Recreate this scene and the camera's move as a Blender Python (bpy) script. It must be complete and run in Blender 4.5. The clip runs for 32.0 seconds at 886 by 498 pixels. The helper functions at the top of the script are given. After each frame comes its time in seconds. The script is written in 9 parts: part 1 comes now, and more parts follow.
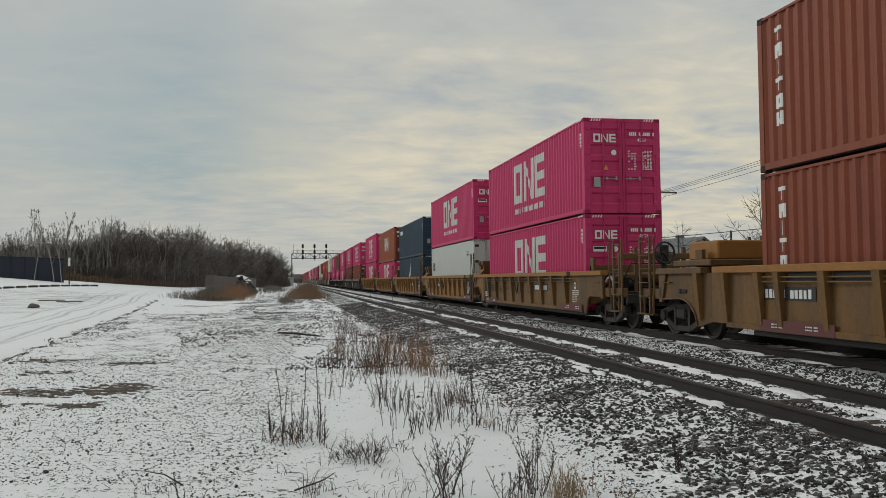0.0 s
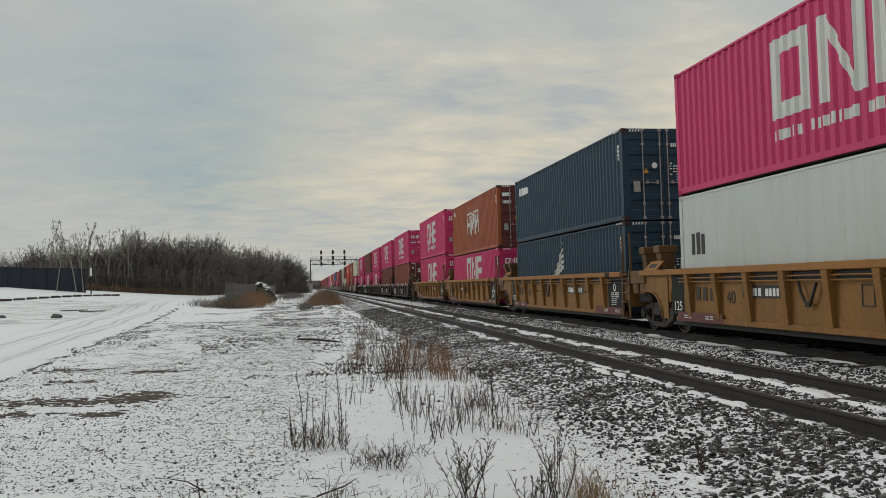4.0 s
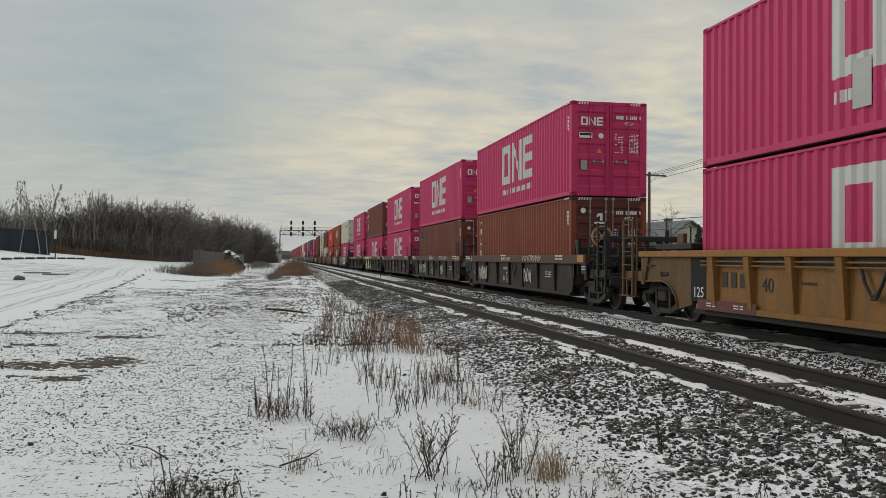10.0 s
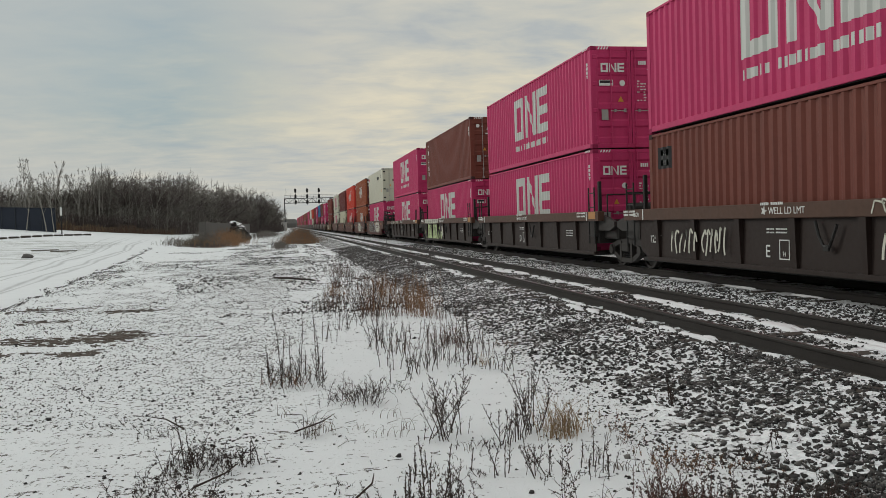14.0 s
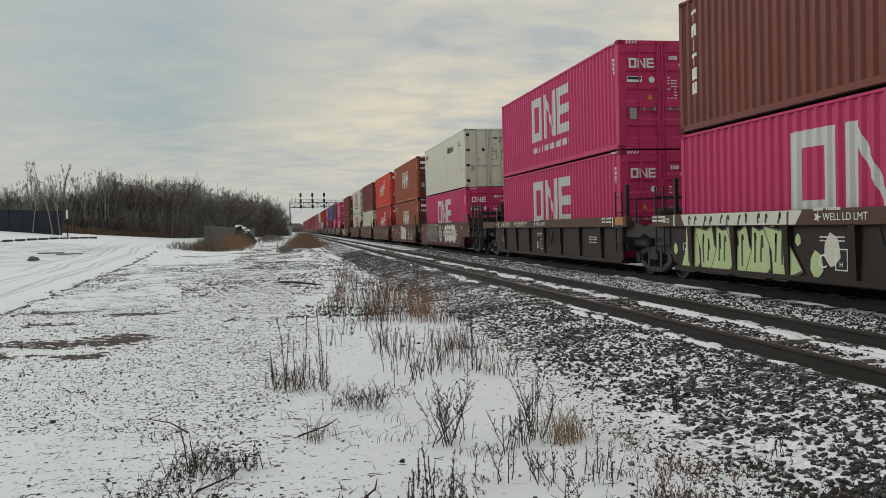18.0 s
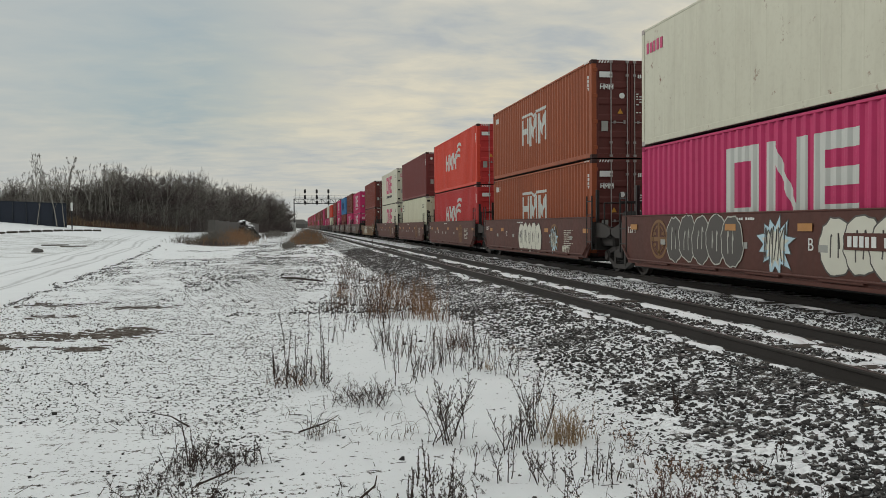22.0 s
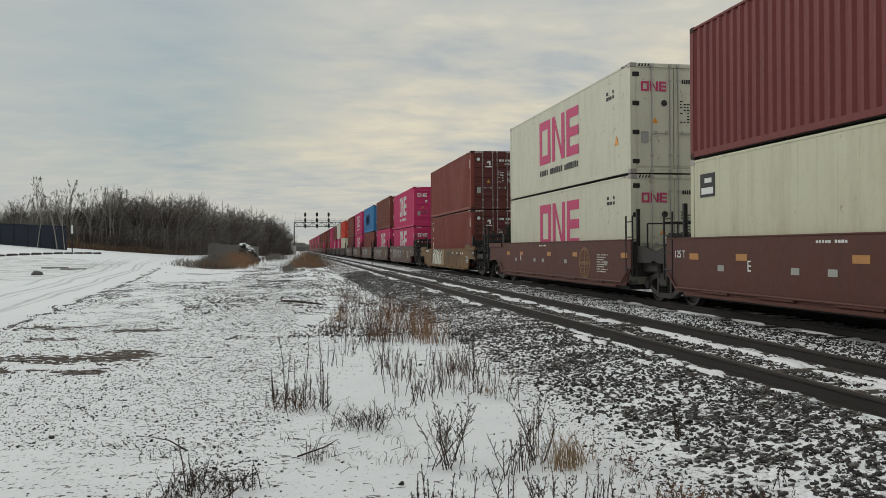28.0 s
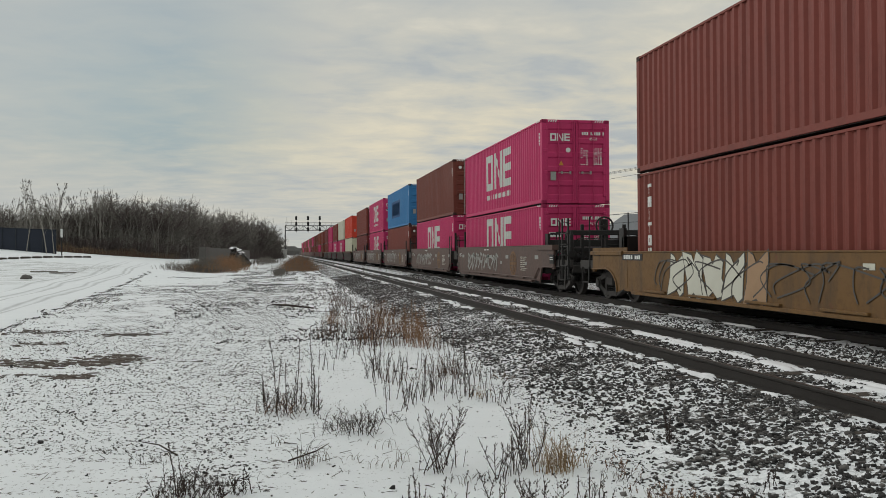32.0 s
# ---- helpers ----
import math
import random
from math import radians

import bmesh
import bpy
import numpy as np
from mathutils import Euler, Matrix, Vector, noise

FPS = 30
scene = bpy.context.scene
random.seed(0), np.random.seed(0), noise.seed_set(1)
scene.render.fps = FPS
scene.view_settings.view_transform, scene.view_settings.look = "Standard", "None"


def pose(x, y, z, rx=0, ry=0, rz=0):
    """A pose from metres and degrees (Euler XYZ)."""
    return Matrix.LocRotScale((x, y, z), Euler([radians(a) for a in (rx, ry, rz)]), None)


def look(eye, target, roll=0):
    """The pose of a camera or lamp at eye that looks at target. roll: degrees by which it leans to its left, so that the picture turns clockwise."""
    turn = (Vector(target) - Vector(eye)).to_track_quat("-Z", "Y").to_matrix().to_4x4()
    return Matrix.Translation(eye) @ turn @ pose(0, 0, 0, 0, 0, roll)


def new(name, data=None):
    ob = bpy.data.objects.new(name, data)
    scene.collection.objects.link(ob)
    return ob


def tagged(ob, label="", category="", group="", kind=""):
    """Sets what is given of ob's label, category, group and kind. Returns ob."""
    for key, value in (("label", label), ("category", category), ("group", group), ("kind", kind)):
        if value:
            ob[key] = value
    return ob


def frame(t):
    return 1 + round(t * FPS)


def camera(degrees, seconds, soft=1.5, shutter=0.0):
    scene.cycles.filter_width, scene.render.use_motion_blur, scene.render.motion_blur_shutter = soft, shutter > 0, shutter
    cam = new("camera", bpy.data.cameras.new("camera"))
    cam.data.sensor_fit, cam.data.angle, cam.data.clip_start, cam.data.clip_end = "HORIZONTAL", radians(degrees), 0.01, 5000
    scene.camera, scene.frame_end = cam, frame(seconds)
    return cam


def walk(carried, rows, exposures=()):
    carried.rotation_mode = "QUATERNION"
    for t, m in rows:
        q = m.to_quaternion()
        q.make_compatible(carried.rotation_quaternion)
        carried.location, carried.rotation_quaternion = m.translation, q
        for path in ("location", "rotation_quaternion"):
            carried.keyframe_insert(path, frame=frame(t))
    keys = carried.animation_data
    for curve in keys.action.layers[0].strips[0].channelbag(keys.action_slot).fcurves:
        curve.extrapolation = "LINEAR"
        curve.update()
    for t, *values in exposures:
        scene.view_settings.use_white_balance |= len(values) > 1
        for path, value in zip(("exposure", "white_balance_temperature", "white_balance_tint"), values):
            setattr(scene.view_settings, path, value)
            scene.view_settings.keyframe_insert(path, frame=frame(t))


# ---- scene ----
cam = camera(56.13, 32.0, soft=0.8)
walk(cam, [
    (0, pose(0, 0, 1.382, 92.08, 0.63, -10.37)),
    (0.5, pose(0, 0, 1.382, 92.11, 0.85, -10.06)),
    (1, pose(0, 0, 1.382, 92.11, 1.02, -9.92)),
    (1.5, pose(0, 0, 1.382, 92.19, 1.19, -9.48)),
    (2, pose(0, 0, 1.382, 92.23, 1.62, -9.23)),
    (2.5, pose(0, 0, 1.382, 92.20, 1.55, -9.19)),
    (3, pose(0, 0, 1.382, 92.33, 1.56, -9.12)),
    (3.5, pose(0, 0, 1.382, 92.38, 1.56, -9.10)),
    (5.5, pose(0, 0, 1.382, 92.48, 1.56, -9.10)),
    (6, pose(0, 0, 1.382, 92.55, 1.56, -8.97)),
    (6.5, pose(0, 0, 1.382, 92.61, 1.56, -9.01)),
    (7, pose(0, 0, 1.382, 92.72, 1.34, -9.46)),
    (7.5, pose(0, 0, 1.382, 92.69, 1.17, -9.77)),
    (8, pose(0, 0, 1.382, 92.54, 1.13, -9.76)),
    (8.5, pose(0, 0, 1.382, 92.23, 1.32, -9.75)),
    (9, pose(0, 0, 1.382, 91.17, 1.83, -9.87)),
    (9.5, pose(0, 0, 1.382, 90.60, 1.66, -10.55)),
    (10, pose(0, 0, 1.382, 90.64, -0.35, -11.18)),
    (10.5, pose(0, 0, 1.382, 90.74, -0.20, -11.10)),
    (11, pose(0, 0, 1.382, 90.72, -0.13, -10.89)),
    (11.5, pose(0, 0, 1.382, 90.61, -0.13, -10.86)),
    (12, pose(0, 0, 1.382, 89.23, 0.62, -10.87)),
    (12.5, pose(0, 0, 1.382, 88.48, 1.06, -10.88)),
    (13, pose(0, 0, 1.382, 88.31, 1.47, -10.86)),
    (13.5, pose(0, 0, 1.382, 88.14, 1.68, -10.80)),
    (14, pose(0, 0, 1.382, 88.06, 1.81, -10.81)),
    (14.5, pose(0, 0, 1.382, 88.15, 1.71, -10.77)),
    (16.5, pose(0, 0, 1.382, 88.33, 1.64, -10.64)),
    (17, pose(0, 0, 1.382, 88.26, 1.60, -10.61)),
    (17.5, pose(0, 0, 1.382, 88.39, 1.54, -10.53)),
    (18, pose(0, 0, 1.382, 88.43, 1.46, -10.47)),
    (18.5, pose(0, 0, 1.382, 88.30, 1.47, -10.48)),
    (19, pose(0, 0, 1.382, 88.35, 1.41, -10.48)),
    (19.5, pose(0, 0, 1.382, 88.24, 1.37, -10.41)),
    (20, pose(0, 0, 1.382, 87.97, 1.24, -10.34)),
    (20.5, pose(0, 0, 1.382, 87.73, 1.31, -10.42)),
    (21, pose(0, 0, 1.382, 87.37, 1.26, -10.29)),
    (21.5, pose(0, 0, 1.382, 87.41, 0.90, -10.18)),
    (22, pose(0, 0, 1.382, 88.33, 0.52, -10.21)),
    (22.5, pose(0, 0, 1.382, 89.12, 0.64, -10.09)),
    (23, pose(0, 0, 1.382, 89.54, 0.53, -10.05)),
    (23.5, pose(0, 0, 1.382, 89.62, 0.52, -10.05)),
    (24, pose(0, 0, 1.382, 89.63, 0.58, -10.01)),
    (24.5, pose(0, 0, 1.382, 89.64, 0.41, -10.02)),
    (25, pose(0, 0, 1.382, 89.66, 0.38, -9.96)),
    (25.5, pose(0, 0, 1.382, 89.76, 0.51, -9.96)),
    (27.5, pose(0, 0, 1.382, 89.88, 0.48, -10.08)),
    (28, pose(0, 0, 1.382, 89.94, 0.42, -10.21)),
    (28.5, pose(0, 0, 1.382, 89.96, 0.48, -10.37)),
    (29, pose(0, 0, 1.382, 89.97, 0.55, -10.54)),
    (29.5, pose(0, 0, 1.382, 89.97, 0.50, -10.71)),
    (30, pose(0, 0, 1.382, 90.03, 0.51, -10.81)),
    (30.5, pose(0, 0, 1.382, 90.02, 0.54, -10.71)),
    (31, pose(0, 0, 1.382, 90.08, 0.46, -10.80)),
    (31.5, pose(0, 0, 1.382, 90.09, 0.51, -10.71)),
    (32, pose(0, 0, 1.382, 90.18, 0.45, -10.81)),
], exposures=((0, -0.10), (7.5, -0.10), (10, -0.05), (12.5, -0.02), (32, -0.02)))

# ---- sky, sun, exposure ----
world = bpy.data.worlds.new("overcast_sky")
scene.world = world
world.use_nodes = True


class Nodes:
    """Short hand for building a node tree."""

    def __init__(self, tree):
        self.t = tree
        tree.nodes.clear()

    def add(self, kind, inputs=None, **props):
        n = self.t.nodes.new(kind)
        if "operation" in props:
            n.operation = props["operation"]
        if "use_clamp" in props:
            n.use_clamp = props["use_clamp"]
        if "data_type" in props:
            n.data_type, n.blend_type = props["data_type"], props["blend_type"]
        if "feature" in props:
            n.feature = props["feature"]
        if "sky_type" in props:
            n.sky_type, n.sun_disc = props["sky_type"], False
            n.sun_elevation, n.sun_rotation = props["sun_elevation"], props["sun_rotation"]
            n.dust_density, n.air_density = props["dust_density"], props["air_density"]
        for k, v in (inputs or {}).items():
            if isinstance(v, bpy.types.NodeSocket):
                self.t.links.new(v, n.inputs[k])
            else:
                n.inputs[k].default_value = v
        return n

    def math(self, op, a, b=0.0, clamp=False):
        return self.add("ShaderNodeMath", {0: a, 1: b}, operation=op, use_clamp=clamp).outputs[0]

    def ramp(self, fac, stops):
        n = self.add("ShaderNodeValToRGB", {0: fac})
        els = n.color_ramp.elements
        while len(els) < len(stops):
            els.new(0.5)
        for e, (p, c) in zip(els, stops):
            e.position = p
            e.color = c if len(c) == 4 else (*c, 1)
        return n.outputs[0]

    def mix(self, fac, a, b, blend="MIX"):
        n = self.add("ShaderNodeMix", data_type="RGBA", blend_type=blend)
        for i, v in ((0, fac), (6, a), (7, b)):
            if isinstance(v, bpy.types.NodeSocket):
                self.t.links.new(v, n.inputs[i])
            else:
                n.inputs[i].default_value = v if i == 0 else (*v[:3], 1)
        return n.outputs[2]

    def noise(self, vec, scale, detail=4.0, rough=0.55, dist=0.0):
        return self.add("ShaderNodeTexNoise", {"Vector": vec, "Scale": scale, "Detail": detail, "Roughness": rough, "Distortion": dist}).outputs[0]

    def mapping(self, vec, scale=(1, 1, 1), rot=(0, 0, 0), loc=(0, 0, 0)):
        return self.add("ShaderNodeMapping", {"Vector": vec, "Scale": scale, "Rotation": rot, "Location": loc}).outputs[0]


SUN_AZ = radians(-50)      # from +y, clockwise positive
SUN_EL = radians(22)
n = Nodes(world.node_tree)
geo_dir = n.add("ShaderNodeTexCoord").outputs["Generated"]
sep = n.add("ShaderNodeSeparateXYZ", {0: geo_dir})
dx, dy, dz = sep.outputs
sky = n.add("ShaderNodeTexSky", sky_type="NISHITA", sun_disc=False, sun_elevation=SUN_EL, sun_rotation=SUN_AZ, dust_density=2.5, air_density=1.2)
# cloud deck seen in perspective: project the direction on a flat layer
up = n.math("ADD", n.math("MAXIMUM", dz, 0.0), 0.09)
deck = n.add("ShaderNodeCombineXYZ", {0: n.math("DIVIDE", dx, up), 1: n.math("DIVIDE", dy, up), 2: 0.0}).outputs[0]
big = n.noise(n.mapping(deck, (0.8, 0.75, 1), (0, 0, 0.5), (3.1, 0.4, 0)), 0.9, 5.0, 0.55, 0.5)
small = n.noise(n.mapping(deck, (1.5, 1.9, 1), (0, 0, 0.35), (1.0, 2.0, 0)), 2.2, 6.0, 0.58, 0.3)
tex = n.math("ADD", n.math("MULTIPLY", big, 0.55), n.math("MULTIPLY", small, 0.45))
calm = n.math("MULTIPLY", n.math("SUBTRACT", radians(6.0), n.math("ARCTAN2", dx, dy)), 3.0, True)
tex = n.math("SUBTRACT", tex, n.math("MULTIPLY", n.math("SUBTRACT", tex, 0.47), n.math("MULTIPLY", calm, 0.45)))
cloud = n.ramp(tex, [(0.34, (0.505, 0.525, 0.54)), (0.45, (0.570, 0.577, 0.565)), (0.55, (0.63, 0.62, 0.585)), (0.69, (0.79, 0.745, 0.665))])
# thin place where the blue shows, ahead and to the west
az = n.math("ARCTAN2", dx, dy)
west = n.math("MULTIPLY", n.math("SUBTRACT", n.math("ADD", radians(2.0), n.math("MULTIPLY", n.math("SUBTRACT", tex, 0.47), 0.45)), az), 7.0, True)
east = n.math("MULTIPLY", n.math("SUBTRACT", az, radians(-24)), 4.0, True)
low_e = n.math("MULTIPLY", n.math("SUBTRACT", dz, n.math("ADD", 0.035, n.math("MULTIPLY", small, 0.05))), 14.0, True)
high_e = n.math("MULTIPLY", n.math("SUBTRACT", 0.37, dz), 5.5, True)
gap = n.math("MULTIPLY", n.math("MULTIPLY", west, east), n.math("MULTIPLY", low_e, high_e))
gap = n.math("MULTIPLY", gap, n.math("SUBTRACT", 1.15, n.math("MULTIPLY", tex, 0.75), True))
blue = n.mix(0.80, n.mix(0.09, (0, 0, 0), sky.outputs[0], "ADD"), (0.335, 0.445, 0.515))
with_gap = n.mix(n.math("MULTIPLY", gap, 1.1, True), cloud, blue)
# warm light low over the horizon ahead and to the east
low = n.math("SUBTRACT", 1.0, n.math("MULTIPLY", n.math("ABSOLUTE", n.math("SUBTRACT", dz, 0.12)), 5.2), True)
warm_a = n.math("SUBTRACT", 1.0, n.math("MULTIPLY", n.math("ABSOLUTE", n.math("SUBTRACT", az, radians(26))), 1.1), True)
puffs = n.math("ADD", n.math("MULTIPLY", n.math("SUBTRACT", tex, 0.46), 4.2), 0.30, True)
warm = n.math("MULTIPLY", n.math("MULTIPLY", low, warm_a), puffs, True)
coloured = n.mix(n.math("MULTIPLY", warm, 0.9), with_gap, (0.98, 0.83, 0.57))
# pale strip close to the skyline
skyline = n.math("SUBTRACT", 1.0, n.math("MULTIPLY", n.math("ABSOLUTE", dz), 16.0), True)
coloured = n.mix(n.math("MULTIPLY", skyline, 0.5), coloured, (0.60, 0.585, 0.54))
# brighter overhead than at the horizon, as an overcast sky is
over = n.math("ADD", 1.0, n.math("MULTIPLY", n.math("MAXIMUM", n.math("SUBTRACT", dz, 0.35), 0.0), 0.9))
final = n.mix(1.0, coloured, n.add("ShaderNodeCombineXYZ", {0: n.math("MULTIPLY", over, 0.965), 1: over, 2: over}).outputs[0], "MULTIPLY")
bg = n.add("ShaderNodeBackground", {"Color": final, "Strength": 0.88})
n.add("ShaderNodeOutputWorld", {"Surface": bg.outputs[0]})

sun = new("sun", bpy.data.lights.new("sun", "SUN"))
sun.data.energy, sun.data.angle, sun.data.color = 0.85, radians(25), (1.0, 0.95, 0.88)
sun_from = Vector((math.sin(SUN_AZ) * math.cos(SUN_EL), math.cos(SUN_AZ) * math.cos(SUN_EL), math.sin(SUN_EL)))
sun.matrix_world = look(sun_from * 200, (0, 0, 0))

# ---- materials ----
def material(name, rough=0.6, metal=0.0, spec=0.4):
    m = bpy.data.materials.new(name)
    m.use_nodes = True
    k = Nodes(m.node_tree)
    b = k.add("ShaderNodeBsdfPrincipled", {"Roughness": rough, "Metallic": metal, "Specular IOR Level": spec})
    k.add("ShaderNodeOutputMaterial", {"Surface": b.outputs[0]})
    return m, k, b


def bump(k, b, height, strength=0.3, distance=0.02):
    nrm = k.add("ShaderNodeBump", {"Height": height, "Strength": strength, "Distance": distance})
    k.t.links.new(nrm.outputs[0], b.inputs["Normal"])


def painted(name, col, grime=0.35, grime_col=None, rough=0.55, metal=0.0, streak=0.5, spots=0.0, spot_col=(0.16, 0.06, 0.03)):
    """Weathered paint on steel: fading, vertical dirt streaks, rust spots."""
    grime_col = grime_col or [0.012 + 0.42 * x for x in col]
    m, k, b = material(name, rough, metal, 0.28)
    co = k.add("ShaderNodeTexCoord").outputs["Object"]
    info = k.add("ShaderNodeObjectInfo")
    off = k.add("ShaderNodeVectorMath", {0: co, 1: k.add("ShaderNodeCombineXYZ", {0: k.math("MULTIPLY", info.outputs["Random"], 37.0), 1: k.math("MULTIPLY", info.outputs["Random"], 91.0), 2: 0.0}).outputs[0]}, operation="ADD").outputs[0]
    fade = k.noise(off, 0.6, 3.0)
    fine = k.noise(off, 9.0, 5.0, 0.65)
    runs = k.noise(k.mapping(off, (1.7, 1.7, 0.3)), 1.6, 6.0, 0.62)
    c = k.mix(k.math("MULTIPLY", fade, 0.5), col, [min(1, x * 0.80 + 0.010) for x in col])
    c = k.mix(k.math("MULTIPLY", k.math("SUBTRACT", runs, 0.45, True), 3.2 * streak, True), c, grime_col)
    c = k.mix(k.math("MULTIPLY", k.math("SUBTRACT", fine, 0.5, True), 2.6 * grime, True), c, grime_col)
    if spots:
        s = k.noise(off, 3.2, 6.0, 0.7)
        c = k.mix(k.math("MULTIPLY", k.math("SUBTRACT", s, 0.66 - 0.1 * spots, True), 9.0, True), c, spot_col)
    k.t.links.new(c, b.inputs["Base Color"])
    k.t.links.new(k.math("ADD", rough - 0.12, k.math("MULTIPLY", fine, 0.3)), b.inputs["Roughness"])
    bump(k, b, fine, 0.15, 0.004)
    return m


def plain(name, col, rough=0.6, metal=0.0, scale=20.0, vary=0.3, spec=0.4):
    m, k, b = material(name, rough, metal, spec)
    co = k.add("ShaderNodeTexCoord").outputs["Object"]
    f = k.noise(co, scale, 5.0, 0.6)
    g = k.noise(co, scale * 0.13, 3.0)
    c = k.mix(k.math("MULTIPLY", f, vary * 1.6), [min(1, x * (1 + vary)) for x in col], [x * (1 - vary) for x in col])
    c = k.mix(k.math("MULTIPLY", g, 0.5), c, [x * 0.7 for x in col])
    k.t.links.new(c, b.inputs["Base Color"])
    bump(k, b, f, 0.25, 0.01)
    return m


RUSTORANGE = painted("rust_orange_paint", (0.295, 0.074, 0.027), 0.3, streak=0.4)
PINK = painted("magenta_paint", (0.505, 0.031, 0.130), 0.2, streak=0.3)
ORANGE = painted("orange_brown_paint", (0.215, 0.050, 0.022), 0.3, streak=0.45)
BROWN = painted("red_brown_paint", (0.195, 0.041, 0.029), 0.35, streak=0.4)
DARKBROWN = painted("dark_brown_paint", (0.160, 0.040, 0.026), 0.3, streak=0.4)
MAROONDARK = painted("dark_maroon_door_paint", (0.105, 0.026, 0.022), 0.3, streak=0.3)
MAROON = painted("maroon_paint", (0.155, 0.030, 0.028), 0.3, streak=0.35)
NAVY = painted("navy_paint", (0.013, 0.040, 0.066), 0.25, (0.024, 0.042, 0.054), streak=0.3)
RED = painted("bright_red_paint", (0.60, 0.054, 0.028), 0.25, streak=0.35)
CRIMSON = painted("crimson_paint", (0.47, 0.034, 0.034), 0.25, streak=0.35)
BLUE = painted("blue_paint", (0.035, 0.19, 0.42), 0.25, streak=0.3)
REEFER = painted("reefer_white_paint", (0.57, 0.565, 0.455), 0.2, (0.25, 0.22, 0.16), rough=0.42, streak=0.25, spots=0.35)
REEFER_GREY = painted("reefer_pale_grey_paint", (0.48, 0.52, 0.50), 0.15, (0.3, 0.28, 0.22), rough=0.42, streak=0.25)
CREAM = painted("reefer_cream_paint", (0.55, 0.55, 0.41), 0.2, (0.25, 0.2, 0.12), rough=0.45, streak=0.35, spots=0.2)
CARYELLOW = painted("yellow_car_paint", (0.165, 0.086, 0.026), 0.6, (0.05, 0.036, 0.024), streak=0.8, spots=0.3)
CARBRIGHT = painted("bright_yellow_car_paint", (0.235, 0.112, 0.026), 0.5, (0.06, 0.04, 0.026), streak=0.5, spots=0.3)
CARCHORD = painted("orange_chord_paint", (0.29, 0.13, 0.028), 0.35, (0.08, 0.05, 0.03), streak=0.3)
CAREND = painted("grimy_yellow_end_paint", (0.125, 0.066, 0.022), 0.6, (0.04, 0.03, 0.02), streak=0.6, spots=0.4)
CARBROWN = painted("brown_car_paint", (0.088, 0.027, 0.019), 0.35, (0.050, 0.024, 0.018), streak=0.5)
CARDARK = painted("sooty_brown_car_paint", (0.020, 0.0108, 0.0083), 0.4, (0.021, 0.0145, 0.012), streak=0.6)
CARGREY = painted("faded_brown_car_paint", (0.11, 0.068, 0.056), 0.5, (0.07, 0.06, 0.055), streak=0.5)
CHORDBROWN = painted("brown_chord_paint", (0.082, 0.040, 0.025), 0.35, (0.045, 0.027, 0.019), streak=0.4)
BLACK = plain("black_steel", (0.016, 0.0155, 0.015), 0.55, 0.0, spec=0.3)
TRUCK = plain("truck_cast_steel", (0.028, 0.025, 0.023), 0.6, 0.0, spec=0.3)
ROD = plain("dull_galvanised_rod", (0.30, 0.275, 0.265), 0.55, 0.4)
PINKGRIMY = plain("grimy_magenta_casting", (0.24, 0.018, 0.065), 0.8, 0.0, 12, 0.35, 0.2)
CASTING = plain("grimy_corner_casting", (0.050, 0.028, 0.026), 0.8, 0.0, 12, 0.4, 0.2)
STEEL = plain("galvanised_steel", (0.38, 0.37, 0.35), 0.45, 0.7)
WHITE = plain("white_lettering", (0.66, 0.68, 0.66), 0.6, 0, 14, 0.12)
LOGOWHITE = plain("faded_white_vinyl", (0.52, 0.54, 0.51), 0.6, 0, 3, 0.12)
LOGOPINK = plain("magenta_vinyl", (0.46, 0.035, 0.13), 0.55, 0, 4, 0.15)
LOGOBLUE = plain("dark_blue_vinyl", (0.012, 0.075, 0.20), 0.55, 0, 4, 0.15)
DARKMARK = plain("black_lettering", (0.02, 0.02, 0.022), 0.6)
FADEDAMBER = plain("faded_amber_reflector", (0.40, 0.19, 0.055), 0.5, 0, 30, 0.2)
AMBER = plain("amber_reflector", (0.75, 0.30, 0.03), 0.4, 0, 30, 0.15)
YELLOWSIGN = plain("yellow_label", (0.50, 0.24, 0.03), 0.5, 0, 30, 0.15)
GREYPLATE = plain("grey_plate", (0.30, 0.31, 0.29), 0.5, 0.3)
RAILSIDE = plain("rusty_rail_side", (0.020, 0.017, 0.015), 0.75, 0.1, 30, 0.35)
RAILTOP = plain("worn_rail_head", (0.07, 0.064, 0.058), 0.4, 0.6, 40, 0.2)
TIE = plain("weathered_tie_timber", (0.055, 0.045, 0.037), 0.9, 0, 12, 0.4)
BARK = plain("grey_bark", (0.17, 0.16, 0.14), 0.9, 0, 8, 0.35)
TWIG = plain("bare_twigs", (0.150, 0.137, 0.122), 0.9, 0, 3, 0.35)
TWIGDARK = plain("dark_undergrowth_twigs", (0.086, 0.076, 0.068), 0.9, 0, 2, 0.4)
PALEBARK = plain("pale_grey_bark", (0.235, 0.225, 0.20), 0.9, 0, 6, 0.3)
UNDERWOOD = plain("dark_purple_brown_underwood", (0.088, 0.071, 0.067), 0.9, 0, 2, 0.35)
PALETWIG = plain("pale_grey_twigs", (0.165, 0.155, 0.140), 0.9, 0, 3, 0.3)
BLOCKGREY = plain("weathered_concrete_block", (0.105, 0.100, 0.093), 0.9, 0, 2, 0.35)
WEED = plain("dry_weed_stalk", (0.036, 0.024, 0.019), 0.9, 0, 6, 0.4)
REDWEED = plain("reddish_dry_weed", (0.095, 0.054, 0.037), 0.9, 0, 6, 0.4)
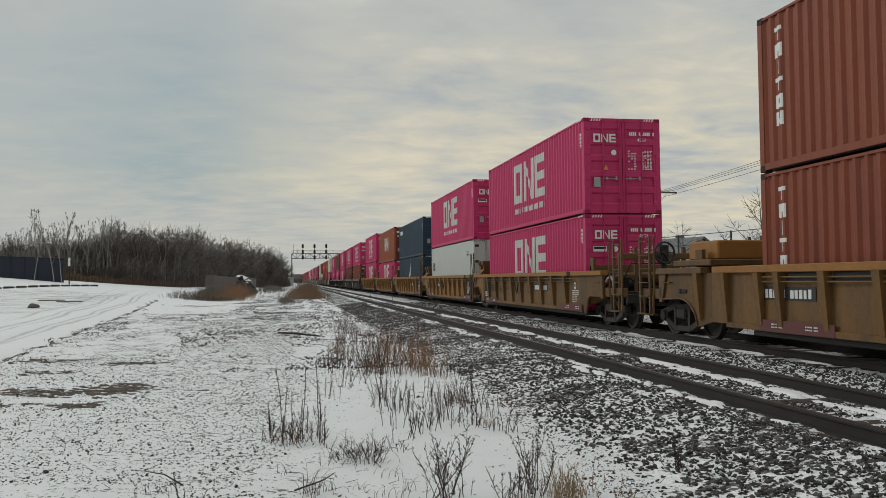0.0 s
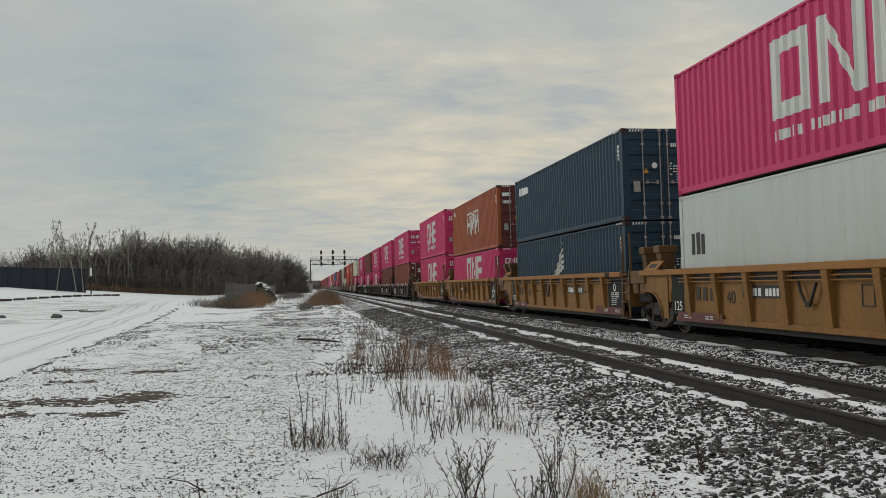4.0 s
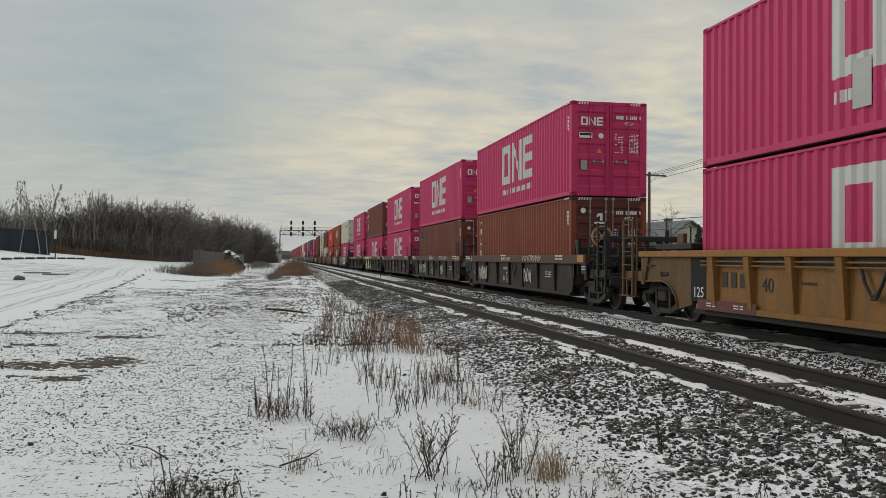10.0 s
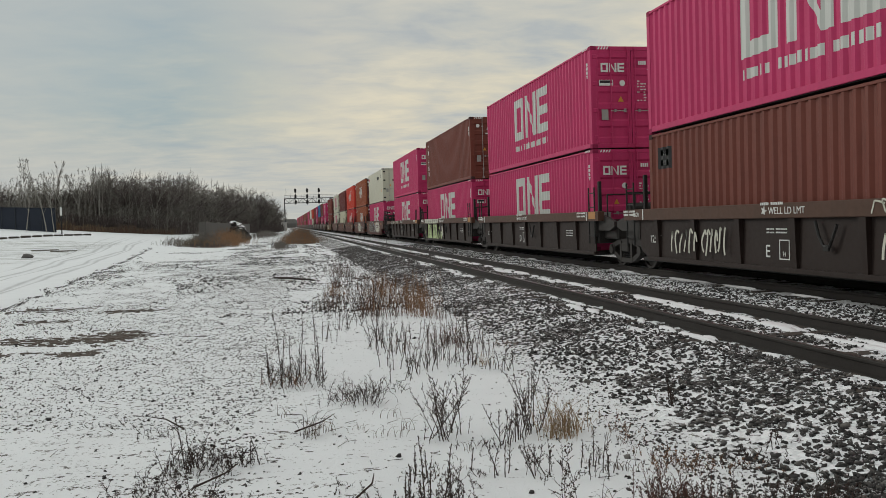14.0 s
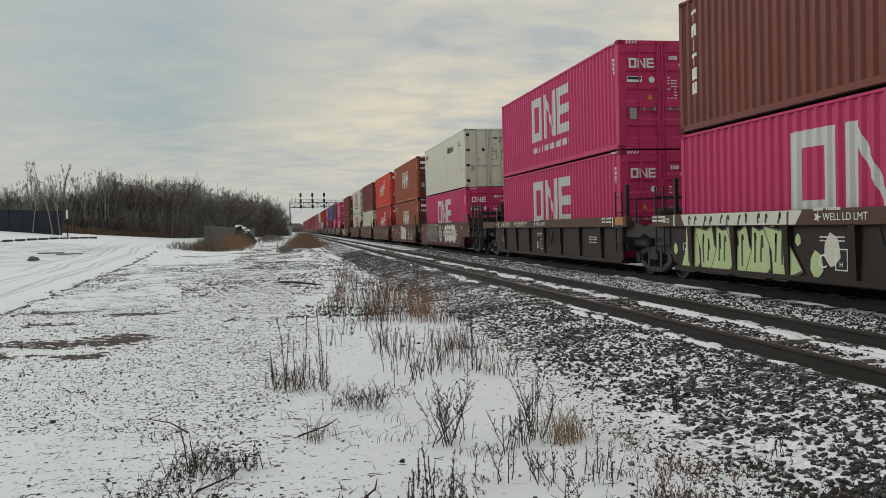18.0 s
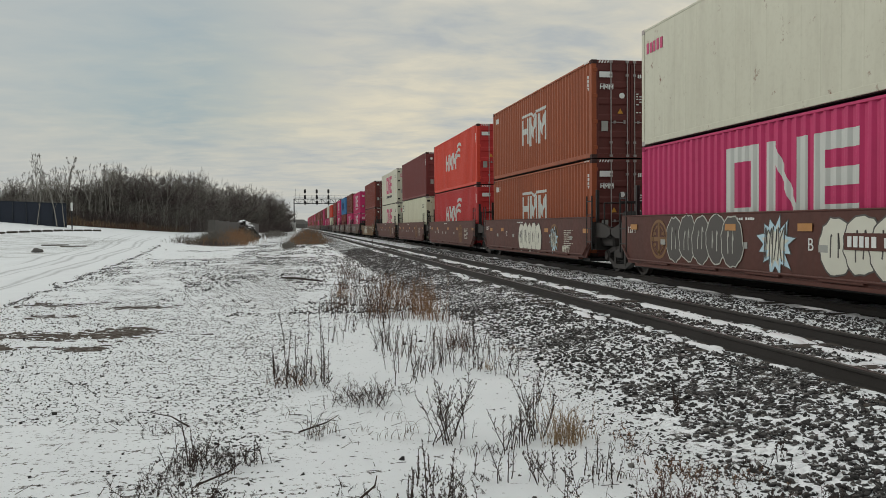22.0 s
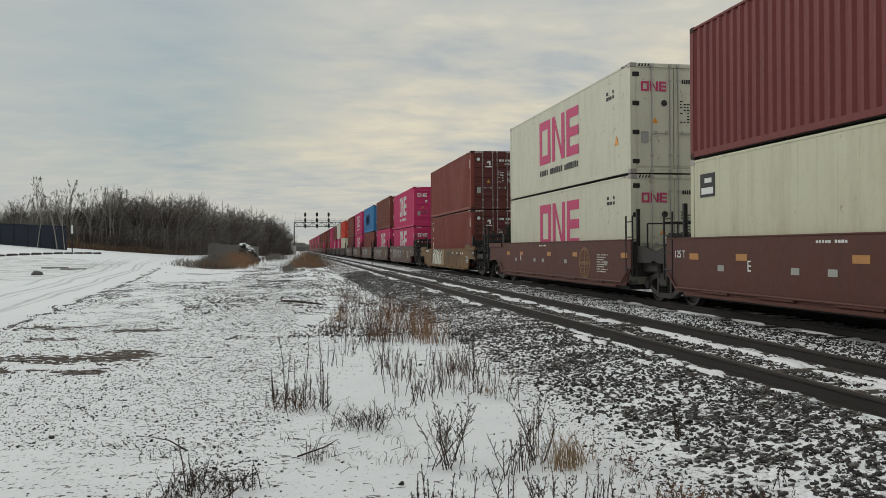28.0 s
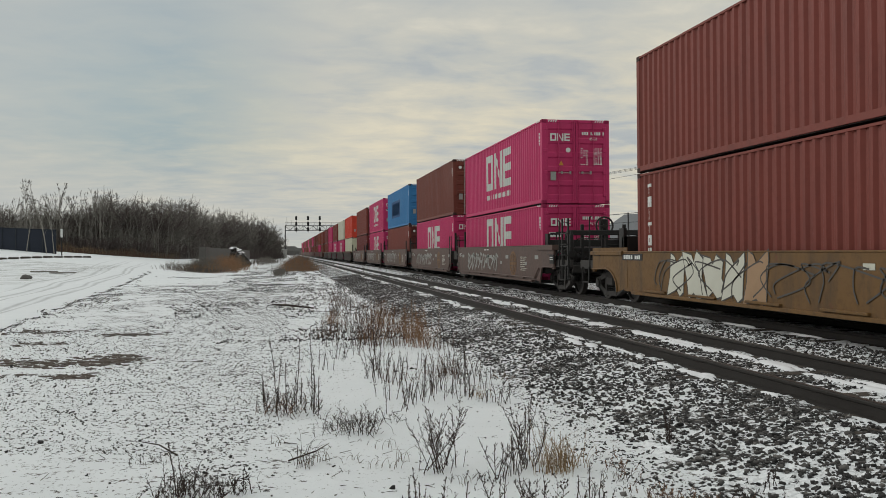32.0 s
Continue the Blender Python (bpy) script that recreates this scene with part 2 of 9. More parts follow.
REDBUSH = plain("dark_red_dry_bush", (0.105, 0.050, 0.040), 0.9, 0, 6, 0.35)
RUSTWEED = plain("rust_brown_dry_weed", (0.245, 0.142, 0.080), 0.9, 0, 6, 0.4)
DRYBROWN = plain("brown_dry_plants", (0.125, 0.098, 0.072), 0.9, 0, 4, 0.4)
STRAW = plain("straw_dry_grass", (0.26, 0.18, 0.10), 0.9, 0, 6, 0.35)
FENCECLOTH = plain("dark_blue_fence_cloth", (0.020, 0.026, 0.040), 0.8, 0, 1.2, 0.3)
GALV = plain("grey_signal_bridge_steel", (0.055, 0.055, 0.058), 0.6, 0.4)
SIGNALBLACK = plain("black_signal_head", (0.006, 0.006, 0.006), 0.6)
CABINET = plain("grey_cabinet_paint", (0.52, 0.52, 0.50), 0.5, 0.2, 3, 0.1)
POLEWOOD = plain("utility_pole_wood", (0.10, 0.075, 0.055), 0.9, 0, 6, 0.35)
WIRE = plain("black_cable", (0.02, 0.02, 0.02), 0.6)
SIDING = plain("pale_house_siding", (0.62, 0.62, 0.60), 0.7, 0, 2, 0.1)
SHINGLE = plain("grey_roof_shingles", (0.15, 0.16, 0.17), 0.85, 0, 5, 0.25)
GLASS = plain("dark_window_glass", (0.02, 0.025, 0.03), 0.1, 0, 2, 0.2)
EVERGREEN = plain("dark_evergreen_needles", (0.022, 0.033, 0.022), 0.9, 0, 3, 0.4)
ROCKMAT = plain("grey_rock", (0.10, 0.095, 0.09), 0.9, 0, 9, 0.3)
STONE = None
m_, k_, b_ = material("grey_ballast_stone", 0.9)
rnd = k_.add("ShaderNodeNewGeometry").outputs["Random Per Island"]
co_ = k_.add("ShaderNodeTexCoord").outputs["Object"]
c_ = k_.ramp(rnd, [(0.0, (0.022, 0.021, 0.021)), (0.5, (0.046, 0.044, 0.043)), (0.85, (0.085, 0.080, 0.076)), (1.0, (0.17, 0.16, 0.15))])
up_ = k_.add("ShaderNodeSeparateXYZ", {0: k_.add("ShaderNodeNewGeometry").outputs["Normal"]}).outputs[2]
fl_ = k_.noise(co_, 5.0, 4.0, 0.6)
dust_ = k_.math("MULTIPLY", k_.math("SUBTRACT", k_.math("ADD", k_.math("MULTIPLY", up_, 0.55), fl_), 1.07, True), 6.0, True)
c_ = k_.mix(dust_, c_, (0.78, 0.79, 0.80))
k_.t.links.new(c_, b_.inputs["Base Color"])
STONE = m_


def ground_material():
    """Thin snow over gravel: more stones show towards the tracks, clean snow on the drive to the west."""
    m, k, b = material("thin_snow_over_gravel", 0.85, 0, 0.2)
    co = k.add("ShaderNodeTexCoord").outputs["Object"]
    x, y, z = k.add("ShaderNodeSeparateXYZ", {0: co}).outputs
    grit = k.add("ShaderNodeTexVoronoi", {"Vector": co, "Scale": 26.0}, feature="F1")
    grit_n = k.noise(co, 19.0, 6.0, 0.72)
    patch = k.noise(co, 1.1, 4.0, 0.6, 0.5)
    ridge = k.noise(k.mapping(co, (0.8, 2.4, 1), (0, 0, 0.25)), 3.0, 6.0, 0.68, 0.4)
    far_grit = k.noise(k.mapping(co, (0.9, 2.2, 1)), 2.2, 7.0, 0.75)
    # how much shows through, by where one stands
    edge = k.math("ADD", x, k.math("MULTIPLY", k.math("SUBTRACT", patch, 0.5), 1.6))
    strip = k.ramp(k.math("DIVIDE", k.math("ADD", edge, 30.0), 40.0), [(0.45, (0, 0, 0)), (0.66, (0.45, 0.45, 0.45)), (0.74, (0.62, 0.62, 0.62)), (0.775, (0.30, 0.30, 0.30)), (0.81, (0.25, 0.25, 0.25)), (0.835, (0.75, 0.75, 0.75)), (0.9, (1, 1, 1))])
    strip = k.add("ShaderNodeSeparateColor", {0: strip}).outputs[0]
    out = k.math("MULTIPLY", k.math("SUBTRACT", y, 14.0), 0.07, True)
    lane = k.math("SUBTRACT", 1.0, k.math("MULTIPLY", k.math("ABSOLUTE", k.math("ADD", x, 1.2)), 0.10), True)
    lumps = k.noise(k.mapping(co, (1.0, 0.45, 1)), 2.4, 7.0, 0.78, 0.3)
    show = k.math("ADD", k.math("MULTIPLY", grit_n, 0.66), k.math("MULTIPLY", ridge, 0.34))
    dark = k.math("MULTIPLY", k.math("SUBTRACT", k.math("ADD", show, k.math("MULTIPLY", strip, 0.16)), 0.638, True), 34.0, True)
    rough_far = k.math("MULTIPLY", k.math("SUBTRACT", k.math("ADD", lumps, k.math("MULTIPLY", k.math("MULTIPLY", out, lane), 0.17)), 0.705, True), 40.0, True)
    dark = k.math("MAXIMUM", dark, k.math("MULTIPLY", rough_far, out))
    drive = k.math("ADD", k.math("ADD", x, 4.6), k.math("MULTIPLY", y, 0.087))
    on_drive = k.math("MULTIPLY", k.math("SUBTRACT", k.math("MULTIPLY", drive, -1.0), 0.1), 3.0, True)
    dark = k.math("MULTIPLY", dark, k.math("SUBTRACT", 1.0, on_drive))
    near_c = k.ramp(grit.outputs["Color"], [(0.0, (0.05, 0.046, 0.042)), (1.0, (0.17, 0.155, 0.14))])
    snow_c = k.mix(patch, (0.82, 0.845, 0.86), (0.72, 0.745, 0.765))
    # packed snow in the drive's wheel tracks, rut shade mixed into its colour
    wob = k.math("MULTIPLY", k.math("SUBTRACT", k.noise(k.mapping(co, (0.05, 0.05, 1)), 1.0, 2.0), 0.5), 2.2)
    packed_shade = 0.0
    for rut, wide in ((-1.6, 6.0), (-2.0, 7.0), (-3.3, 6.0), (-3.75, 7.0), (-5.0, 7.0)):
        d = k.math("ABSOLUTE", k.math("SUBTRACT", k.math("ADD", drive, wob), rut))
        packed_shade = k.math("MAXIMUM", packed_shade, k.math("SUBTRACT", 1.0, k.math("MULTIPLY", d, wide), True))
    near_y = k.math("MULTIPLY", k.math("SUBTRACT", 95.0, y), 0.05, True)
    packed_shade = k.math("MULTIPLY", k.math("MULTIPLY", packed_shade, near_y), k.math("ADD", 0.35, k.math("MULTIPLY", patch, 0.7)))
    snow_c = k.mix(k.math("MULTIPLY", packed_shade, 0.9), snow_c, (0.40, 0.41, 0.42))
    # gravel lot with streaks of thin snow to the west
    lot = k.math("MULTIPLY", k.math("MULTIPLY", k.math("SUBTRACT", -13.5, x), 0.6, True), k.math("MULTIPLY", k.math("MULTIPLY", k.math("SUBTRACT", y, 47.0), 0.3, True), k.math("MULTIPLY", k.math("SUBTRACT", 80.0, y), 0.3, True)))
    streaks = k.noise(k.mapping(co, (0.22, 1.1, 1)), 1.6, 6.0, 0.7, 0.5)
    lot = k.math("MULTIPLY", lot, k.math("MULTIPLY", k.math("SUBTRACT", streaks, 0.50, True), 14.0, True))
    snow_c = k.mix(k.math("MULTIPLY", lot, 0.6), snow_c, (0.17, 0.17, 0.15))
    c = k.mix(dark, snow_c, near_c)
    k.t.links.new(c, b.inputs["Base Color"])
    bump(k, b, k.math("ADD", k.math("MULTIPLY", show, 0.6), k.math("MULTIPLY", grit_n, 0.4)), 0.5, 0.05)
    return m


def ballast_material():
    m, k, b = material("ballast_with_snow", 0.9, 0, 0.2)
    co = k.add("ShaderNodeTexCoord").outputs["Object"]
    cell = k.add("ShaderNodeTexVoronoi", {"Vector": co, "Scale": 13.0}, feature="F1")
    gapd = k.add("ShaderNodeTexVoronoi", {"Vector": co, "Scale": 13.0}, feature="DISTANCE_TO_EDGE")
    patch = k.noise(co, 0.9, 4.0, 0.6, 0.4)
    fine = k.noise(co, 11.0, 5.0, 0.7)
    pick = k.add("ShaderNodeSeparateColor", {0: cell.outputs["Color"]}).outputs[0]
    stone = k.ramp(pick, [(0.0, (0.028, 0.027, 0.028)), (0.6, (0.075, 0.072, 0.07)), (1.0, (0.17, 0.16, 0.15))])
    amount = k.math("ADD", k.math("MULTIPLY", fine, 0.7), k.math("MULTIPLY", patch, 0.5))
    far = k.math("MULTIPLY", k.math("SUBTRACT", k.add("ShaderNodeSeparateXYZ", {0: co}).outputs[1], 9.0), 0.06, True)
    side = k.add("ShaderNodeSeparateXYZ", {0: co}).outputs[0]
    drifted = k.math("MULTIPLY", k.math("SUBTRACT", side, 7.0), 2.5, True)
    limit = k.math("SUBTRACT", k.math("ADD", 0.54, k.math("MULTIPLY", far, 0.075)), k.math("MULTIPLY", drifted, 0.11))
    snow = k.math("MULTIPLY", k.math("SUBTRACT", amount, limit, True), 26.0, True)
    c = k.mix(snow, stone, (0.80, 0.82, 0.84))
    k.t.links.new(c, b.inputs["Base Color"])
    bump(k, b, k.math("ADD", gapd.outputs["Distance"], k.math("MULTIPLY", snow, 0.05)), 0.9, 0.05)
    return m


GROUND = ground_material()
BALLAST = ballast_material()
SNOW = plain("clean_snow", (0.80, 0.81, 0.83), 0.85, 0, 4, 0.04)

# ---- mesh helpers ----
class Geo:
    """Collects faces of one mesh."""

    def __init__(self):
        self.v, self.f, self.outlines = [], [], []

    def add(self, verts, faces):
        o = len(self.v)
        self.v.extend(verts)
        self.f.extend(tuple(i + o for i in f) for f in faces)
        return self

    def box(self, x0, y0, z0, x1, y1, z1, c=0.0):
        """A block; c: width of the chamfer along its edges."""
        if c <= 0:
            return self.add([(x, y, z) for x in (x0, x1) for y in (y0, y1) for z in (z0, z1)],
                            [(0, 1, 3, 2), (4, 6, 7, 5), (0, 4, 5, 1), (2, 3, 7, 6), (0, 2, 6, 4), (1, 5, 7, 3)])
        ring = []
        for z, d in ((z0, c), (z0 + c, 0), (z1 - c, 0), (z1, c)):
            e = c if d == 0 else c + d
            ring.append([(x0 + e, y0 + d, z), (x1 - e, y0 + d, z), (x1 - d, y0 + e, z), (x1 - d, y1 - e, z), (x1 - e, y1 - d, z), (x0 + e, y1 - d, z), (x0 + d, y1 - e, z), (x0 + d, y0 + e, z)])
        faces = [tuple(range(7, -1, -1)), tuple(range(24, 32))]
        for r in range(3):
            faces += [(r * 8 + i, r * 8 + (i + 1) % 8, r * 8 + 8 + (i + 1) % 8, r * 8 + 8 + i) for i in range(8)]
        return self.add([p for q in ring for p in q], faces)

    def tube(self, a, b, r0, r1=None, n=8, caps=True):
        a, b = Vector(a), Vector(b)
        r1 = r0 if r1 is None else r1
        d = (b - a).normalized()
        s = d.cross(Vector((0, 0, 1)) if abs(d.z) < 0.9 else Vector((1, 0, 0))).normalized()
        u = d.cross(s)
        vs = []
        for p, r in ((a, r0), (b, r1)):
            vs += [tuple(p + (s * math.cos(2 * math.pi * i / n) + u * math.sin(2 * math.pi * i / n)) * r) for i in range(n)]
        fs = [(i, (i + 1) % n, n + (i + 1) % n, n + i) for i in range(n)]
        if caps:
            fs += [tuple(range(n - 1, -1, -1)), tuple(range(n, 2 * n))]
        return self.add(vs, fs)

    def prism(self, outline, axis, a, b):
        """A closed outline of 2D points drawn along an axis ('x', 'y' or 'z') from a to b."""
        n = len(outline)
        put = {"x": lambda p, t: (t, p[0], p[1]), "y": lambda p, t: (p[0], t, p[1]), "z": lambda p, t: (p[0], p[1], t)}[axis]
        vs = [put(p, a) for p in outline] + [put(p, b) for p in outline]
        fs = [(i, (i + 1) % n, n + (i + 1) % n, n + i) for i in range(n)] + [tuple(range(n - 1, -1, -1)), tuple(range(n, 2 * n))]
        return self.add(vs, fs)

    def lathe(self, profile, axis_at, n=24, axis="x"):
        """Rings (along, radius) turned about an axis through axis_at."""
        cx, cy, cz = axis_at
        vs = []
        for t, r in profile:
            for i in range(n):
                a = 2 * math.pi * i / n
                vs.append((cx + t, cy + r * math.cos(a), cz + r * math.sin(a)) if axis == "x" else (cx + r * math.cos(a), cy + r * math.sin(a), cz + t))
        m = len(profile)
        fs = [(j * n + i, j * n + (i + 1) % n, (j + 1) * n + (i + 1) % n, (j + 1) * n + i) for j in range(m - 1) for i in range(n)]
        fs += [tuple(range(n - 1, -1, -1)), tuple(range((m - 1) * n, m * n))]
        return self.add(vs, fs)

    def mesh(self, name, smooth=False):
        me = bpy.data.meshes.new(name)
        me.from_pydata(self.v, [], self.f)
        bm = bmesh.new()
        bm.from_mesh(me)
        bmesh.ops.recalc_face_normals(bm, faces=bm.faces)
        bm.to_mesh(me)
        bm.free()
        if smooth:
            me.polygons.foreach_set("use_smooth", [True] * len(me.polygons))
        return me

    def fast_mesh(self, name):
        me = bpy.data.meshes.new(name)
        me.from_pydata(self.v, [], self.f)
        return me


def set_material(ob, mat):
    if not ob.data.materials:
        ob.data.materials.append(None)
    ob.material_slots[0].link = "OBJECT"
    ob.material_slots[0].material = mat


def part(name, geo, mat, parent=None, label="", at=None, smooth=False):
    """One mesh object under a thing or a part. geo: a Geo, or a mesh to share."""
    me = geo.mesh(name, smooth) if isinstance(geo, Geo) else geo
    ob = new(name, me)
    set_material(ob, mat)
    if parent is not None:
        ob.parent = parent
    if at is not None:
        ob.matrix_basis = at if isinstance(at, Matrix) else Matrix.Translation(at)
    if label:
        tagged(ob, label)
    if name in FINE:
        tagged(ob, kind="stuff")
    return ob


FINE = {"number_mark", "weight_marks", "weight_figures", "word_mark", "side_code", "side_type_code", "code_mark", "leasing_mark", "line_mark", "upright_mark", "wing_mark", "word_mark", "pennant_mark", "end_peaks_mark", "small_print", "graffiti", "snow_strip", "stalk", "seed_head", "slant_mark", "end_slant_mark", "foliage", "crown", "rubble", "plate_bars", "height_stripe", "coil_springs", "emblem", "wall_marks", "brake_pipes", "truss_chords"}


def thing(name, label, category, at, group="", kind=""):
    ob = new(name)
    ob.empty_display_size = 0.3
    ob.matrix_basis = at if isinstance(at, Matrix) else Matrix.Translation(at)
    return tagged(ob, label, category, group, kind)


CACHE = {}


def shared(key, make, smooth=False):
    if key not in CACHE:
        g = make()
        CACHE[key] = g.mesh(str(key).split("|")[0], smooth)
    return CACHE[key]


def text_mesh(words, size):
    """Flat lettering in the x-z plane, its left foot at the origin, reading along +x."""
    key = "lettering|%s|%g" % (words, size)
    if key not in CACHE:
        cu = bpy.data.curves.new("lettering", "FONT")
        cu.body, cu.size, cu.extrude = words, size, 0.002
        ob = bpy.data.objects.new("lettering", cu)
        scene.collection.objects.link(ob)
        dg = bpy.context.evaluated_depsgraph_get()
        me = bpy.data.meshes.new_from_object(ob.evaluated_get(dg))
        bpy.data.objects.remove(ob)
        me.transform(Matrix.Rotation(math.pi / 2, 4, "X"))
        me.materials.clear()
        CACHE[key] = me
    return CACHE[key]


# ---- ground, tracks ----
NEAR_C, TRAIN_C = 5.955, 9.894      # centre lines of the two tracks
GROUND_Z = -0.32


def smooth(a, b, t):
    t = min(1.0, max(0.0, (t - a) / (b - a)))
    return t * t * (3 - 2 * t)


def ground_height(x, y):
    """Level by the tracks, rising gently to the north-west; a low bed under the tracks."""
    z = GROUND_Z + smooth(38, 98, y) * min(2.6, 0.1 * max(0.0, -x - 6))
    z -= 0.25 * smooth(14, 20, x) - 0.1 * smooth(20, 40, x)
    bumps = noise.noise((x * 0.35, y * 0.35, 0)) * 0.035 + noise.noise((x * 1.3, y * 1.3, 3)) * 0.018
    near = 1.0 if -10 < x < 4 and 2 < y < 30 else 0.0
    if near:
        bumps += noise.noise((x * 4.0, y * 4.0, 7)) * 0.010
    drive = x + 4.6 + 0.087 * y
    if -7 < drive < -0.2 and 12 < y < 90:
        bumps *= 0.4
        for rut in (-1.6, -3.2, -4.9):
            bumps -= 0.07 * math.exp(-((drive - rut + 0.4 * noise.noise((y * 0.05, rut, 0))) / 0.22) ** 2)
    elif -0.2 <= drive < 0.3 and y < 90:
        bumps -= 0.03
    if x > 2.2:
        bumps *= 1 - smooth(2.2, 3.0, x)
    return z + bumps


def axis_steps(spans):
    out = []
    for a, b, step in spans:
        n = max(1, int(round((b - a) / step)))
        out += [a + (b - a) * i / n for i in range(n)]
    return out + [spans[-1][1]]


xs = axis_steps([(-900, -200, 100), (-200, -60, 10), (-60, -16, 2.0), (-16, -6, 0.2), (-6, 4, 0.1), (4, 20, 0.8), (20, 80, 6), (80, 300, 40), (300, 900, 120)])
ys = axis_steps([(-300, -20, 40), (-20, 3, 2.0), (3, 16, 0.1), (16, 34, 0.25), (34, 80, 1.0), (80, 300, 5), (300, 900, 60), (900, 2400, 300)])
g = Geo()
nx, ny = len(xs), len(ys)
g.v = [(x, y, ground_height(x, y)) for y in ys for x in xs]
g.f = [(j * nx + i, j * nx + i + 1, (j + 1) * nx + i + 1, (j + 1) * nx + i) for j in range(ny - 1) for i in range(nx - 1)]
me = g.fast_mesh("ground")
me.polygons.foreach_set("use_smooth", [True] * len(me.polygons))
ground = new("ground", me)
set_material(ground, GROUND)
tagged(ground, "thin patchy snow over grey gravel ground", "ground", kind="structure")


def bed_height(x):
    """Cross section of the ballast bed that carries both tracks."""
    pts = [(2.55, -0.36), (3.1, -0.31), (4.35, -0.17), (4.75, -0.155), (7.15, -0.155), (7.6, -0.19), (8.3, -0.17), (8.65, -0.155), (11.15, -0.155), (11.7, -0.2), (13.2, -0.55), (14.2, -0.75)]
    for (a, p), (b, q) in zip(pts, pts[1:]):
        if x <= b:
            return p + (q - p) * (x - a) / (b - a)
    return -0.75


bx = axis_steps([(2.55, 5.0, 0.07), (5.0, 8.7, 0.09), (8.7, 14.2, 0.4)])
by = axis_steps([(-60, 4, 3), (4, 18, 0.09), (18, 36, 0.25), (36, 100, 1.5), (100, 900, 25)])
g = Geo()
nx, ny = len(bx), len(by)
g.v = []
for y in by:
    for x in bx:
        rough = noise.noise((x * 9, y * 9, 1)) * 0.022 + noise.noise((x * 2.0, y * 2.0, 5)) * 0.02 if 3 < y < 40 else 0.0
        wander = noise.noise((x * 0.0, y * 0.4, 2)) * 0.3 if x < 3.4 else 0
        g.v.append((x + wander, y, bed_height(x) + rough))
g.f = [(j * nx + i, j * nx + i + 1, (j + 1) * nx + i + 1, (j + 1) * nx + i) for j in range(ny - 1) for i in range(nx - 1)]
bed = new("ballast_bed", g.fast_mesh("ballast_bed"))
set_material(bed, BALLAST)
tagged(bed, "grey crushed stone ballast bed dusted with snow", "ballast", kind="structure")

RAIL = [(-0.075, 0), (0.075, 0), (0.075, 0.012), (0.012, 0.035), (0.010, 0.125), (0.036, 0.138), (0.037, 0.160), (0.030, 0.172), (-0.030, 0.172), (-0.037, 0.160), (-0.036, 0.138), (-0.010, 0.125), (-0.012, 0.035), (-0.075, 0.012)]
for i, (cx, nm) in enumerate(((NEAR_C, "track_1"), (TRAIN_C, "track_2"))):
    track = thing(nm, "straight railway track with dark steel rails on ballast", "railway track", (cx, 0, 0), kind="structure")
    for side in (-1, 1):
        r = part("rail", Geo().prism(RAIL, "y", -60, 900), RAILSIDE, track, "dark rusty steel rail", at=(side * 0.753, 0, -0.172))
        part("rail_head", Geo().box(-0.026, -60, 0.1725, 0.026, 900, 0.1745), RAILTOP, r, "worn bright running surface")


tie_mesh = Geo().box(-1.30, -0.115, -0.22, 1.30, 0.115, 0.0, 0.012).mesh("tie")
tie_rng = random.Random(5)
track_near = bpy.data.objects["track_1"]
for i in range(240):
    part("tie", tie_mesh, TIE, track_near if i % 2 else bpy.data.objects["track_2"], at=pose(tie_rng.uniform(-0.03, 0.03), -6.0 + (i // 2) * 0.51, -0.152 + tie_rng.uniform(-0.012, 0.006), 0, 0, tie_rng.uniform(-0.8, 0.8)))


# ---- loose stones, snow lying along the rails ----
def stone(g, x, y, z, s, rr):
    """A broken stone of eight faces."""
    a = rr.uniform(0, 6.28)
    sx, sy, sz = s * rr.uniform(0.7, 1.3), s * rr.uniform(0.6, 1.0), s * rr.uniform(0.45, 0.8)
    ca, sa = math.cos(a), math.sin(a)
    base = len(g.v)
    for px, py, pz in ((1, 0, 0.1), (0.1, 1, -0.1), (-1, 0.15, 0.15), (-0.1, -1, 0.0), (0.25, 0.2, 1), (-0.2, -0.1, -1)):
        px, py, pz = px * sx * rr.uniform(0.75, 1.1), py * sy * rr.uniform(0.75, 1.1), pz * sz
        g.v.append((x + px * ca - py * sa, y + px * sa + py * ca, z + pz))
    for f in ((0, 1, 4), (1, 2, 4), (2, 3, 4), (3, 0, 4), (1, 0, 5), (2, 1, 5), (3, 2, 5), (0, 3, 5)):
        g.f.append(tuple(base + i for i in f))


def hull_shapes(count, points, seed):
    """Broken stones of unit size: convex hulls of a few points thrown on a flattened block."""
    rr = random.Random(seed)
    shapes = []
    for i in range(count):
        bm = bmesh.new()
        flat, long_ = rr.uniform(0.45, 0.85), rr.uniform(0.75, 1.25)
        for j in range(points):
            v = Vector((rr.gauss(0, 1), rr.gauss(0, 1), rr.gauss(0, 1)))
            v /= max(abs(v.x), abs(v.y), abs(v.z)) ** 0.6 * v.length ** 0.4
            bm.verts.new((v.x * long_, v.y, v.z * flat))
        bmesh.ops.convex_hull(bm, input=bm.verts)
        bmesh.ops.delete(bm, geom=[v for v in bm.verts if not v.link_faces], context="VERTS")
        bm.verts.index_update()
        shapes.append((np.array([v.co[:] for v in bm.verts]), np.array([[v.index for v in f.verts] for f in bm.faces])))
        bm.free()
    return shapes


NEAR_STONES, FAR_STONES = hull_shapes(20, 8, 3), hull_shapes(10, 6, 4)


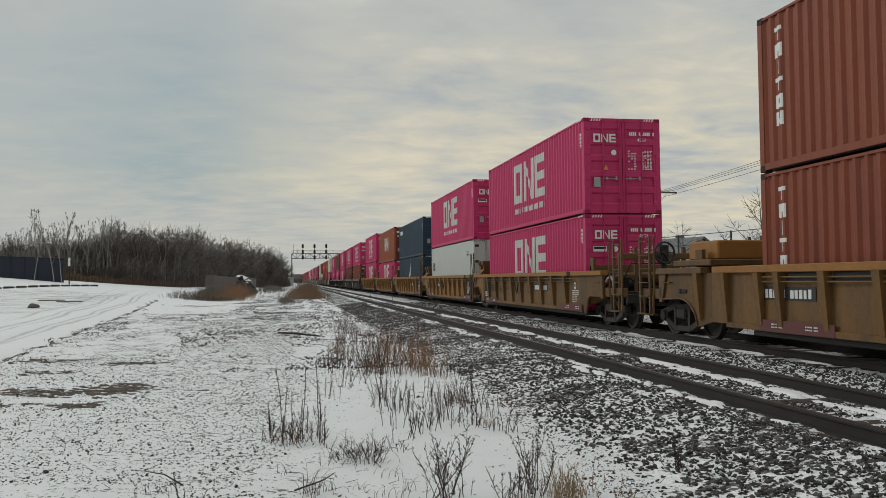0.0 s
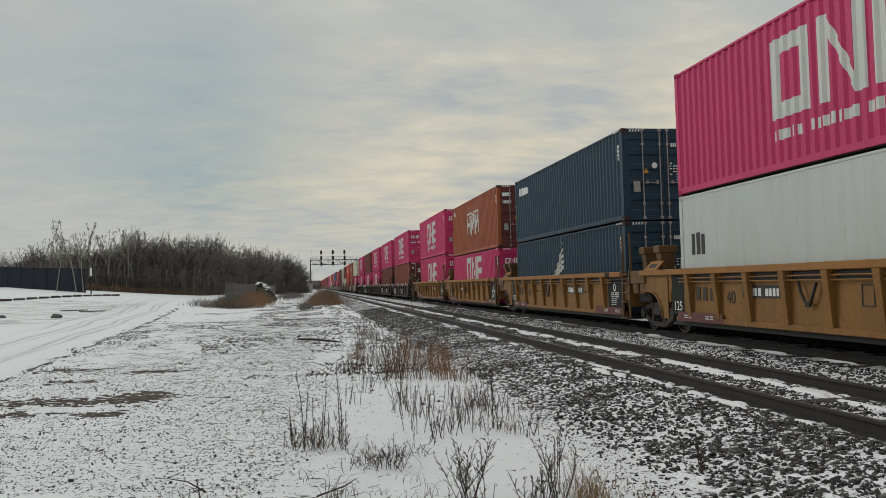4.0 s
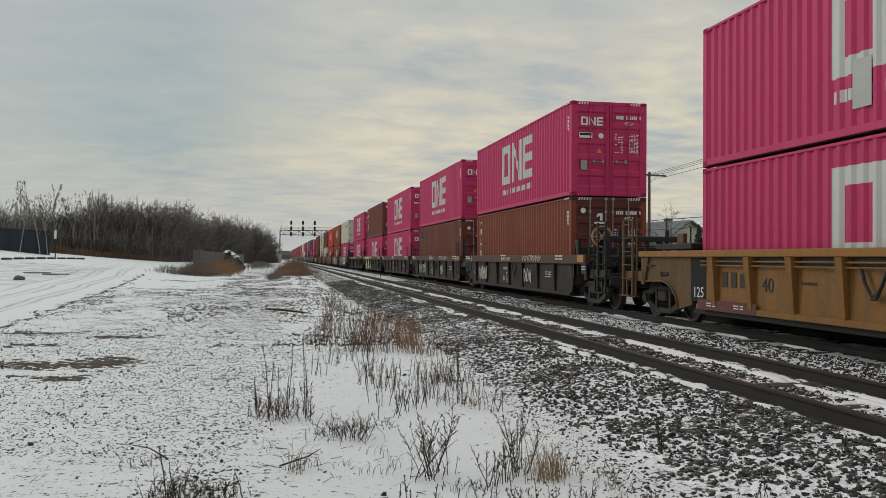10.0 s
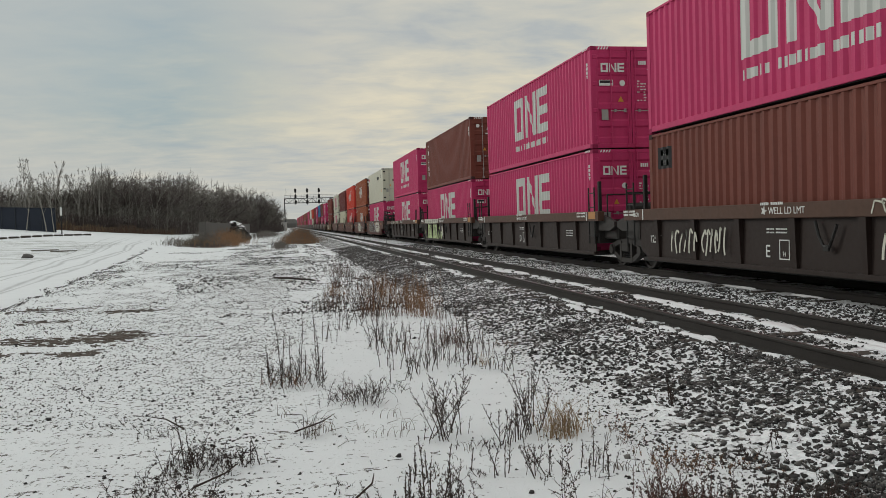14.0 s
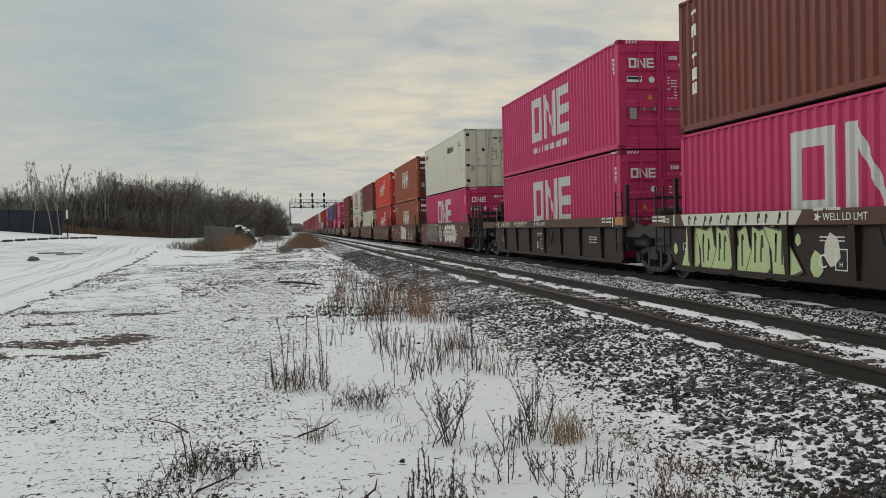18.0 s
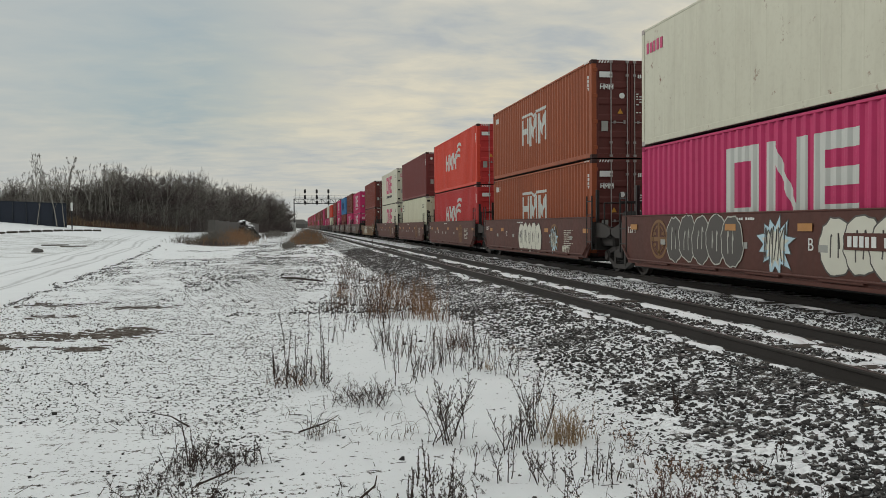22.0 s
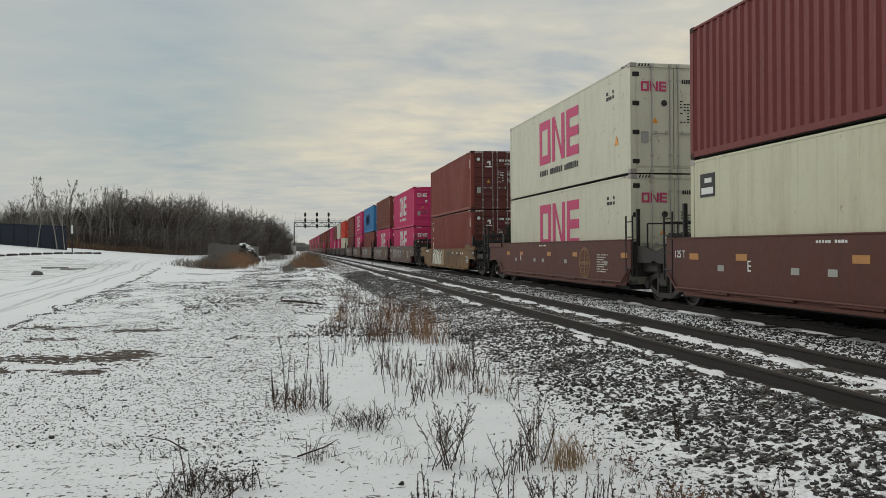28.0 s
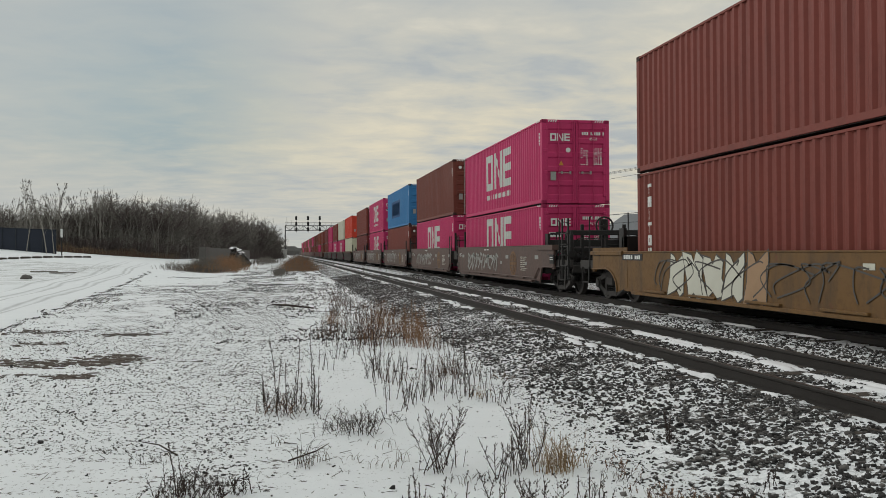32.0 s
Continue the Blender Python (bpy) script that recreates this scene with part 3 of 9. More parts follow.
def stone_field(name, places, seed, near=16.0):
    """One mesh of all stones at places (x, y, z, size); fewer faces on those far off."""
    rng = np.random.default_rng(seed)
    vs, fs, base = [], [], 0
    for x, y, z, size in places:
        pool = NEAR_STONES if y < near else FAR_STONES
        v, f = pool[rng.integers(len(pool))]
        turn = np.array(Euler((rng.normal(0, 0.35), rng.normal(0, 0.35), rng.uniform(0, 6.28))).to_matrix())
        vs.append((v * rng.uniform(0.85, 1.15, 3) * size) @ turn.T + (x, y, z))
        fs.append(f + base)
        base += len(v)
    vs, fs = np.concatenate(vs), np.concatenate(fs)
    me = bpy.data.meshes.new(name)
    me.vertices.add(len(vs)), me.loops.add(len(fs) * 3), me.polygons.add(len(fs))
    me.vertices.foreach_set("co", vs.ravel().astype(np.float32))
    me.loops.foreach_set("vertex_index", fs.ravel().astype(np.int32))
    me.polygons.foreach_set("loop_start", np.arange(0, len(fs) * 3, 3, dtype=np.int32))
    me.update(calc_edges=True)
    return me


rr = random.Random(11)
places = []
while len(places) < 66000:
    x = rr.uniform(2.6, 8.75)
    y = 4.0 + 52 * rr.random() ** 1.75 if len(places) % 14 else rr.uniform(-8.0, 4.0)
    if 5.02 < x < 5.38 or 6.53 < x < 6.88:
        continue
    cover = noise.noise((x * 0.9, y * 0.45, 4)) + 0.5 * noise.noise((x * 2.6, y * 1.6, 9))
    out = smooth(7.0, 12.0, y)
    upper = smooth(3.0 - 0.5 * out, 4.2 - 0.9 * out, x) if x < 5 else 0.3 + 0.5 * smooth(6.9, 7.3, x)
    edge = smooth(2.5 - 0.3 * out, 3.6 - 0.5 * out, x)
    if rr.random() > edge * 0.7 + 0.1 + 0.2 * upper or cover > 0.08 + (0.55 + 0.35 * out) * upper:
        if rr.random() < 0.86:
            continue
    s = rr.uniform(0.014, 0.031) * (1.0 if rr.random() < 0.92 else 1.3) * (1 + 0.3 * smooth(14, 40, y))
    places.append((x, y, bed_height(x) + noise.noise((x * 2.0, y * 2.0, 5)) * 0.02 + s * rr.uniform(-0.25, 0.35), s))
ob = new("ballast_stones", stone_field("ballast_stones", places, 21))
set_material(ob, STONE)
tagged(ob, "loose grey crushed ballast stones with a dusting of snow", "stones", kind="stuff")

places = []
while len(places) < 38000:
    y = 4.2 + 42 * rr.random() ** 1.6
    x = rr.uniform(-4.6 - 0.087 * y, 2.9)
    heap = noise.noise((x * 0.45, y * 0.25, 14)) + 0.6 * noise.noise((x * 1.7, y * 1.1, 15))
    lane = math.exp(-((x + 1.6 - 0.03 * y) / 1.7) ** 2) * 0.35 + 0.30 * smooth(1.5, 3.0, -x) * smooth(7.5, 9.0, y) * (1 - smooth(16, 24, y))
    lane -= 0.9 * math.exp(-((x - 0.9) / 1.0) ** 2) * (1 - smooth(9.5, 12, y)) + 0.9 * math.exp(-((x + 1.9) / 0.9) ** 2) * (1 - smooth(6.9, 8.0, y))
    if heap + lane < 0.10 - 0.16 * smooth(1.0, 3.5, -x) and rr.random() < (0.985 if lane < -0.3 else 0.90):
        continue
    s = rr.uniform(0.007, 0.017) * (1.0 if rr.random() < 0.95 else 1.7) * (1 + y * 0.017)
    places.append((x, y, ground_height(x, y) + s * rr.uniform(-0.2, 0.25), s))
ob = new("gravel", stone_field("gravel", places, 22, 7.0))
set_material(ob, STONE)
tagged(ob, "small grey gravel showing through thin snow", "gravel", kind="stuff")


places = []
while len(places) < 5200:
    y = 16 + 75 * rr.random() ** 1.25
    x = rr.uniform(max(-4.4 - 0.087 * y, -9), 2.9)
    if noise.noise((x * 0.55, y * 0.16, 34)) + 0.7 * noise.noise((x * 1.5, y * 0.6, 35)) < 0.06 - 0.1 * smooth(-3, 1, x) + (0.25 if y < 22 else 0) + 0.32 * smooth(1.5, 5.0, -x):
        continue
    s = rr.uniform(0.018, 0.05) * (1 + y * 0.008)
    places.append((x, y, ground_height(x, y) + s * 0.1, s))
ob = new("frozen_clods", stone_field("frozen_clods", places, 23))
set_material(ob, STONE)
tagged(ob, "dark frozen clods and stones in rough snow", "clods", kind="stuff")


def snow_pad(g, x, y, z, rx, ry, h, rr):
    n = 14
    base = len(g.v)
    ph = rr.uniform(0, 9)
    rim = [1 + 0.42 * noise.noise((math.cos(2 * math.pi * i / n) * 1.4 + ph, math.sin(2 * math.pi * i / n) * 1.4, ph)) * 2 for i in range(n)]
    for k, hh in ((1.0, -0.02), (0.8, h * 0.6), (0.45, h)):
        for i in range(n):
            a = 2 * math.pi * i / n
            g.v.append((x + rx * k * rim[i] * math.cos(a), y + ry * k * rim[i] * math.sin(a), z + hh))
    g.v.append((x, y, z + h * 1.05))
    for r in range(2):
        for i in range(n):
            g.f.append((base + r * n + i, base + r * n + (i + 1) % n, base + (r + 1) * n + (i + 1) % n, base + (r + 1) * n + i))
    for i in range(n):
        g.f.append((base + 2 * n + i, base + 2 * n + (i + 1) % n, base + 3 * n))


g = Geo()
for lane, wide, share in ((4.95, 0.07, 0.34), (4.80, 0.10, 0.22), (6.95, 0.07, 0.15), (6.40, 0.13, 0.60), (6.22, 0.10, 0.30), (5.55, 0.05, 0.2), (8.98, 0.04, 0.3)):
    y = 4.0
    while y < 110:
        ln = rr.uniform(0.15, 0.75) * (1 + y * 0.012)
        if rr.random() < share:
            snow_pad(g, lane + rr.uniform(-0.06, 0.06), y, bed_height(lane) + 0.018, wide * rr.uniform(0.4, 1.2), ln * 0.62, rr.uniform(0.012, 0.03), rr)
        y += ln * rr.uniform(0.7, 1.4)
me = g.fast_mesh("snow_drifts")
me.polygons.foreach_set("use_smooth", [True] * len(me.polygons))
ob = new("snow_drifts", me)
set_material(ob, SNOW)
tagged(ob, "thin strips of white snow lying along the rails", "snow", kind="stuff")

# ---- train ----
V0, V1 = 8.1809, 0.0289 / 32
MOVERS = []       # things that roll with the train, with their place at the start


def rolling(ob, x, y, z):
    ob.matrix_basis = Matrix.Translation((x, y, z))
    MOVERS.append((ob, x, y, z))
    return ob


L, W = 12.192, 2.438
HC, STD = 2.896, 2.591


def corrugated(length, height, pitch, depth, out):
    """A steel panel in the y-z plane; out: +1 or -1, the side of x its crests face."""
    g = Geo()
    n = int(round(length / pitch))
    p = length / n
    prof = []
    for i in range(n):
        y = -length / 2 + i * p
        prof += [(y, 0.0), (y + 0.26 * p, 0.0), (y + 0.50 * p, -depth), (y + 0.76 * p, -depth)]
    prof.append((length / 2, 0.0))
    t = 0.003
    for (y, d) in prof:
        g.v += [(out * d, y, 0), (out * d, y, height)]
    k = len(prof)
    g.f = [(2 * i, 2 * i + 2, 2 * i + 3, 2 * i + 1) for i in range(k - 1)]
    o = len(g.v)
    for (y, d) in prof:
        g.v += [(out * (d - t), y, 0), (out * (d - t), y, height)]
    g.f += [(o + 2 * i, o + 2 * i + 1, o + 2 * i + 3, o + 2 * i + 2) for i in range(k - 1)]
    g.f += [(2 * i, o + 2 * i, o + 2 * i + 2, 2 * i + 2) for i in range(k - 1)] + [(2 * i + 1, 2 * i + 3, o + 2 * i + 3, o + 2 * i + 1) for i in range(k - 1)]
    g.f += [(0, 1, o + 1, o), (2 * k - 2, o + 2 * k - 2, o + 2 * k - 1, 2 * k - 1)]
    return g


def panelled(length, height, seams, out, proud=0.0025):
    """A nearly smooth refrigerated-box wall with shallow vertical seams, one sheet."""
    prof = [(-length / 2, 0.0)]
    for i in range(1, seams):
        y = -length / 2 + length * i / seams
        prof += [(y - 0.022, 0.0), (y - 0.014, proud), (y + 0.014, proud), (y + 0.022, 0.0)]
    prof += [(length / 2, 0.0), (length / 2, -0.03), (-length / 2, -0.03)]
    return Geo().prism([(out * d, y) for y, d in prof], "z", 0, height)


def door_panel(width, height):
    """A container door: steel frame with horizontal troughs pressed into the sheet, facing -y."""
    g = Geo()
    rows = [(0.0, 0.0)]
    n = 5
    z = 0.10
    step = (height - 0.2) / n
    prof = [(0.0, 0.0), (0.0, 0.08)]
    for i in range(n):
        a = 0.1 + i * step
        prof += [(0.0, a + 0.10 * step), (0.034, a + 0.2 * step), (0.034, a + 0.72 * step), (0.0, a + 0.82 * step)]
    prof += [(0.0, height)]
    m = 0.07
    vs, fs = [], []
    for y, zz in prof:
        vs += [(m, y, zz), (width - m, y, zz)]
    k = len(prof)
    fs = [(2 * i, 2 * i + 1, 2 * i + 3, 2 * i + 2) for i in range(k - 1)]
    g.add(vs, fs)
    g.box(0.0, -0.006, 0, m, 0.05, height, 0.004)
    g.box(width - m, -0.006, 0, width, 0.05, height, 0.004)
    g.box(m, -0.004, 0, width - m, 0.05, 0.06)
    g.box(m, -0.004, height - 0.06, width - m, 0.05, height)
    g.box(m, 0.045, 0.06, width - m, 0.055, height - 0.06)
    return g


def reefer_door(width, height):
    g = Geo().box(0.0, 0.0, 0.0, width, 0.08, height, 0.01)
    g.box(0.05, -0.012, 0.05, width - 0.05, 0.0, height - 0.05, 0.005)
    return g


def casting():
    g = Geo().box(-0.089, -0.089, 0, 0.089, 0.089, 0.118, 0.008)
    return g


def mark_bars(rows, cols, w, h, gap=0.5, seed=1, upright=False):
    """Unreadable small lettering as plain bars, in the x-z plane facing -y."""
    rr = random.Random(seed)
    g = Geo()
    for i in range(rows):
        z = -i * h * (1 + gap)
        x = 0.0
        for j in range(cols):
            ww = w * rr.uniform(0.5, 1.0)
            if rr.random() < 0.85:
                g.box(x, -0.002, z - h, x + ww, 0.001, z)
            x += w * 1.15
    return g


def char_row(groups, w, h):
    """An identification number as a row of plain blocks in groups."""
    g = Geo()
    x = 0.0
    for n in groups:
        for i in range(n):
            g.box(x, -0.002, -h, x + w * 0.72, 0.001, 0)
            x += w
        x += w * 1.1
    return g


def slab(g, pts, d=0.004):
    """A flat plate of the outline pts (y, z) on a wall that faces -x; thickness d."""
    g.outlines.append(list(pts))
    n = len(pts)
    vs = [(-d, y, z) for y, z in pts] + [(0.001, y, z) for y, z in pts]
    return g.add(vs, [tuple(range(n)), tuple(range(2 * n - 1, n - 1, -1))] + [(i, n + i, n + (i + 1) % n, (i + 1) % n) for i in range(n)])


def bar(g, a, b, c, d, t=0.004):
    """An upright rectangle: a..b along the wall, c..d up."""
    return slab(g, [(a, c), (b, c), (b, d), (a, d)], t)


INNER = L - 0.32
PITCH = INNER / round(INNER / 0.278)


def wall_depth(y):
    """How far the corrugated wall lies back from its crests at y, counted from the wall's middle."""
    f = ((y + INNER / 2) / PITCH) % 1.0
    if f < 0.26:
        return 0.0
    if f < 0.50:
        return 0.046 * (f - 0.26) / 0.24
    return 0.046 if f < 0.76 else 0.046 * (1 - f) / 0.24


def clip(poly, y, keep):
    """The part of a convex outline on one side of y."""
    out = []
    for a, b in zip(poly, poly[1:] + poly[:1]):
        ia, ib = (a[0] - y) * keep >= 0, (b[0] - y) * keep >= 0
        if ia:
            out.append(a)
        if ia != ib:
            k = (y - a[0]) / (b[0] - a[0])
            out.append((y, a[1] + (b[1] - a[1]) * k))
    return out


def draped(g, y0):
    """Paint film that follows the corrugation: g's outlines, shifted along the wall by y0."""
    cuts = []
    n = int(round(INNER / PITCH))
    for i in range(n):
        cuts += [-INNER / 2 + (i + f) * PITCH for f in (0.0, 0.26, 0.50, 0.76)]
    cuts.append(INNER / 2)
    out = Geo()
    for o in g.outlines:
        lo, hi = min(p[0] for p in o) + y0, max(p[0] for p in o) + y0
        for a, b in zip(cuts, cuts[1:]):
            if b <= lo or a >= hi:
                continue
            q = clip(clip([(p[0] + y0, p[1]) for p in o], a, 1), b, -1)
            if len(q) < 3:
                continue
            base = len(out.v)
            da, db = wall_depth(a + 1e-6), wall_depth(b - 1e-6)
            for y, z in q:
                k = (y - a) / (b - a)
                out.v.append((da + (db - da) * k - 0.0025, y - y0, z))
            out.f.append(tuple(range(base, base + len(q))))
    return out


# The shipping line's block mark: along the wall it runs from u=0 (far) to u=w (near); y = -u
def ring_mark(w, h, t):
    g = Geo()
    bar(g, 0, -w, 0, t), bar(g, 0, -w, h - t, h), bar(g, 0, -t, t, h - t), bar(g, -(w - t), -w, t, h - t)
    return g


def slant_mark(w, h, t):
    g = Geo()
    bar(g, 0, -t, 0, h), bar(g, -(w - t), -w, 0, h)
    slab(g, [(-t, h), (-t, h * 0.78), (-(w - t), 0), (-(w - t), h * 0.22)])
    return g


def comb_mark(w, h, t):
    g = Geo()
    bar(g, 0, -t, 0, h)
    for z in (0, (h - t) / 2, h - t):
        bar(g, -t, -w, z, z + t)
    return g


def bars_row(total, h, count, seed):
    """A line of words too small to read: short upright blocks."""
    rr = random.Random(seed)
    g = Geo()
    u, step = 0.0, total / count
    for i in range(count):
        if i not in (5, 13):
            w = step * rr.uniform(0.58, 0.78)
            bar(g, -u, -u - w, 0, h * rr.uniform(0.86, 1.0))
        u += step
    return g


def peaks_mark(k):
    """Three tall block shapes side by side under a notched bar (the other line's mark), k: size."""
    g = Geo()
    t = 0.22 * k
    bar(g, 0, -t, 0, 0.95 * k), bar(g, -0.62 * k, -0.62 * k - t, 0, 0.95 * k), bar(g, -t, -0.62 * k, 0.38 * k, 0.60 * k)
    for u0, w in ((0.93, 1.0), (2.05, 1.0)):
        u0, w = u0 * k, w * k
        bar(g, -u0, -u0 - t, -0.12 * k, 0.95 * k), bar(g, -(u0 + w - t), -(u0 + w), -0.06 * k, 0.95 * k)
        slab(g, [(-(u0 + t), 0.95 * k), (-(u0 + t), 0.55 * k), (-(u0 + w / 2), 0.12 * k), (-(u0 + w / 2), 0.52 * k)])
        slab(g, [(-(u0 + w / 2), 0.52 * k), (-(u0 + w / 2), 0.12 * k), (-(u0 + w - t), 0.55 * k), (-(u0 + w - t), 0.95 * k)])
    bar(g, 0, -1.3 * k, 1.02 * k, 1.12 * k), bar(g, -1.8 * k, -3.05 * k, 1.02 * k, 1.12 * k)
    slab(g, [(-1.3 * k, 1.12 * k), (-1.3 * k, 1.02 * k), (-1.55 * k, 0.82 * k), (-1.55 * k, 0.95 * k)])
    slab(g, [(-1.55 * k, 0.95 * k), (-1.55 * k, 0.82 * k), (-1.8 * k, 1.02 * k), (-1.8 * k, 1.12 * k)])
    return g


def flag_mark(k):
    """Leaning block shapes with a three-stroke pennant at the near end."""
    g = Geo()
    lean = 0.25 * k
    for n_, u0 in enumerate((0, 0.95, 1.95)):
        for du in (0.0, 0.55 + 0.12 * (n_ > 0)):
            u = (u0 + du) * k
            slab(g, [(-u, 0), (-u - 0.23 * k, 0), (-u - 0.23 * k - lean, 0.85 * k), (-u - lean, 0.85 * k)])
        u = u0 * k
        if n_ == 0:
            slab(g, [(-u - 0.3 * k, 0.52 * k), (-u - 0.3 * k, 0.34 * k), (-u - 0.7 * k, 0.34 * k), (-u - 0.7 * k, 0.52 * k)])
        else:
            slab(g, [(-u - 0.44 * k, 0.85 * k), (-u - 0.36 * k, 0.5 * k), (-u - 0.55 * k, 0.22 * k), (-u - 0.60 * k, 0.5 * k)])
            slab(g, [(-u - 0.60 * k, 0.5 * k), (-u - 0.55 * k, 0.22 * k), (-u - 0.85 * k, 0.55 * k), (-u - 0.92 * k, 0.85 * k)])
    for i in range(3):
        z = (0.42 + 0.27 * i) * k
        slab(g, [(-(2.8 + 0.15 * i) * k, z), (-(2.8 + 0.15 * i) * k, z + 0.15 * k), (-(3.35 + 0.15 * i) * k, z + 0.28 * k), (-(3.95 + 0.1 * i) * k, z + 0.2 * k), (-(3.9 + 0.1 * i) * k, z + 0.06 * k), (-(3.35 + 0.15 * i) * k, z + 0.14 * k)])
    return g


def wing_mark(k):
    g = Geo()
    for i in range(6):
        a = 0.28 * i * k
        slab(g, [(-a, 0.16 * i * k), (-a - 0.1 * k, 0.16 * i * k - 0.06 * k), (-1.9 * k + 0.05 * i * k, (0.55 + 0.2 * i) * k), (-1.95 * k + 0.04 * i * k, (0.72 + 0.2 * i) * k)])
    return g


def column_mark(count, w, h, seed):
    """A word set upright that cannot be told: a column of plain blocks."""
    rr = random.Random(seed)
    g = Geo()
    for i in range(count):
        z = -i * h * 1.3
        ww = w * rr.uniform(0.75, 1.0)
        if rr.random() < 0.5:
            bar(g, 0, -ww, z - h, z)
        else:
            bar(g, 0, -ww, z - h * 0.35, z), bar(g, -ww * 0.3, -ww * 0.7, z - h, z - h * 0.35)
    return g


def upright_shapes(w, h):
    """Six tall block shapes set one under another: capped posts, legged rings, a ring and a slant."""
    g = Geo()
    t = 0.30 * w
    for i, form in enumerate(("cap", "legs", "post", "cap", "ring", "slant")):
        z = -i * h * 1.24
        if form == "cap":
            bar(g, 0, -w, z - t, z), bar(g, -(w - t) / 2, -(w + t) / 2, z - h, z - t)
        elif form == "post":
            bar(g, -(w - t) / 2, -(w + t) / 2, z - h, z)
        elif form == "slant":
            bar(g, 0, -t, z - h, z), bar(g, -(w - t), -w, z - h, z)
            slab(g, [(-t, z), (-t, z - h * 0.35), (-(w - t), z - h), (-(w - t), z - h * 0.65)])
        else:
            low = z - h if form == "ring" else z - h * 0.58
            bar(g, 0, -t, z - h, z), bar(g, -(w - t), -w, z - h, z), bar(g, -t, -(w - t), z - t, z), bar(g, -t, -(w - t), low, low + t)
    return g


def height_stripe():
    g = Geo()
    for i in range(5):
        g.prism([(i * 0.085, 0), (i * 0.085 + 0.042, 0), (i * 0.085 + 0.075, 0.075), (i * 0.085 + 0.033, 0.075)], "y", -0.002, 0.002)
    return g


def side_stripe():
    g = Geo()
    for i in range(5):
        slab(g, [(-i * 0.085, 0), (-i * 0.085 - 0.042, 0), (-i * 0.085 - 0.075, 0.055), (-i * 0.085 - 0.033, 0.055)], 0.002)
    return g


def warning_triangle(s):
    return Geo().prism([(0, 0), (s, 0), (s / 2, s * 0.9)], "y", -0.003, 0.001)


LABELS = {
    "pink": (PINK, "magenta pink corrugated steel shipping container with white block mark"),
    "orange": (ORANGE, "orange-brown corrugated steel shipping container with upright white lettering"),
    "brown": (BROWN, "red-brown corrugated steel shipping container"),
    "dark": (DARKBROWN, "dark brown corrugated steel shipping container"),
    "maroon": (MAROON, "maroon corrugated steel shipping container"),
    "navy": (NAVY, "dark navy blue corrugated steel shipping container"),
    "peaked": (RUSTORANGE, "rust-orange corrugated shipping container with large white mark"),
    "red": (RED, "bright red corrugated shipping container with white slanted mark"),
    "crimson": (CRIMSON, "crimson red corrugated shipping container with white slanted mark"),
    "blue": (BLUE, "bright blue corrugated steel shipping container with darker panel mark"),
    "reefer": (REEFER, "white smooth-sided refrigerated shipping container, rust stained"),
    "reefer_marked": (REEFER, "white refrigerated shipping container with large magenta block mark"),
    "grey": (REEFER_GREY, "pale grey smooth-sided refrigerated shipping container"),
    "cream": (CREAM, "cream refrigerated shipping container with stained seams"),
    "rust": (RED, "orange-red corrugated steel shipping container"),
}


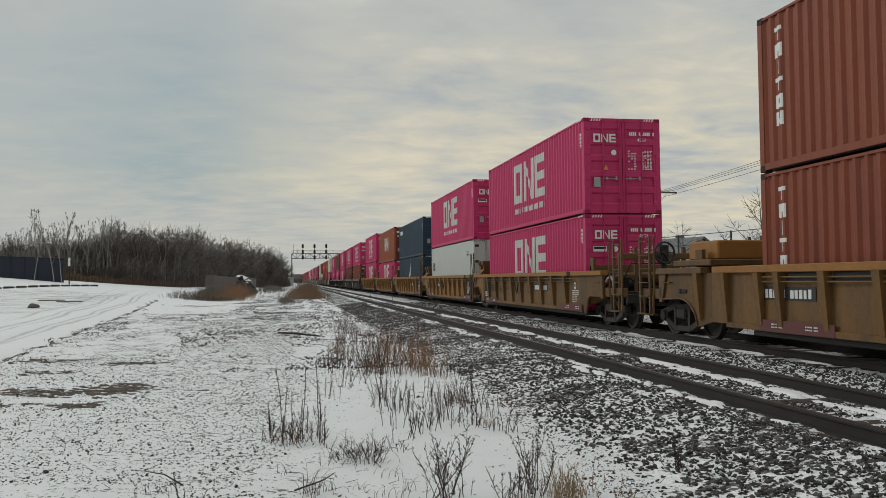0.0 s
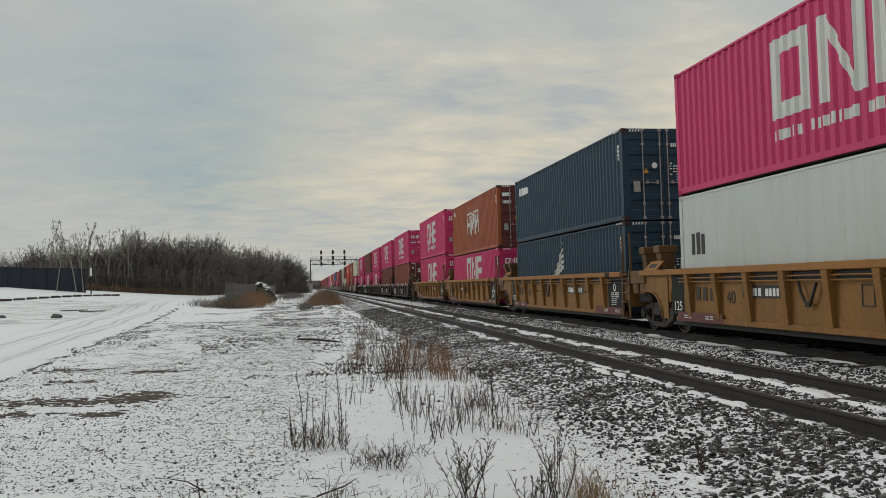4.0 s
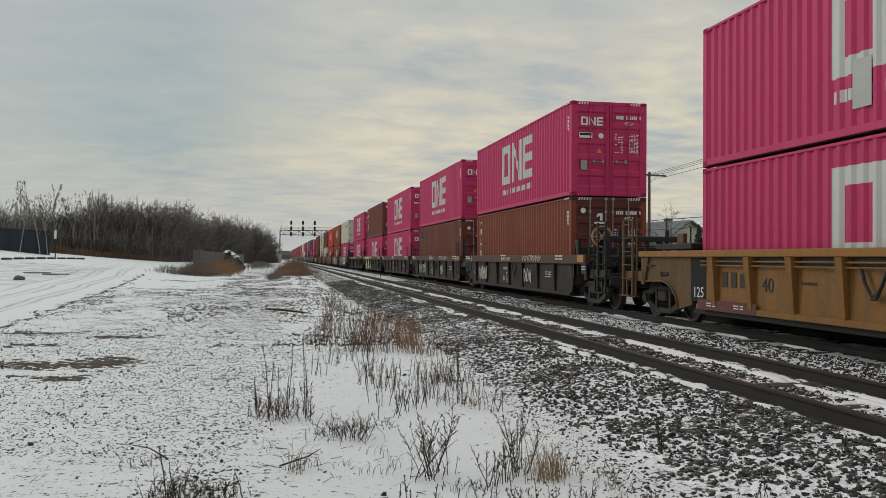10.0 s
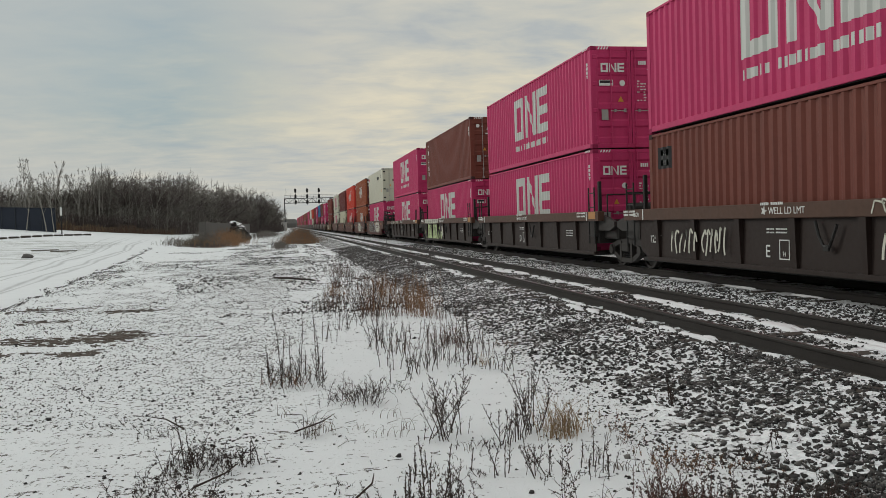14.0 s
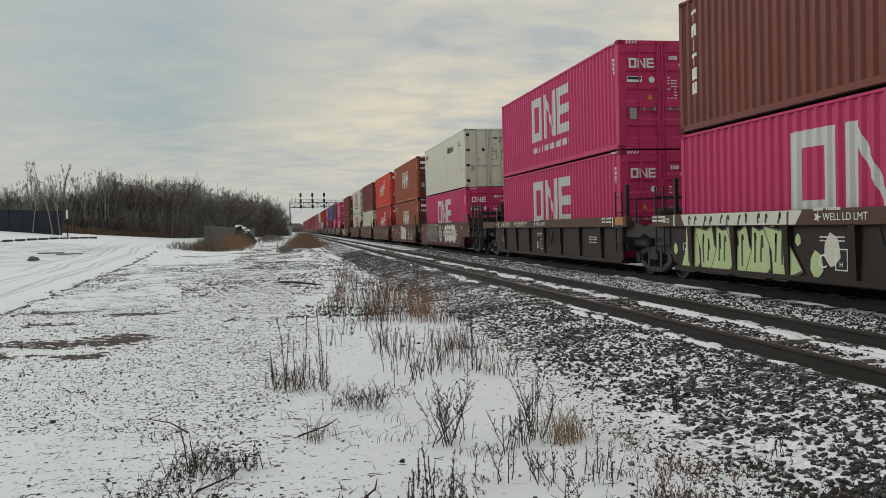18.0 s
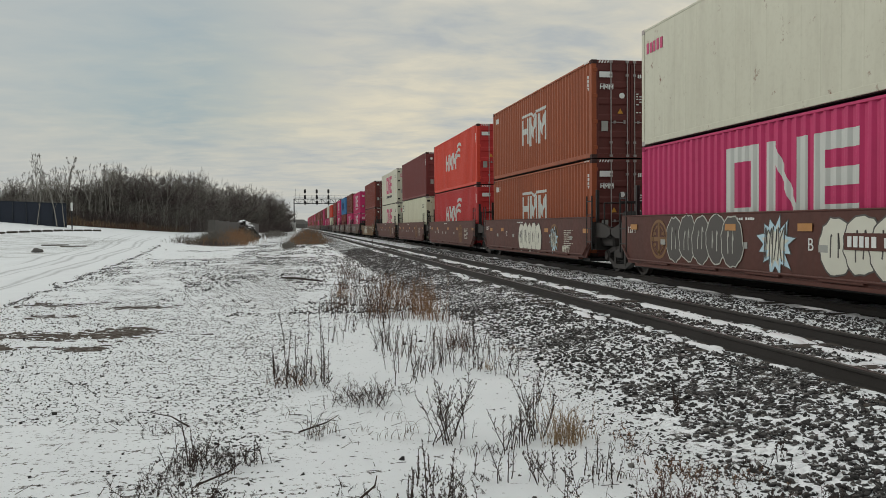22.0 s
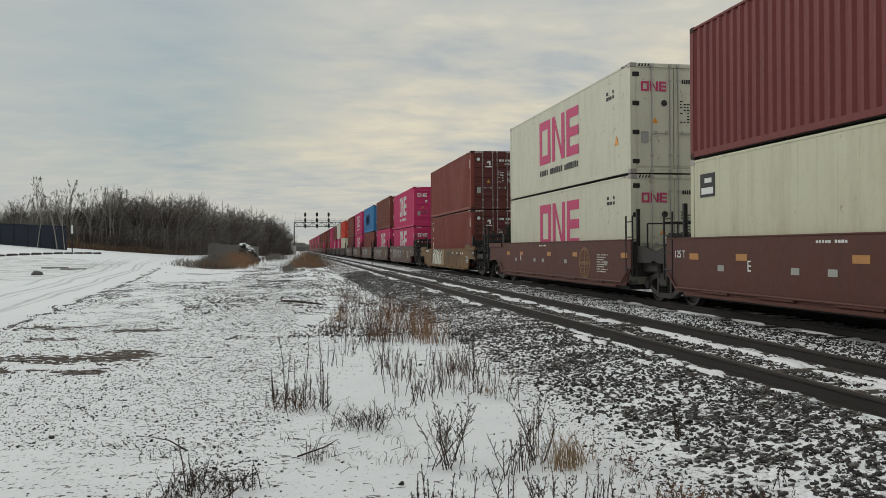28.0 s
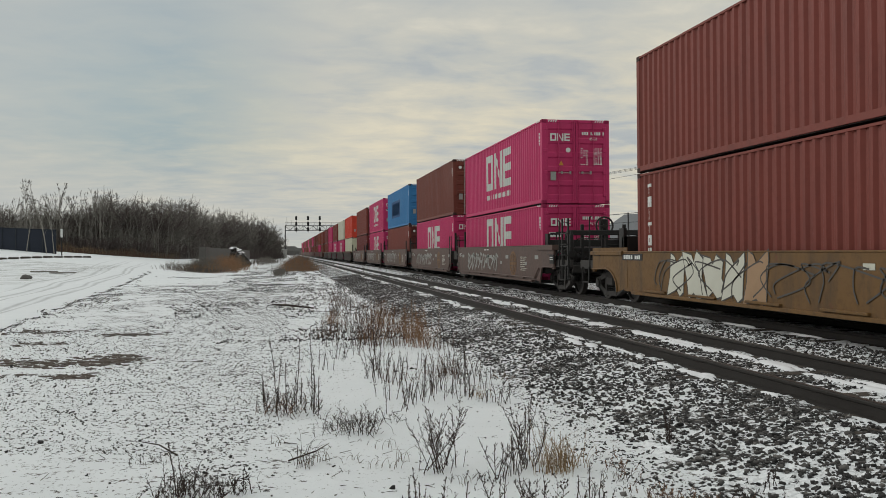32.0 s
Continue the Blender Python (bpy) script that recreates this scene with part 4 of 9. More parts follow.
def container(kind, h, x, y, z, detail=2, marks="", seed=0):
    """A 40 ft box: its base centre at x, z; its door end at y."""
    mat, label = LABELS[kind]
    reefer = kind in ("reefer", "reefer_marked", "grey", "cream")
    c = thing("shipping_container", label, "shipping container", (0, 0, 0), "containers on the train")
    rolling(c, x, y + L / 2, z)
    wall_h = h - 0.16 - 0.07
    # door ends of these kinds are set darker than their side walls
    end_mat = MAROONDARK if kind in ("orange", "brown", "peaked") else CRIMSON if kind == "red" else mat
    tag = "%.2f" % h
    hw, hl = W / 2, L / 2
    inner = L - 0.32
    for s in (-1, 1):
        if reefer:
            me = shared("side_wall|r%d|%s" % (s, tag), lambda: panelled(inner, wall_h, 22, s))
        else:
            me = shared("side_wall|%d|%s" % (s, tag), lambda: corrugated(inner, wall_h, 0.278, 0.046, s))
        part("side_wall", me, mat, c, at=(s * (hw - 0.012), 0, 0.16))
    part("front_wall", shared("front_wall|" + tag, lambda: Geo().box(-hw + 0.1, hl - 0.04, 0.16, hw - 0.1, hl - 0.01, h - 0.1)), mat, c)
    part("roof", shared("roof|" + tag, lambda: Geo().box(-hw + 0.06, -hl + 0.1, h - 0.028, hw - 0.06, hl - 0.1, h - 0.010)), mat, c)
    part("base", shared("base|" + tag, lambda: Geo().box(-hw + 0.05, -hl + 0.1, 0.02, hw - 0.05, hl - 0.1, 0.15)), BLACK, c)
    for s in (-1, 1):
        part("top_rail", shared("top_rail|%d|%s" % (s, tag), lambda: Geo().box(min(s * hw, s * (hw - 0.06)), -hl + 0.16, h - 0.07, max(s * hw, s * (hw - 0.06)), hl - 0.16, h - 0.020, 0.004)), mat, c)
        part("bottom_rail", shared("bottom_rail|%d|%s" % (s, tag), lambda: Geo().box(min(s * hw, s * (hw - 0.05)), -hl + 0.16, 0.034, max(s * hw, s * (hw - 0.05)), hl - 0.16, 0.16, 0.004)), mat, c)
        for e in (-1, 1):
            part("corner_post", shared("corner_post|" + tag, lambda: Geo().box(-0.075, -0.075, 0.118, 0.075, 0.075, h - 0.118, 0.006)), mat, c, at=(s * (hw - 0.076), e * (hl - 0.076), 0))
            for zz in (0.0, h - 0.118):
                part("corner_casting", shared("corner_casting", casting), PINKGRIMY if kind == "pink" else CASTING if not reefer else ROD, c, at=(s * (hw - 0.089), e * (hl - 0.089), zz))
    if detail == 0:
        part("door", shared("door|far|" + tag, lambda: door_panel(W - 0.3, h - 0.26)), mat, c, at=(-hw + 0.15, -hl + 0.015, 0.14))
        return c
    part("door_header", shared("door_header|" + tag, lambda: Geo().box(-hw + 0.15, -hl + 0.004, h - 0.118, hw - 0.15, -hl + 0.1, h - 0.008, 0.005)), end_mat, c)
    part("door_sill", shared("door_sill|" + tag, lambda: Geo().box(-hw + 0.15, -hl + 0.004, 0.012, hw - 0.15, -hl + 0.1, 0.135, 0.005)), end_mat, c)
    dw, dh = (W - 0.30) / 2 - 0.008, h - 0.118 - 0.14
    for s in (0, 1):
        dx0 = -hw + 0.15 + s * (dw + 0.016)
        dm = shared("door|r%s" % tag, lambda: reefer_door(dw, dh)) if reefer else shared("door|" + tag, lambda: door_panel(dw, dh))
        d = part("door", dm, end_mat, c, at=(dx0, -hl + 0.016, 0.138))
        if detail < 2:
            continue
        for fx in (0.42, 0.90) if s == 0 else (0.10, 0.58):
            rod = part("locking_rod", shared("locking_rod|" + tag, lambda: Geo().tube((0, -0.03, -0.06), (0, -0.03, dh + 0.06), 0.017, n=8).box(-0.04, -0.05, 0.3, 0.04, -0.004, 0.36).box(-0.04, -0.05, dh - 0.36, 0.04, -0.004, dh - 0.3).box(-0.045, -0.055, -0.10, 0.045, 0.0, -0.03).box(-0.045, -0.055, dh + 0.03, 0.045, 0.0, dh + 0.1)), end_mat if kind in ("pink", "maroon", "blue") else ROD if not reefer else STEEL, d, "upright door locking rod", at=(fx * dw, 0, 0))
        part("door_handle", shared("door_handle", lambda: Geo().tube((0, -0.045, 0), (0.46, -0.045, 0.0), 0.014, n=6).box(0.1, -0.06, -0.03, 0.16, -0.01, 0.05).box(0.40, -0.06, -0.04, 0.46, -0.01, 0.06)), ROD if not reefer else STEEL, d, "bare metal door handle", at=((0.40 if s == 0 else 0.08) * dw, 0, 0.92))
        for i in range(4):
            zz = 0.18 + i * (dh - 0.36) / 3
            part("hinge", shared("hinge|r" if reefer else "hinge", lambda: Geo().box(-0.09, -0.03, -0.06, 0.10 if reefer else 0.03, 0.01, 0.06, 0.01)), BLACK if reefer else mat, d, at=(0.0 if s == 0 else dw, 0, zz))
    # black and white height stripes at the top corners
    for sx in (-1, 1):
        part("height_stripe", shared("height_stripe", height_stripe), WHITE if not reefer else DARKMARK, c, "slanted black and white stripes", at=(sx * 0.80 - 0.2, -hl + 0.003, h - 0.095))
    part("height_stripe", shared("height_stripe|side", lambda: side_stripe()), WHITE if not reefer else DARKMARK, c, "slanted stripes on the top rail", at=(-hw - 0.001, -hl + 0.62, h - 0.066))
    # marks on the door end
    small = WHITE if not reefer else DARKMARK
    fr = -hl + 0.004
    part("number_mark", shared("number_mark", lambda: char_row((4, 6, 1), 0.062, 0.105)), small, c, "identification marks as small bars", at=(0.22, fr - 0.008, h - 0.42))
    part("type_code", text_mesh("45R1" if reefer else "45G1" if h > 2.7 else "42G1", 0.14), small, c, "size code lettering", at=(0.48, fr - 0.010, h - 0.70))
    part("weight_marks", shared("weight_marks", lambda: mark_bars(8, 3, 0.085, 0.030, 1.6, 5)), small, c, "rows of small weight marks", at=(0.17, fr - 0.010, h - 0.98))
    part("weight_figures", shared("weight_figures", lambda: mark_bars(14, 4, 0.075, 0.024, 0.75, 8)), small, c, "rows of small weight figures", at=(0.62, fr - 0.010, h - 0.98))
    tri = part("warning_sign", shared("warning_sign", lambda: warning_triangle(0.17)), YELLOWSIGN if not reefer else AMBER, c, "yellow triangular warning sign", at=(-0.42 if seed % 2 else -0.62, fr - 0.012, 1.32))
    part("data_plate", shared("data_plate", lambda: Geo().box(0, -0.004, 0, 0.2, 0.002, 0.3)), GREYPLATE, c, "grey metal data plate", at=(-0.92, fr - 0.012, 0.80))
    # leasing plates and round approval marks on the doors
    if kind == "pink" and seed % 2:
        part("name_plate", shared("name_plate|dark", lambda: Geo().box(0, -0.003, 0, 0.42, 0.001, 0.16)), WHITE, c, "white and black leasing plate", at=(-0.98, fr - 0.012, h - 1.12))
        part("plate_band", shared("plate_band", lambda: Geo().box(0.02, -0.004, 0.07, 0.40, -0.003, 0.145)), DARKMARK, c, at=(-0.98, fr - 0.012, h - 1.12))
    if kind in ("orange", "brown", "dark", "maroon"):
        part("leasing_mark", shared("leasing_mark|end", lambda: Geo().prism([(0, 0.1), (0.05, 0.22), (0.2, 0.22), (0.2, 0.0), (0.12, 0.0), (0.12, 0.14)], "y", -0.003, 0.001).box(-0.06, -0.003, -0.1, 0.26, 0.001, -0.04)), WHITE, c, "white leasing mark", at=(-0.42, fr - 0.012, h - 0.72))
    part("approval_mark", shared("approval_mark", lambda: Geo().prism([(0.085 * math.cos(i * 0.5236), 0.085 * math.sin(i * 0.5236)) for i in range(12)], "y", -0.003, 0.001)), small, c, "round approval mark", at=(-0.84 if kind in ("orange", "brown", "dark", "maroon") else -0.28, fr - 0.012, h - 0.42 if kind in ("orange", "brown", "dark", "maroon") else h - 1.05))
    # upright code on the wall by the door end
    wx = -hw + 0.008

    def mark(nm, key, make, m, lab, y, z):
        if reefer:
            part(nm, shared(key + "|flat", make), m, c, lab, at=(wx - 0.003, -hl + y, z))
        else:
            part(nm, shared("%s|%.2f" % (key, y), lambda: draped(make(), -hl + y)), m, c, lab, at=(-hw + 0.012, -hl + y, z))

    if not reefer:
        mark("side_code", "side_code", lambda: column_mark(11, 0.06, 0.085, 2), WHITE, "upright white identification marks", 0.62, h - 0.30)
        mark("side_type_code", "side_type_code", lambda: column_mark(4, 0.06, 0.09, 4), WHITE, "upright white size marks", 0.42, h - 0.42)
        mark("side_triangle", "side_triangle", lambda: slab(Geo(), [(0, 0), (-0.13, 0), (-0.065, 0.13)]), YELLOWSIGN, "small yellow triangle", 0.64, 1.2)
    for i in range(1 if reefer else 0):
        part("code_mark", shared("code_mark|r", lambda: mark_bars(2, 3, 0.2, 0.09, 0.6, 9)), DARKMARK, c, "dark identification marks", at=Matrix.Translation((wx - 0.003, -hl + 1.7, h - 0.5)) @ Matrix.Rotation(-math.pi / 2, 4, "Z"))
        mark("side_triangle", "side_triangle|r", lambda: slab(Geo(), [(0, 0), (-0.26, 0), (-0.13, 0.26)]), AMBER, "amber warning triangle", 1.1, 0.85)
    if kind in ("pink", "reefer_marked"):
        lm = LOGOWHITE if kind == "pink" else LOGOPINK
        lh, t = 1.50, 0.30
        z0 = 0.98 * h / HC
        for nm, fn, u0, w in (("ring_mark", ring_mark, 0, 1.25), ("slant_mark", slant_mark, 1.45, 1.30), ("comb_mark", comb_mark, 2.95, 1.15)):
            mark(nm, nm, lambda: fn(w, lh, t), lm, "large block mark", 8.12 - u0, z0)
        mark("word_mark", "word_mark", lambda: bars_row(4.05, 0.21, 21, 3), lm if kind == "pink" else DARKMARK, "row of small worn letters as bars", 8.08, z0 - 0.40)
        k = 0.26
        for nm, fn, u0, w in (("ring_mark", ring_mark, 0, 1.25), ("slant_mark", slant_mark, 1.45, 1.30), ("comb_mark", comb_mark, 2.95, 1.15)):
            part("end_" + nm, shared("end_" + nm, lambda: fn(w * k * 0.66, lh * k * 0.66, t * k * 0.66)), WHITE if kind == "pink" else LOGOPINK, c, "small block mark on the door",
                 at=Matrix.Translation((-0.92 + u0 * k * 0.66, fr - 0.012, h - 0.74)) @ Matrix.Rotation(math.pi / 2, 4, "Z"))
    if kind == "peaked":
        mark("line_mark", "peaks_mark", lambda: peaks_mark(1.0), LOGOWHITE, "large white peaked mark", 7.6, 1.08)
        mark("leasing_mark", "leasing_mark", lambda: bars_row(0.8, 0.22, 4, 6), LOGOWHITE, "small white mark", 11.75, 2.38)
        part("name_plate", shared("name_plate", lambda: Geo().box(0, -0.003, 0, 0.4, 0.001, 0.17)), WHITE, c, "white name plate", at=(-0.98, fr - 0.012, h - 0.52))
        part("end_peaks_mark", shared("end_peaks_mark", lambda: peaks_mark(0.135)), WHITE, c, "small white peaked mark", at=Matrix.Translation((-0.96, fr - 0.012, h - 0.86)) @ Matrix.Rotation(math.pi / 2, 4, "Z"))
    if kind in ("red", "crimson"):
        mark("line_mark", "flag_mark", lambda: flag_mark(1.08), LOGOWHITE, "large white slanted mark with pennant", 8.4, 1.1)
        part("name_plate", shared("name_plate", lambda: Geo().box(0, -0.003, 0, 0.4, 0.001, 0.13)), WHITE, c, "white name plate", at=(-0.98, fr - 0.012, h - 0.56))
    if "patched" in marks:
        for u0 in (0.55, 2.95):
            part("repair_patch", shared("repair_patch", lambda: bar(Geo(), 0, -0.42, 0, 0.75)), GREYPLATE, c, "pale grey repair patch", at=(wx - 0.005, -hl + 8.12 - u0, 0.42))
    if "upright" in marks:
        mark("upright_mark", "upright_mark", lambda: upright_shapes(0.25, 0.25), WHITE, "upright white block shapes", 11.7, 2.60)
    if "wing" in marks:
        mark("wing_mark", "wing_mark", lambda: wing_mark(0.95), LOGOWHITE, "white wing-shaped mark", 7.6, 0.9)
        mark("word_mark", "word_mark|w", lambda: bars_row(3.4, 0.2, 12, 9), LOGOWHITE, "row of white block letters", 8.2, 1.0)
    if "pennant" in marks:
        mark("pennant_mark", "pennant_mark", lambda: slab(slab(Geo(), [(0, 0.1), (0, 0.4), (-0.35, 0.36), (-0.35, 0.06)]), [(-0.5, 0.05), (-0.5, 0.38), (-1.5, 0.32), (-1.5, 0.08)]), WHITE, "white striped pennant mark", 11.7, h - 0.75)
    if "panel" in marks:
        mark("panel_mark", "panel_mark", lambda: bar(bar(Geo(), 0, -5.0, 0, 1.3), -0.4, -4.6, 0.2, 1.1, 0.006), LOGOBLUE, "dark blue rectangular mark", 9.6, 0.8)
    if "tag" in marks:
        mark("lessor_mark", "lessor_mark", lambda: bar(bar(Geo(), 0, -0.62, 0, 0.5), -0.06, -0.56, 0.30, 0.44, 0.006), DARKMARK, "black plate with a white corner mark", 11.75, h - 0.85)
        mark("lessor_stripe", "lessor_stripe", lambda: bar(bar(Geo(), -0.06, -0.56, 0.06, 0.2, 0.008), -0.2, -0.5, 0.3, 0.4, 0.008), WHITE, "white stripes", 11.75, h - 0.85)
    if "red_word" in marks:
        mark("word_mark", "word_mark|red", lambda: bars_row(0.95, 0.28, 5, 12), LOGOPINK, "small red word mark", 11.9, h - 0.65)
        mark("pennant_mark", "pennant_mark|b", lambda: slab(bars_row(1.2, 0.3, 5, 13), [(0.5, 0.0), (0.5, 0.3), (0.1, 0.3), (0.1, 0.0)]), DARKMARK, "dark word mark", 4.1, h - 0.85)
    if "dark_word" in marks:
        mark("word_mark", "word_mark|dark", lambda: bars_row(0.7, 0.5, 3, 14), DARKMARK, "dark block word mark", 11.6, 1.5)
    return c


FLOOR = 0.385
# place of the door end along the train, lower box, upper box, car
STACKS = [
    (2.01, "orange", "orange", "yellow", "upright", "upright"),
    (23.65, "pink", "pink", "yellow", "", ""),
    (39.05, "grey", "pink", "yellow", "dark_word", ""),
    (54.70, "navy", "navy", "yellow", "wing", "pennant"),
    (70.34, "pink", "peaked", "yellow", "", ""),
    (85.67, "pink", "pink", "yellow", "", "patched"),
    (105.81, "orange", "pink", "dark", "upright", ""),
    (121.26, "dark", "pink", "dark", "tag", ""),
    (137.16, "pink", "pink", "dark", "", ""),
    (152.74, "pink", "dark", "dark", "", "upright"),
    (168.43, "pink", "pink", "dark", "", ""),
    (188.01, "pink", "reefer", "brown", "", "red_word"),
    (203.77, "peaked", "peaked", "brown", "", ""),
    (219.27, "crimson", "red", "brown", "", ""),
    (234.74, "cream", "maroon", "brown", "tag", ""),
    (250.24, "reefer_marked", "reefer_marked", "brown", "", ""),
    (270.00, "brown", "brown", "plain_yellow", "upright", ""),
    (289.97, "pink", "pink", "faded", "", ""),
    (305.17, "pink", "dark", "faded", "", ""),
    (320.90, "brown", "blue", "faded", "", "panel"),
    (336.40, "pink", "pink", "faded", "", ""),
    (351.90, "maroon", "brown", "faded", "", ""),
    (371.60, "cream", "rust", "dark", "", ""),
    (387.10, "pink", "reefer", "dark", "", ""),
    (402.60, "pink", "brown", "dark", "", ""),
    (418.10, "pink", "pink", "dark", "", ""),
    (433.60, "brown", "maroon", "dark", "", ""),
    (453.30, "dark", "brown", "brown", "", ""),
    (468.80, "pink", "orange", "brown", "", ""),
    (484.30, "brown", "dark", "brown", "", ""),
]
SHORT = {(3, 0), (3, 1), (4, 0), (17, 0)}
tail = ["brown", "dark", "maroon", "pink", "orange", "brown"]
y0 = 504.0
for i in range(12):
    STACKS.append((y0, tail[i % 6], tail[(i * 2 + 1) % 6], "brown", "", ""))
    y0 += 19.7 if i % 5 == 4 else 15.5
for k, (yk, low, high, car, m0, m1) in enumerate(STACKS):
    det = 2 if k < 20 else (1 if k < 25 else 0)
    h0 = STD if (k, 0) in SHORT else HC
    h1 = STD if (k, 1) in SHORT else HC
    container(low, h0, TRAIN_C, yk, FLOOR, det, m0, k)
    container(high, h1, TRAIN_C, yk, FLOOR + h0 + 0.02, det, m1, k + 1)

# ---- well cars, trucks ----
WHEEL_R = 0.46
WHEELSETS = []
H = L / 2        # half a box


def wheel_geo():
    prof = [(-0.075, WHEEL_R + 0.025), (-0.045, WHEEL_R + 0.025), (-0.040, WHEEL_R + 0.002), (0.055, WHEEL_R - 0.004), (0.06, WHEEL_R - 0.02), (0.058, WHEEL_R - 0.07), (0.015, WHEEL_R - 0.09), (0.005, 0.17), (0.05, 0.13), (0.055, 0.09)]
    back = [(-0.06, 0.09), (-0.055, 0.13), (-0.03, 0.17), (-0.03, WHEEL_R - 0.09), (-0.075, WHEEL_R - 0.07)]
    return Geo().lathe(back + prof, (0, 0, 0), 28)


def side_frame():
    """Cast side frame of a three-piece truck, seen from the side (y-z), with two openings and a spring nest."""
    g = Geo()
    out = [(-1.12, 0.58), (-1.12, 0.40), (-0.86, 0.38), (-0.42, 0.16), (0.42, 0.16), (0.86, 0.38), (1.12, 0.40), (1.12, 0.58), (0.86, 0.66), (0.45, 0.74), (-0.45, 0.74), (-0.86, 0.66)]
    # drawn as a ring of beams so that the openings go through
    made = []

    def beam(a, b, t):
        made.append(t)
        half = 0.062 + 0.003 * len(made)
        a, b = Vector((0, *a)), Vector((0, *b))
        d = (b - a).normalized()
        nrm = Vector((0, -d.z, d.y)) * t / 2
        pts = [a + nrm, b + nrm, b - nrm, a - nrm]
        g.prism([(p.y, p.z) for p in pts], "x", -half, half)
    beam((-1.10, 0.52), (-0.38, 0.69), 0.13)
    beam((-0.42, 0.69), (0.42, 0.69), 0.13)
    beam((0.38, 0.69), (1.10, 0.52), 0.13)
    beam((-0.98, 0.46), (-0.36, 0.20), 0.12)
    beam((-0.40, 0.20), (0.40, 0.20), 0.12)
    beam((0.36, 0.20), (0.98, 0.46), 0.12)
    beam((-0.34, 0.18), (-0.34, 0.70), 0.10)
    beam((0.34, 0.18), (0.34, 0.70), 0.10)
    for s in (-1, 1):
        g.box(-0.095, s * 0.92 - 0.17, 0.40, 0.095, s * 0.92 + 0.17, 0.60, 0.03)
        g.tube((-0.13, s * 0.90, 0.46), (-0.07, s * 0.90, 0.46), 0.12, 0.13, 12)
    return g


def springs():
    g = Geo()
    turns, n = 5, 8
    for y in (-0.17, 0.0, 0.17):
        prev = None
        for i in range(turns * n + 1):
            a = 2 * math.pi * i / n
            q = (0.07 * math.cos(a), y + 0.07 * math.sin(a), 0.26 + 0.30 * i / (turns * n))
            if prev is not None:
                g.tube(prev, q, 0.017, n=4, caps=False)
            prev = q
    return g


def rail_truck(y, spin=True):
    t = thing("rail_truck", "dark cast steel two-axle freight car truck", "railway truck", (0, 0, 0), "trucks under the train")
    rolling(t, TRAIN_C, y, 0)
    for s in (-1, 1):
        part("side_frame", shared("side_frame", side_frame), TRUCK, t, at=(s * 1.0, 0, 0))
        part("coil_springs", shared("coil_springs", springs), BLACK, t, at=(s * 1.0, 0, 0))
    part("bolster", shared("truck_bolster", lambda: Geo().box(-1.12, -0.22, 0.42, 1.12, 0.22, 0.66, 0.03).tube((0, 0, 0.6), (0, 0, 0.78), 0.2, n=16)), TRUCK, t)
    for e in (-1, 1):
        part("brake_beam", shared("brake_beam", lambda: Geo().tube((-0.8, 0, 0), (0.8, 0, 0), 0.035, n=6).box(-0.85, -0.05, -0.1, -0.65, 0.05, 0.12).box(0.65, -0.05, -0.1, 0.85, 0.05, 0.12)), BLACK, t, at=(0, e * 0.38, 0.36))
        ax = part("wheelset", shared("axle", lambda: Geo().tube((-1.12, 0, 0), (1.12, 0, 0), 0.085, n=12)), TRUCK, t, "axle with two steel wheels", at=(0, e * 0.90, WHEEL_R))
        for s in (-1, 1):
            part("wheel", shared("wheel", wheel_geo), TRUCK, ax, "dark steel wheel with worn tread", at=Matrix.Translation((s * 0.755, 0, 0)) @ Matrix.Rotation(0 if s > 0 else math.pi, 4, "Z"))
        if spin:
            WHEELSETS.append((ax, e * 0.90))
    return t


def ladder(h, w, n):
    g = Geo()
    for y in (0, w):
        g.tube((0, y, 0), (0, y, h), 0.022, n=6)
    for i in range(n):
        z = h * (i + 0.6) / n
        g.tube((0, 0, z), (0, w, z), 0.016, n=6, caps=False)
    return g


def brake_wheel():
    g = Geo()
    n = 20
    for i in range(n):
        a, b = 2 * math.pi * i / n, 2 * math.pi * (i + 1) / n
        g.tube((0.28 * math.cos(a), 0, 0.28 * math.sin(a)), (0.28 * math.cos(b), 0, 0.28 * math.sin(b)), 0.030, n=6, caps=False)
    for i in range(6):
        a = 2 * math.pi * i / 6
        g.tube((0, 0.02, 0), (0.28 * math.cos(a), 0, 0.28 * math.sin(a)), 0.014, n=5, caps=False)
    g.tube((0, -0.03, 0), (0, 0.06, 0), 0.06, n=10)
    return g


def rib(h, top, bottom):
    """A stiffening post on a side sheet: deeper at the top, facing -x."""
    g = Geo()
    w0, w1 = 0.085, 0.06
    vs = [(-bottom, -w1, 0), (0, -w1, 0), (0, w1, 0), (-bottom, w1, 0), (-top, -w0, h), (0, -w0, h), (0, w0, h), (-top, w0, h)]
    return g.add(vs, [(0, 3, 2, 1), (4, 5, 6, 7), (0, 1, 5, 4), (1, 2, 6, 5), (2, 3, 7, 6), (3, 0, 4, 7)])


def blob(cy, cz, ry, rz, n=14, wob=0.12, seed=0):
    rr = random.Random(seed)
    return [(cy + ry * math.cos(2 * math.pi * i / n) * rr.uniform(1 - wob, 1 + wob), cz + rz * math.sin(2 * math.pi * i / n) * rr.uniform(1 - wob, 1 + wob)) for i in range(n)]


def star(cy, cz, r0, r1, n, seed):
    rr = random.Random(seed)
    return [(cy + (r1 if i % 2 else r0) * rr.uniform(0.8, 1.1) * math.cos(math.pi * i / n), cz + (r1 if i % 2 else r0) * rr.uniform(0.8, 1.1) * math.sin(math.pi * i / n)) for i in range(2 * n)]


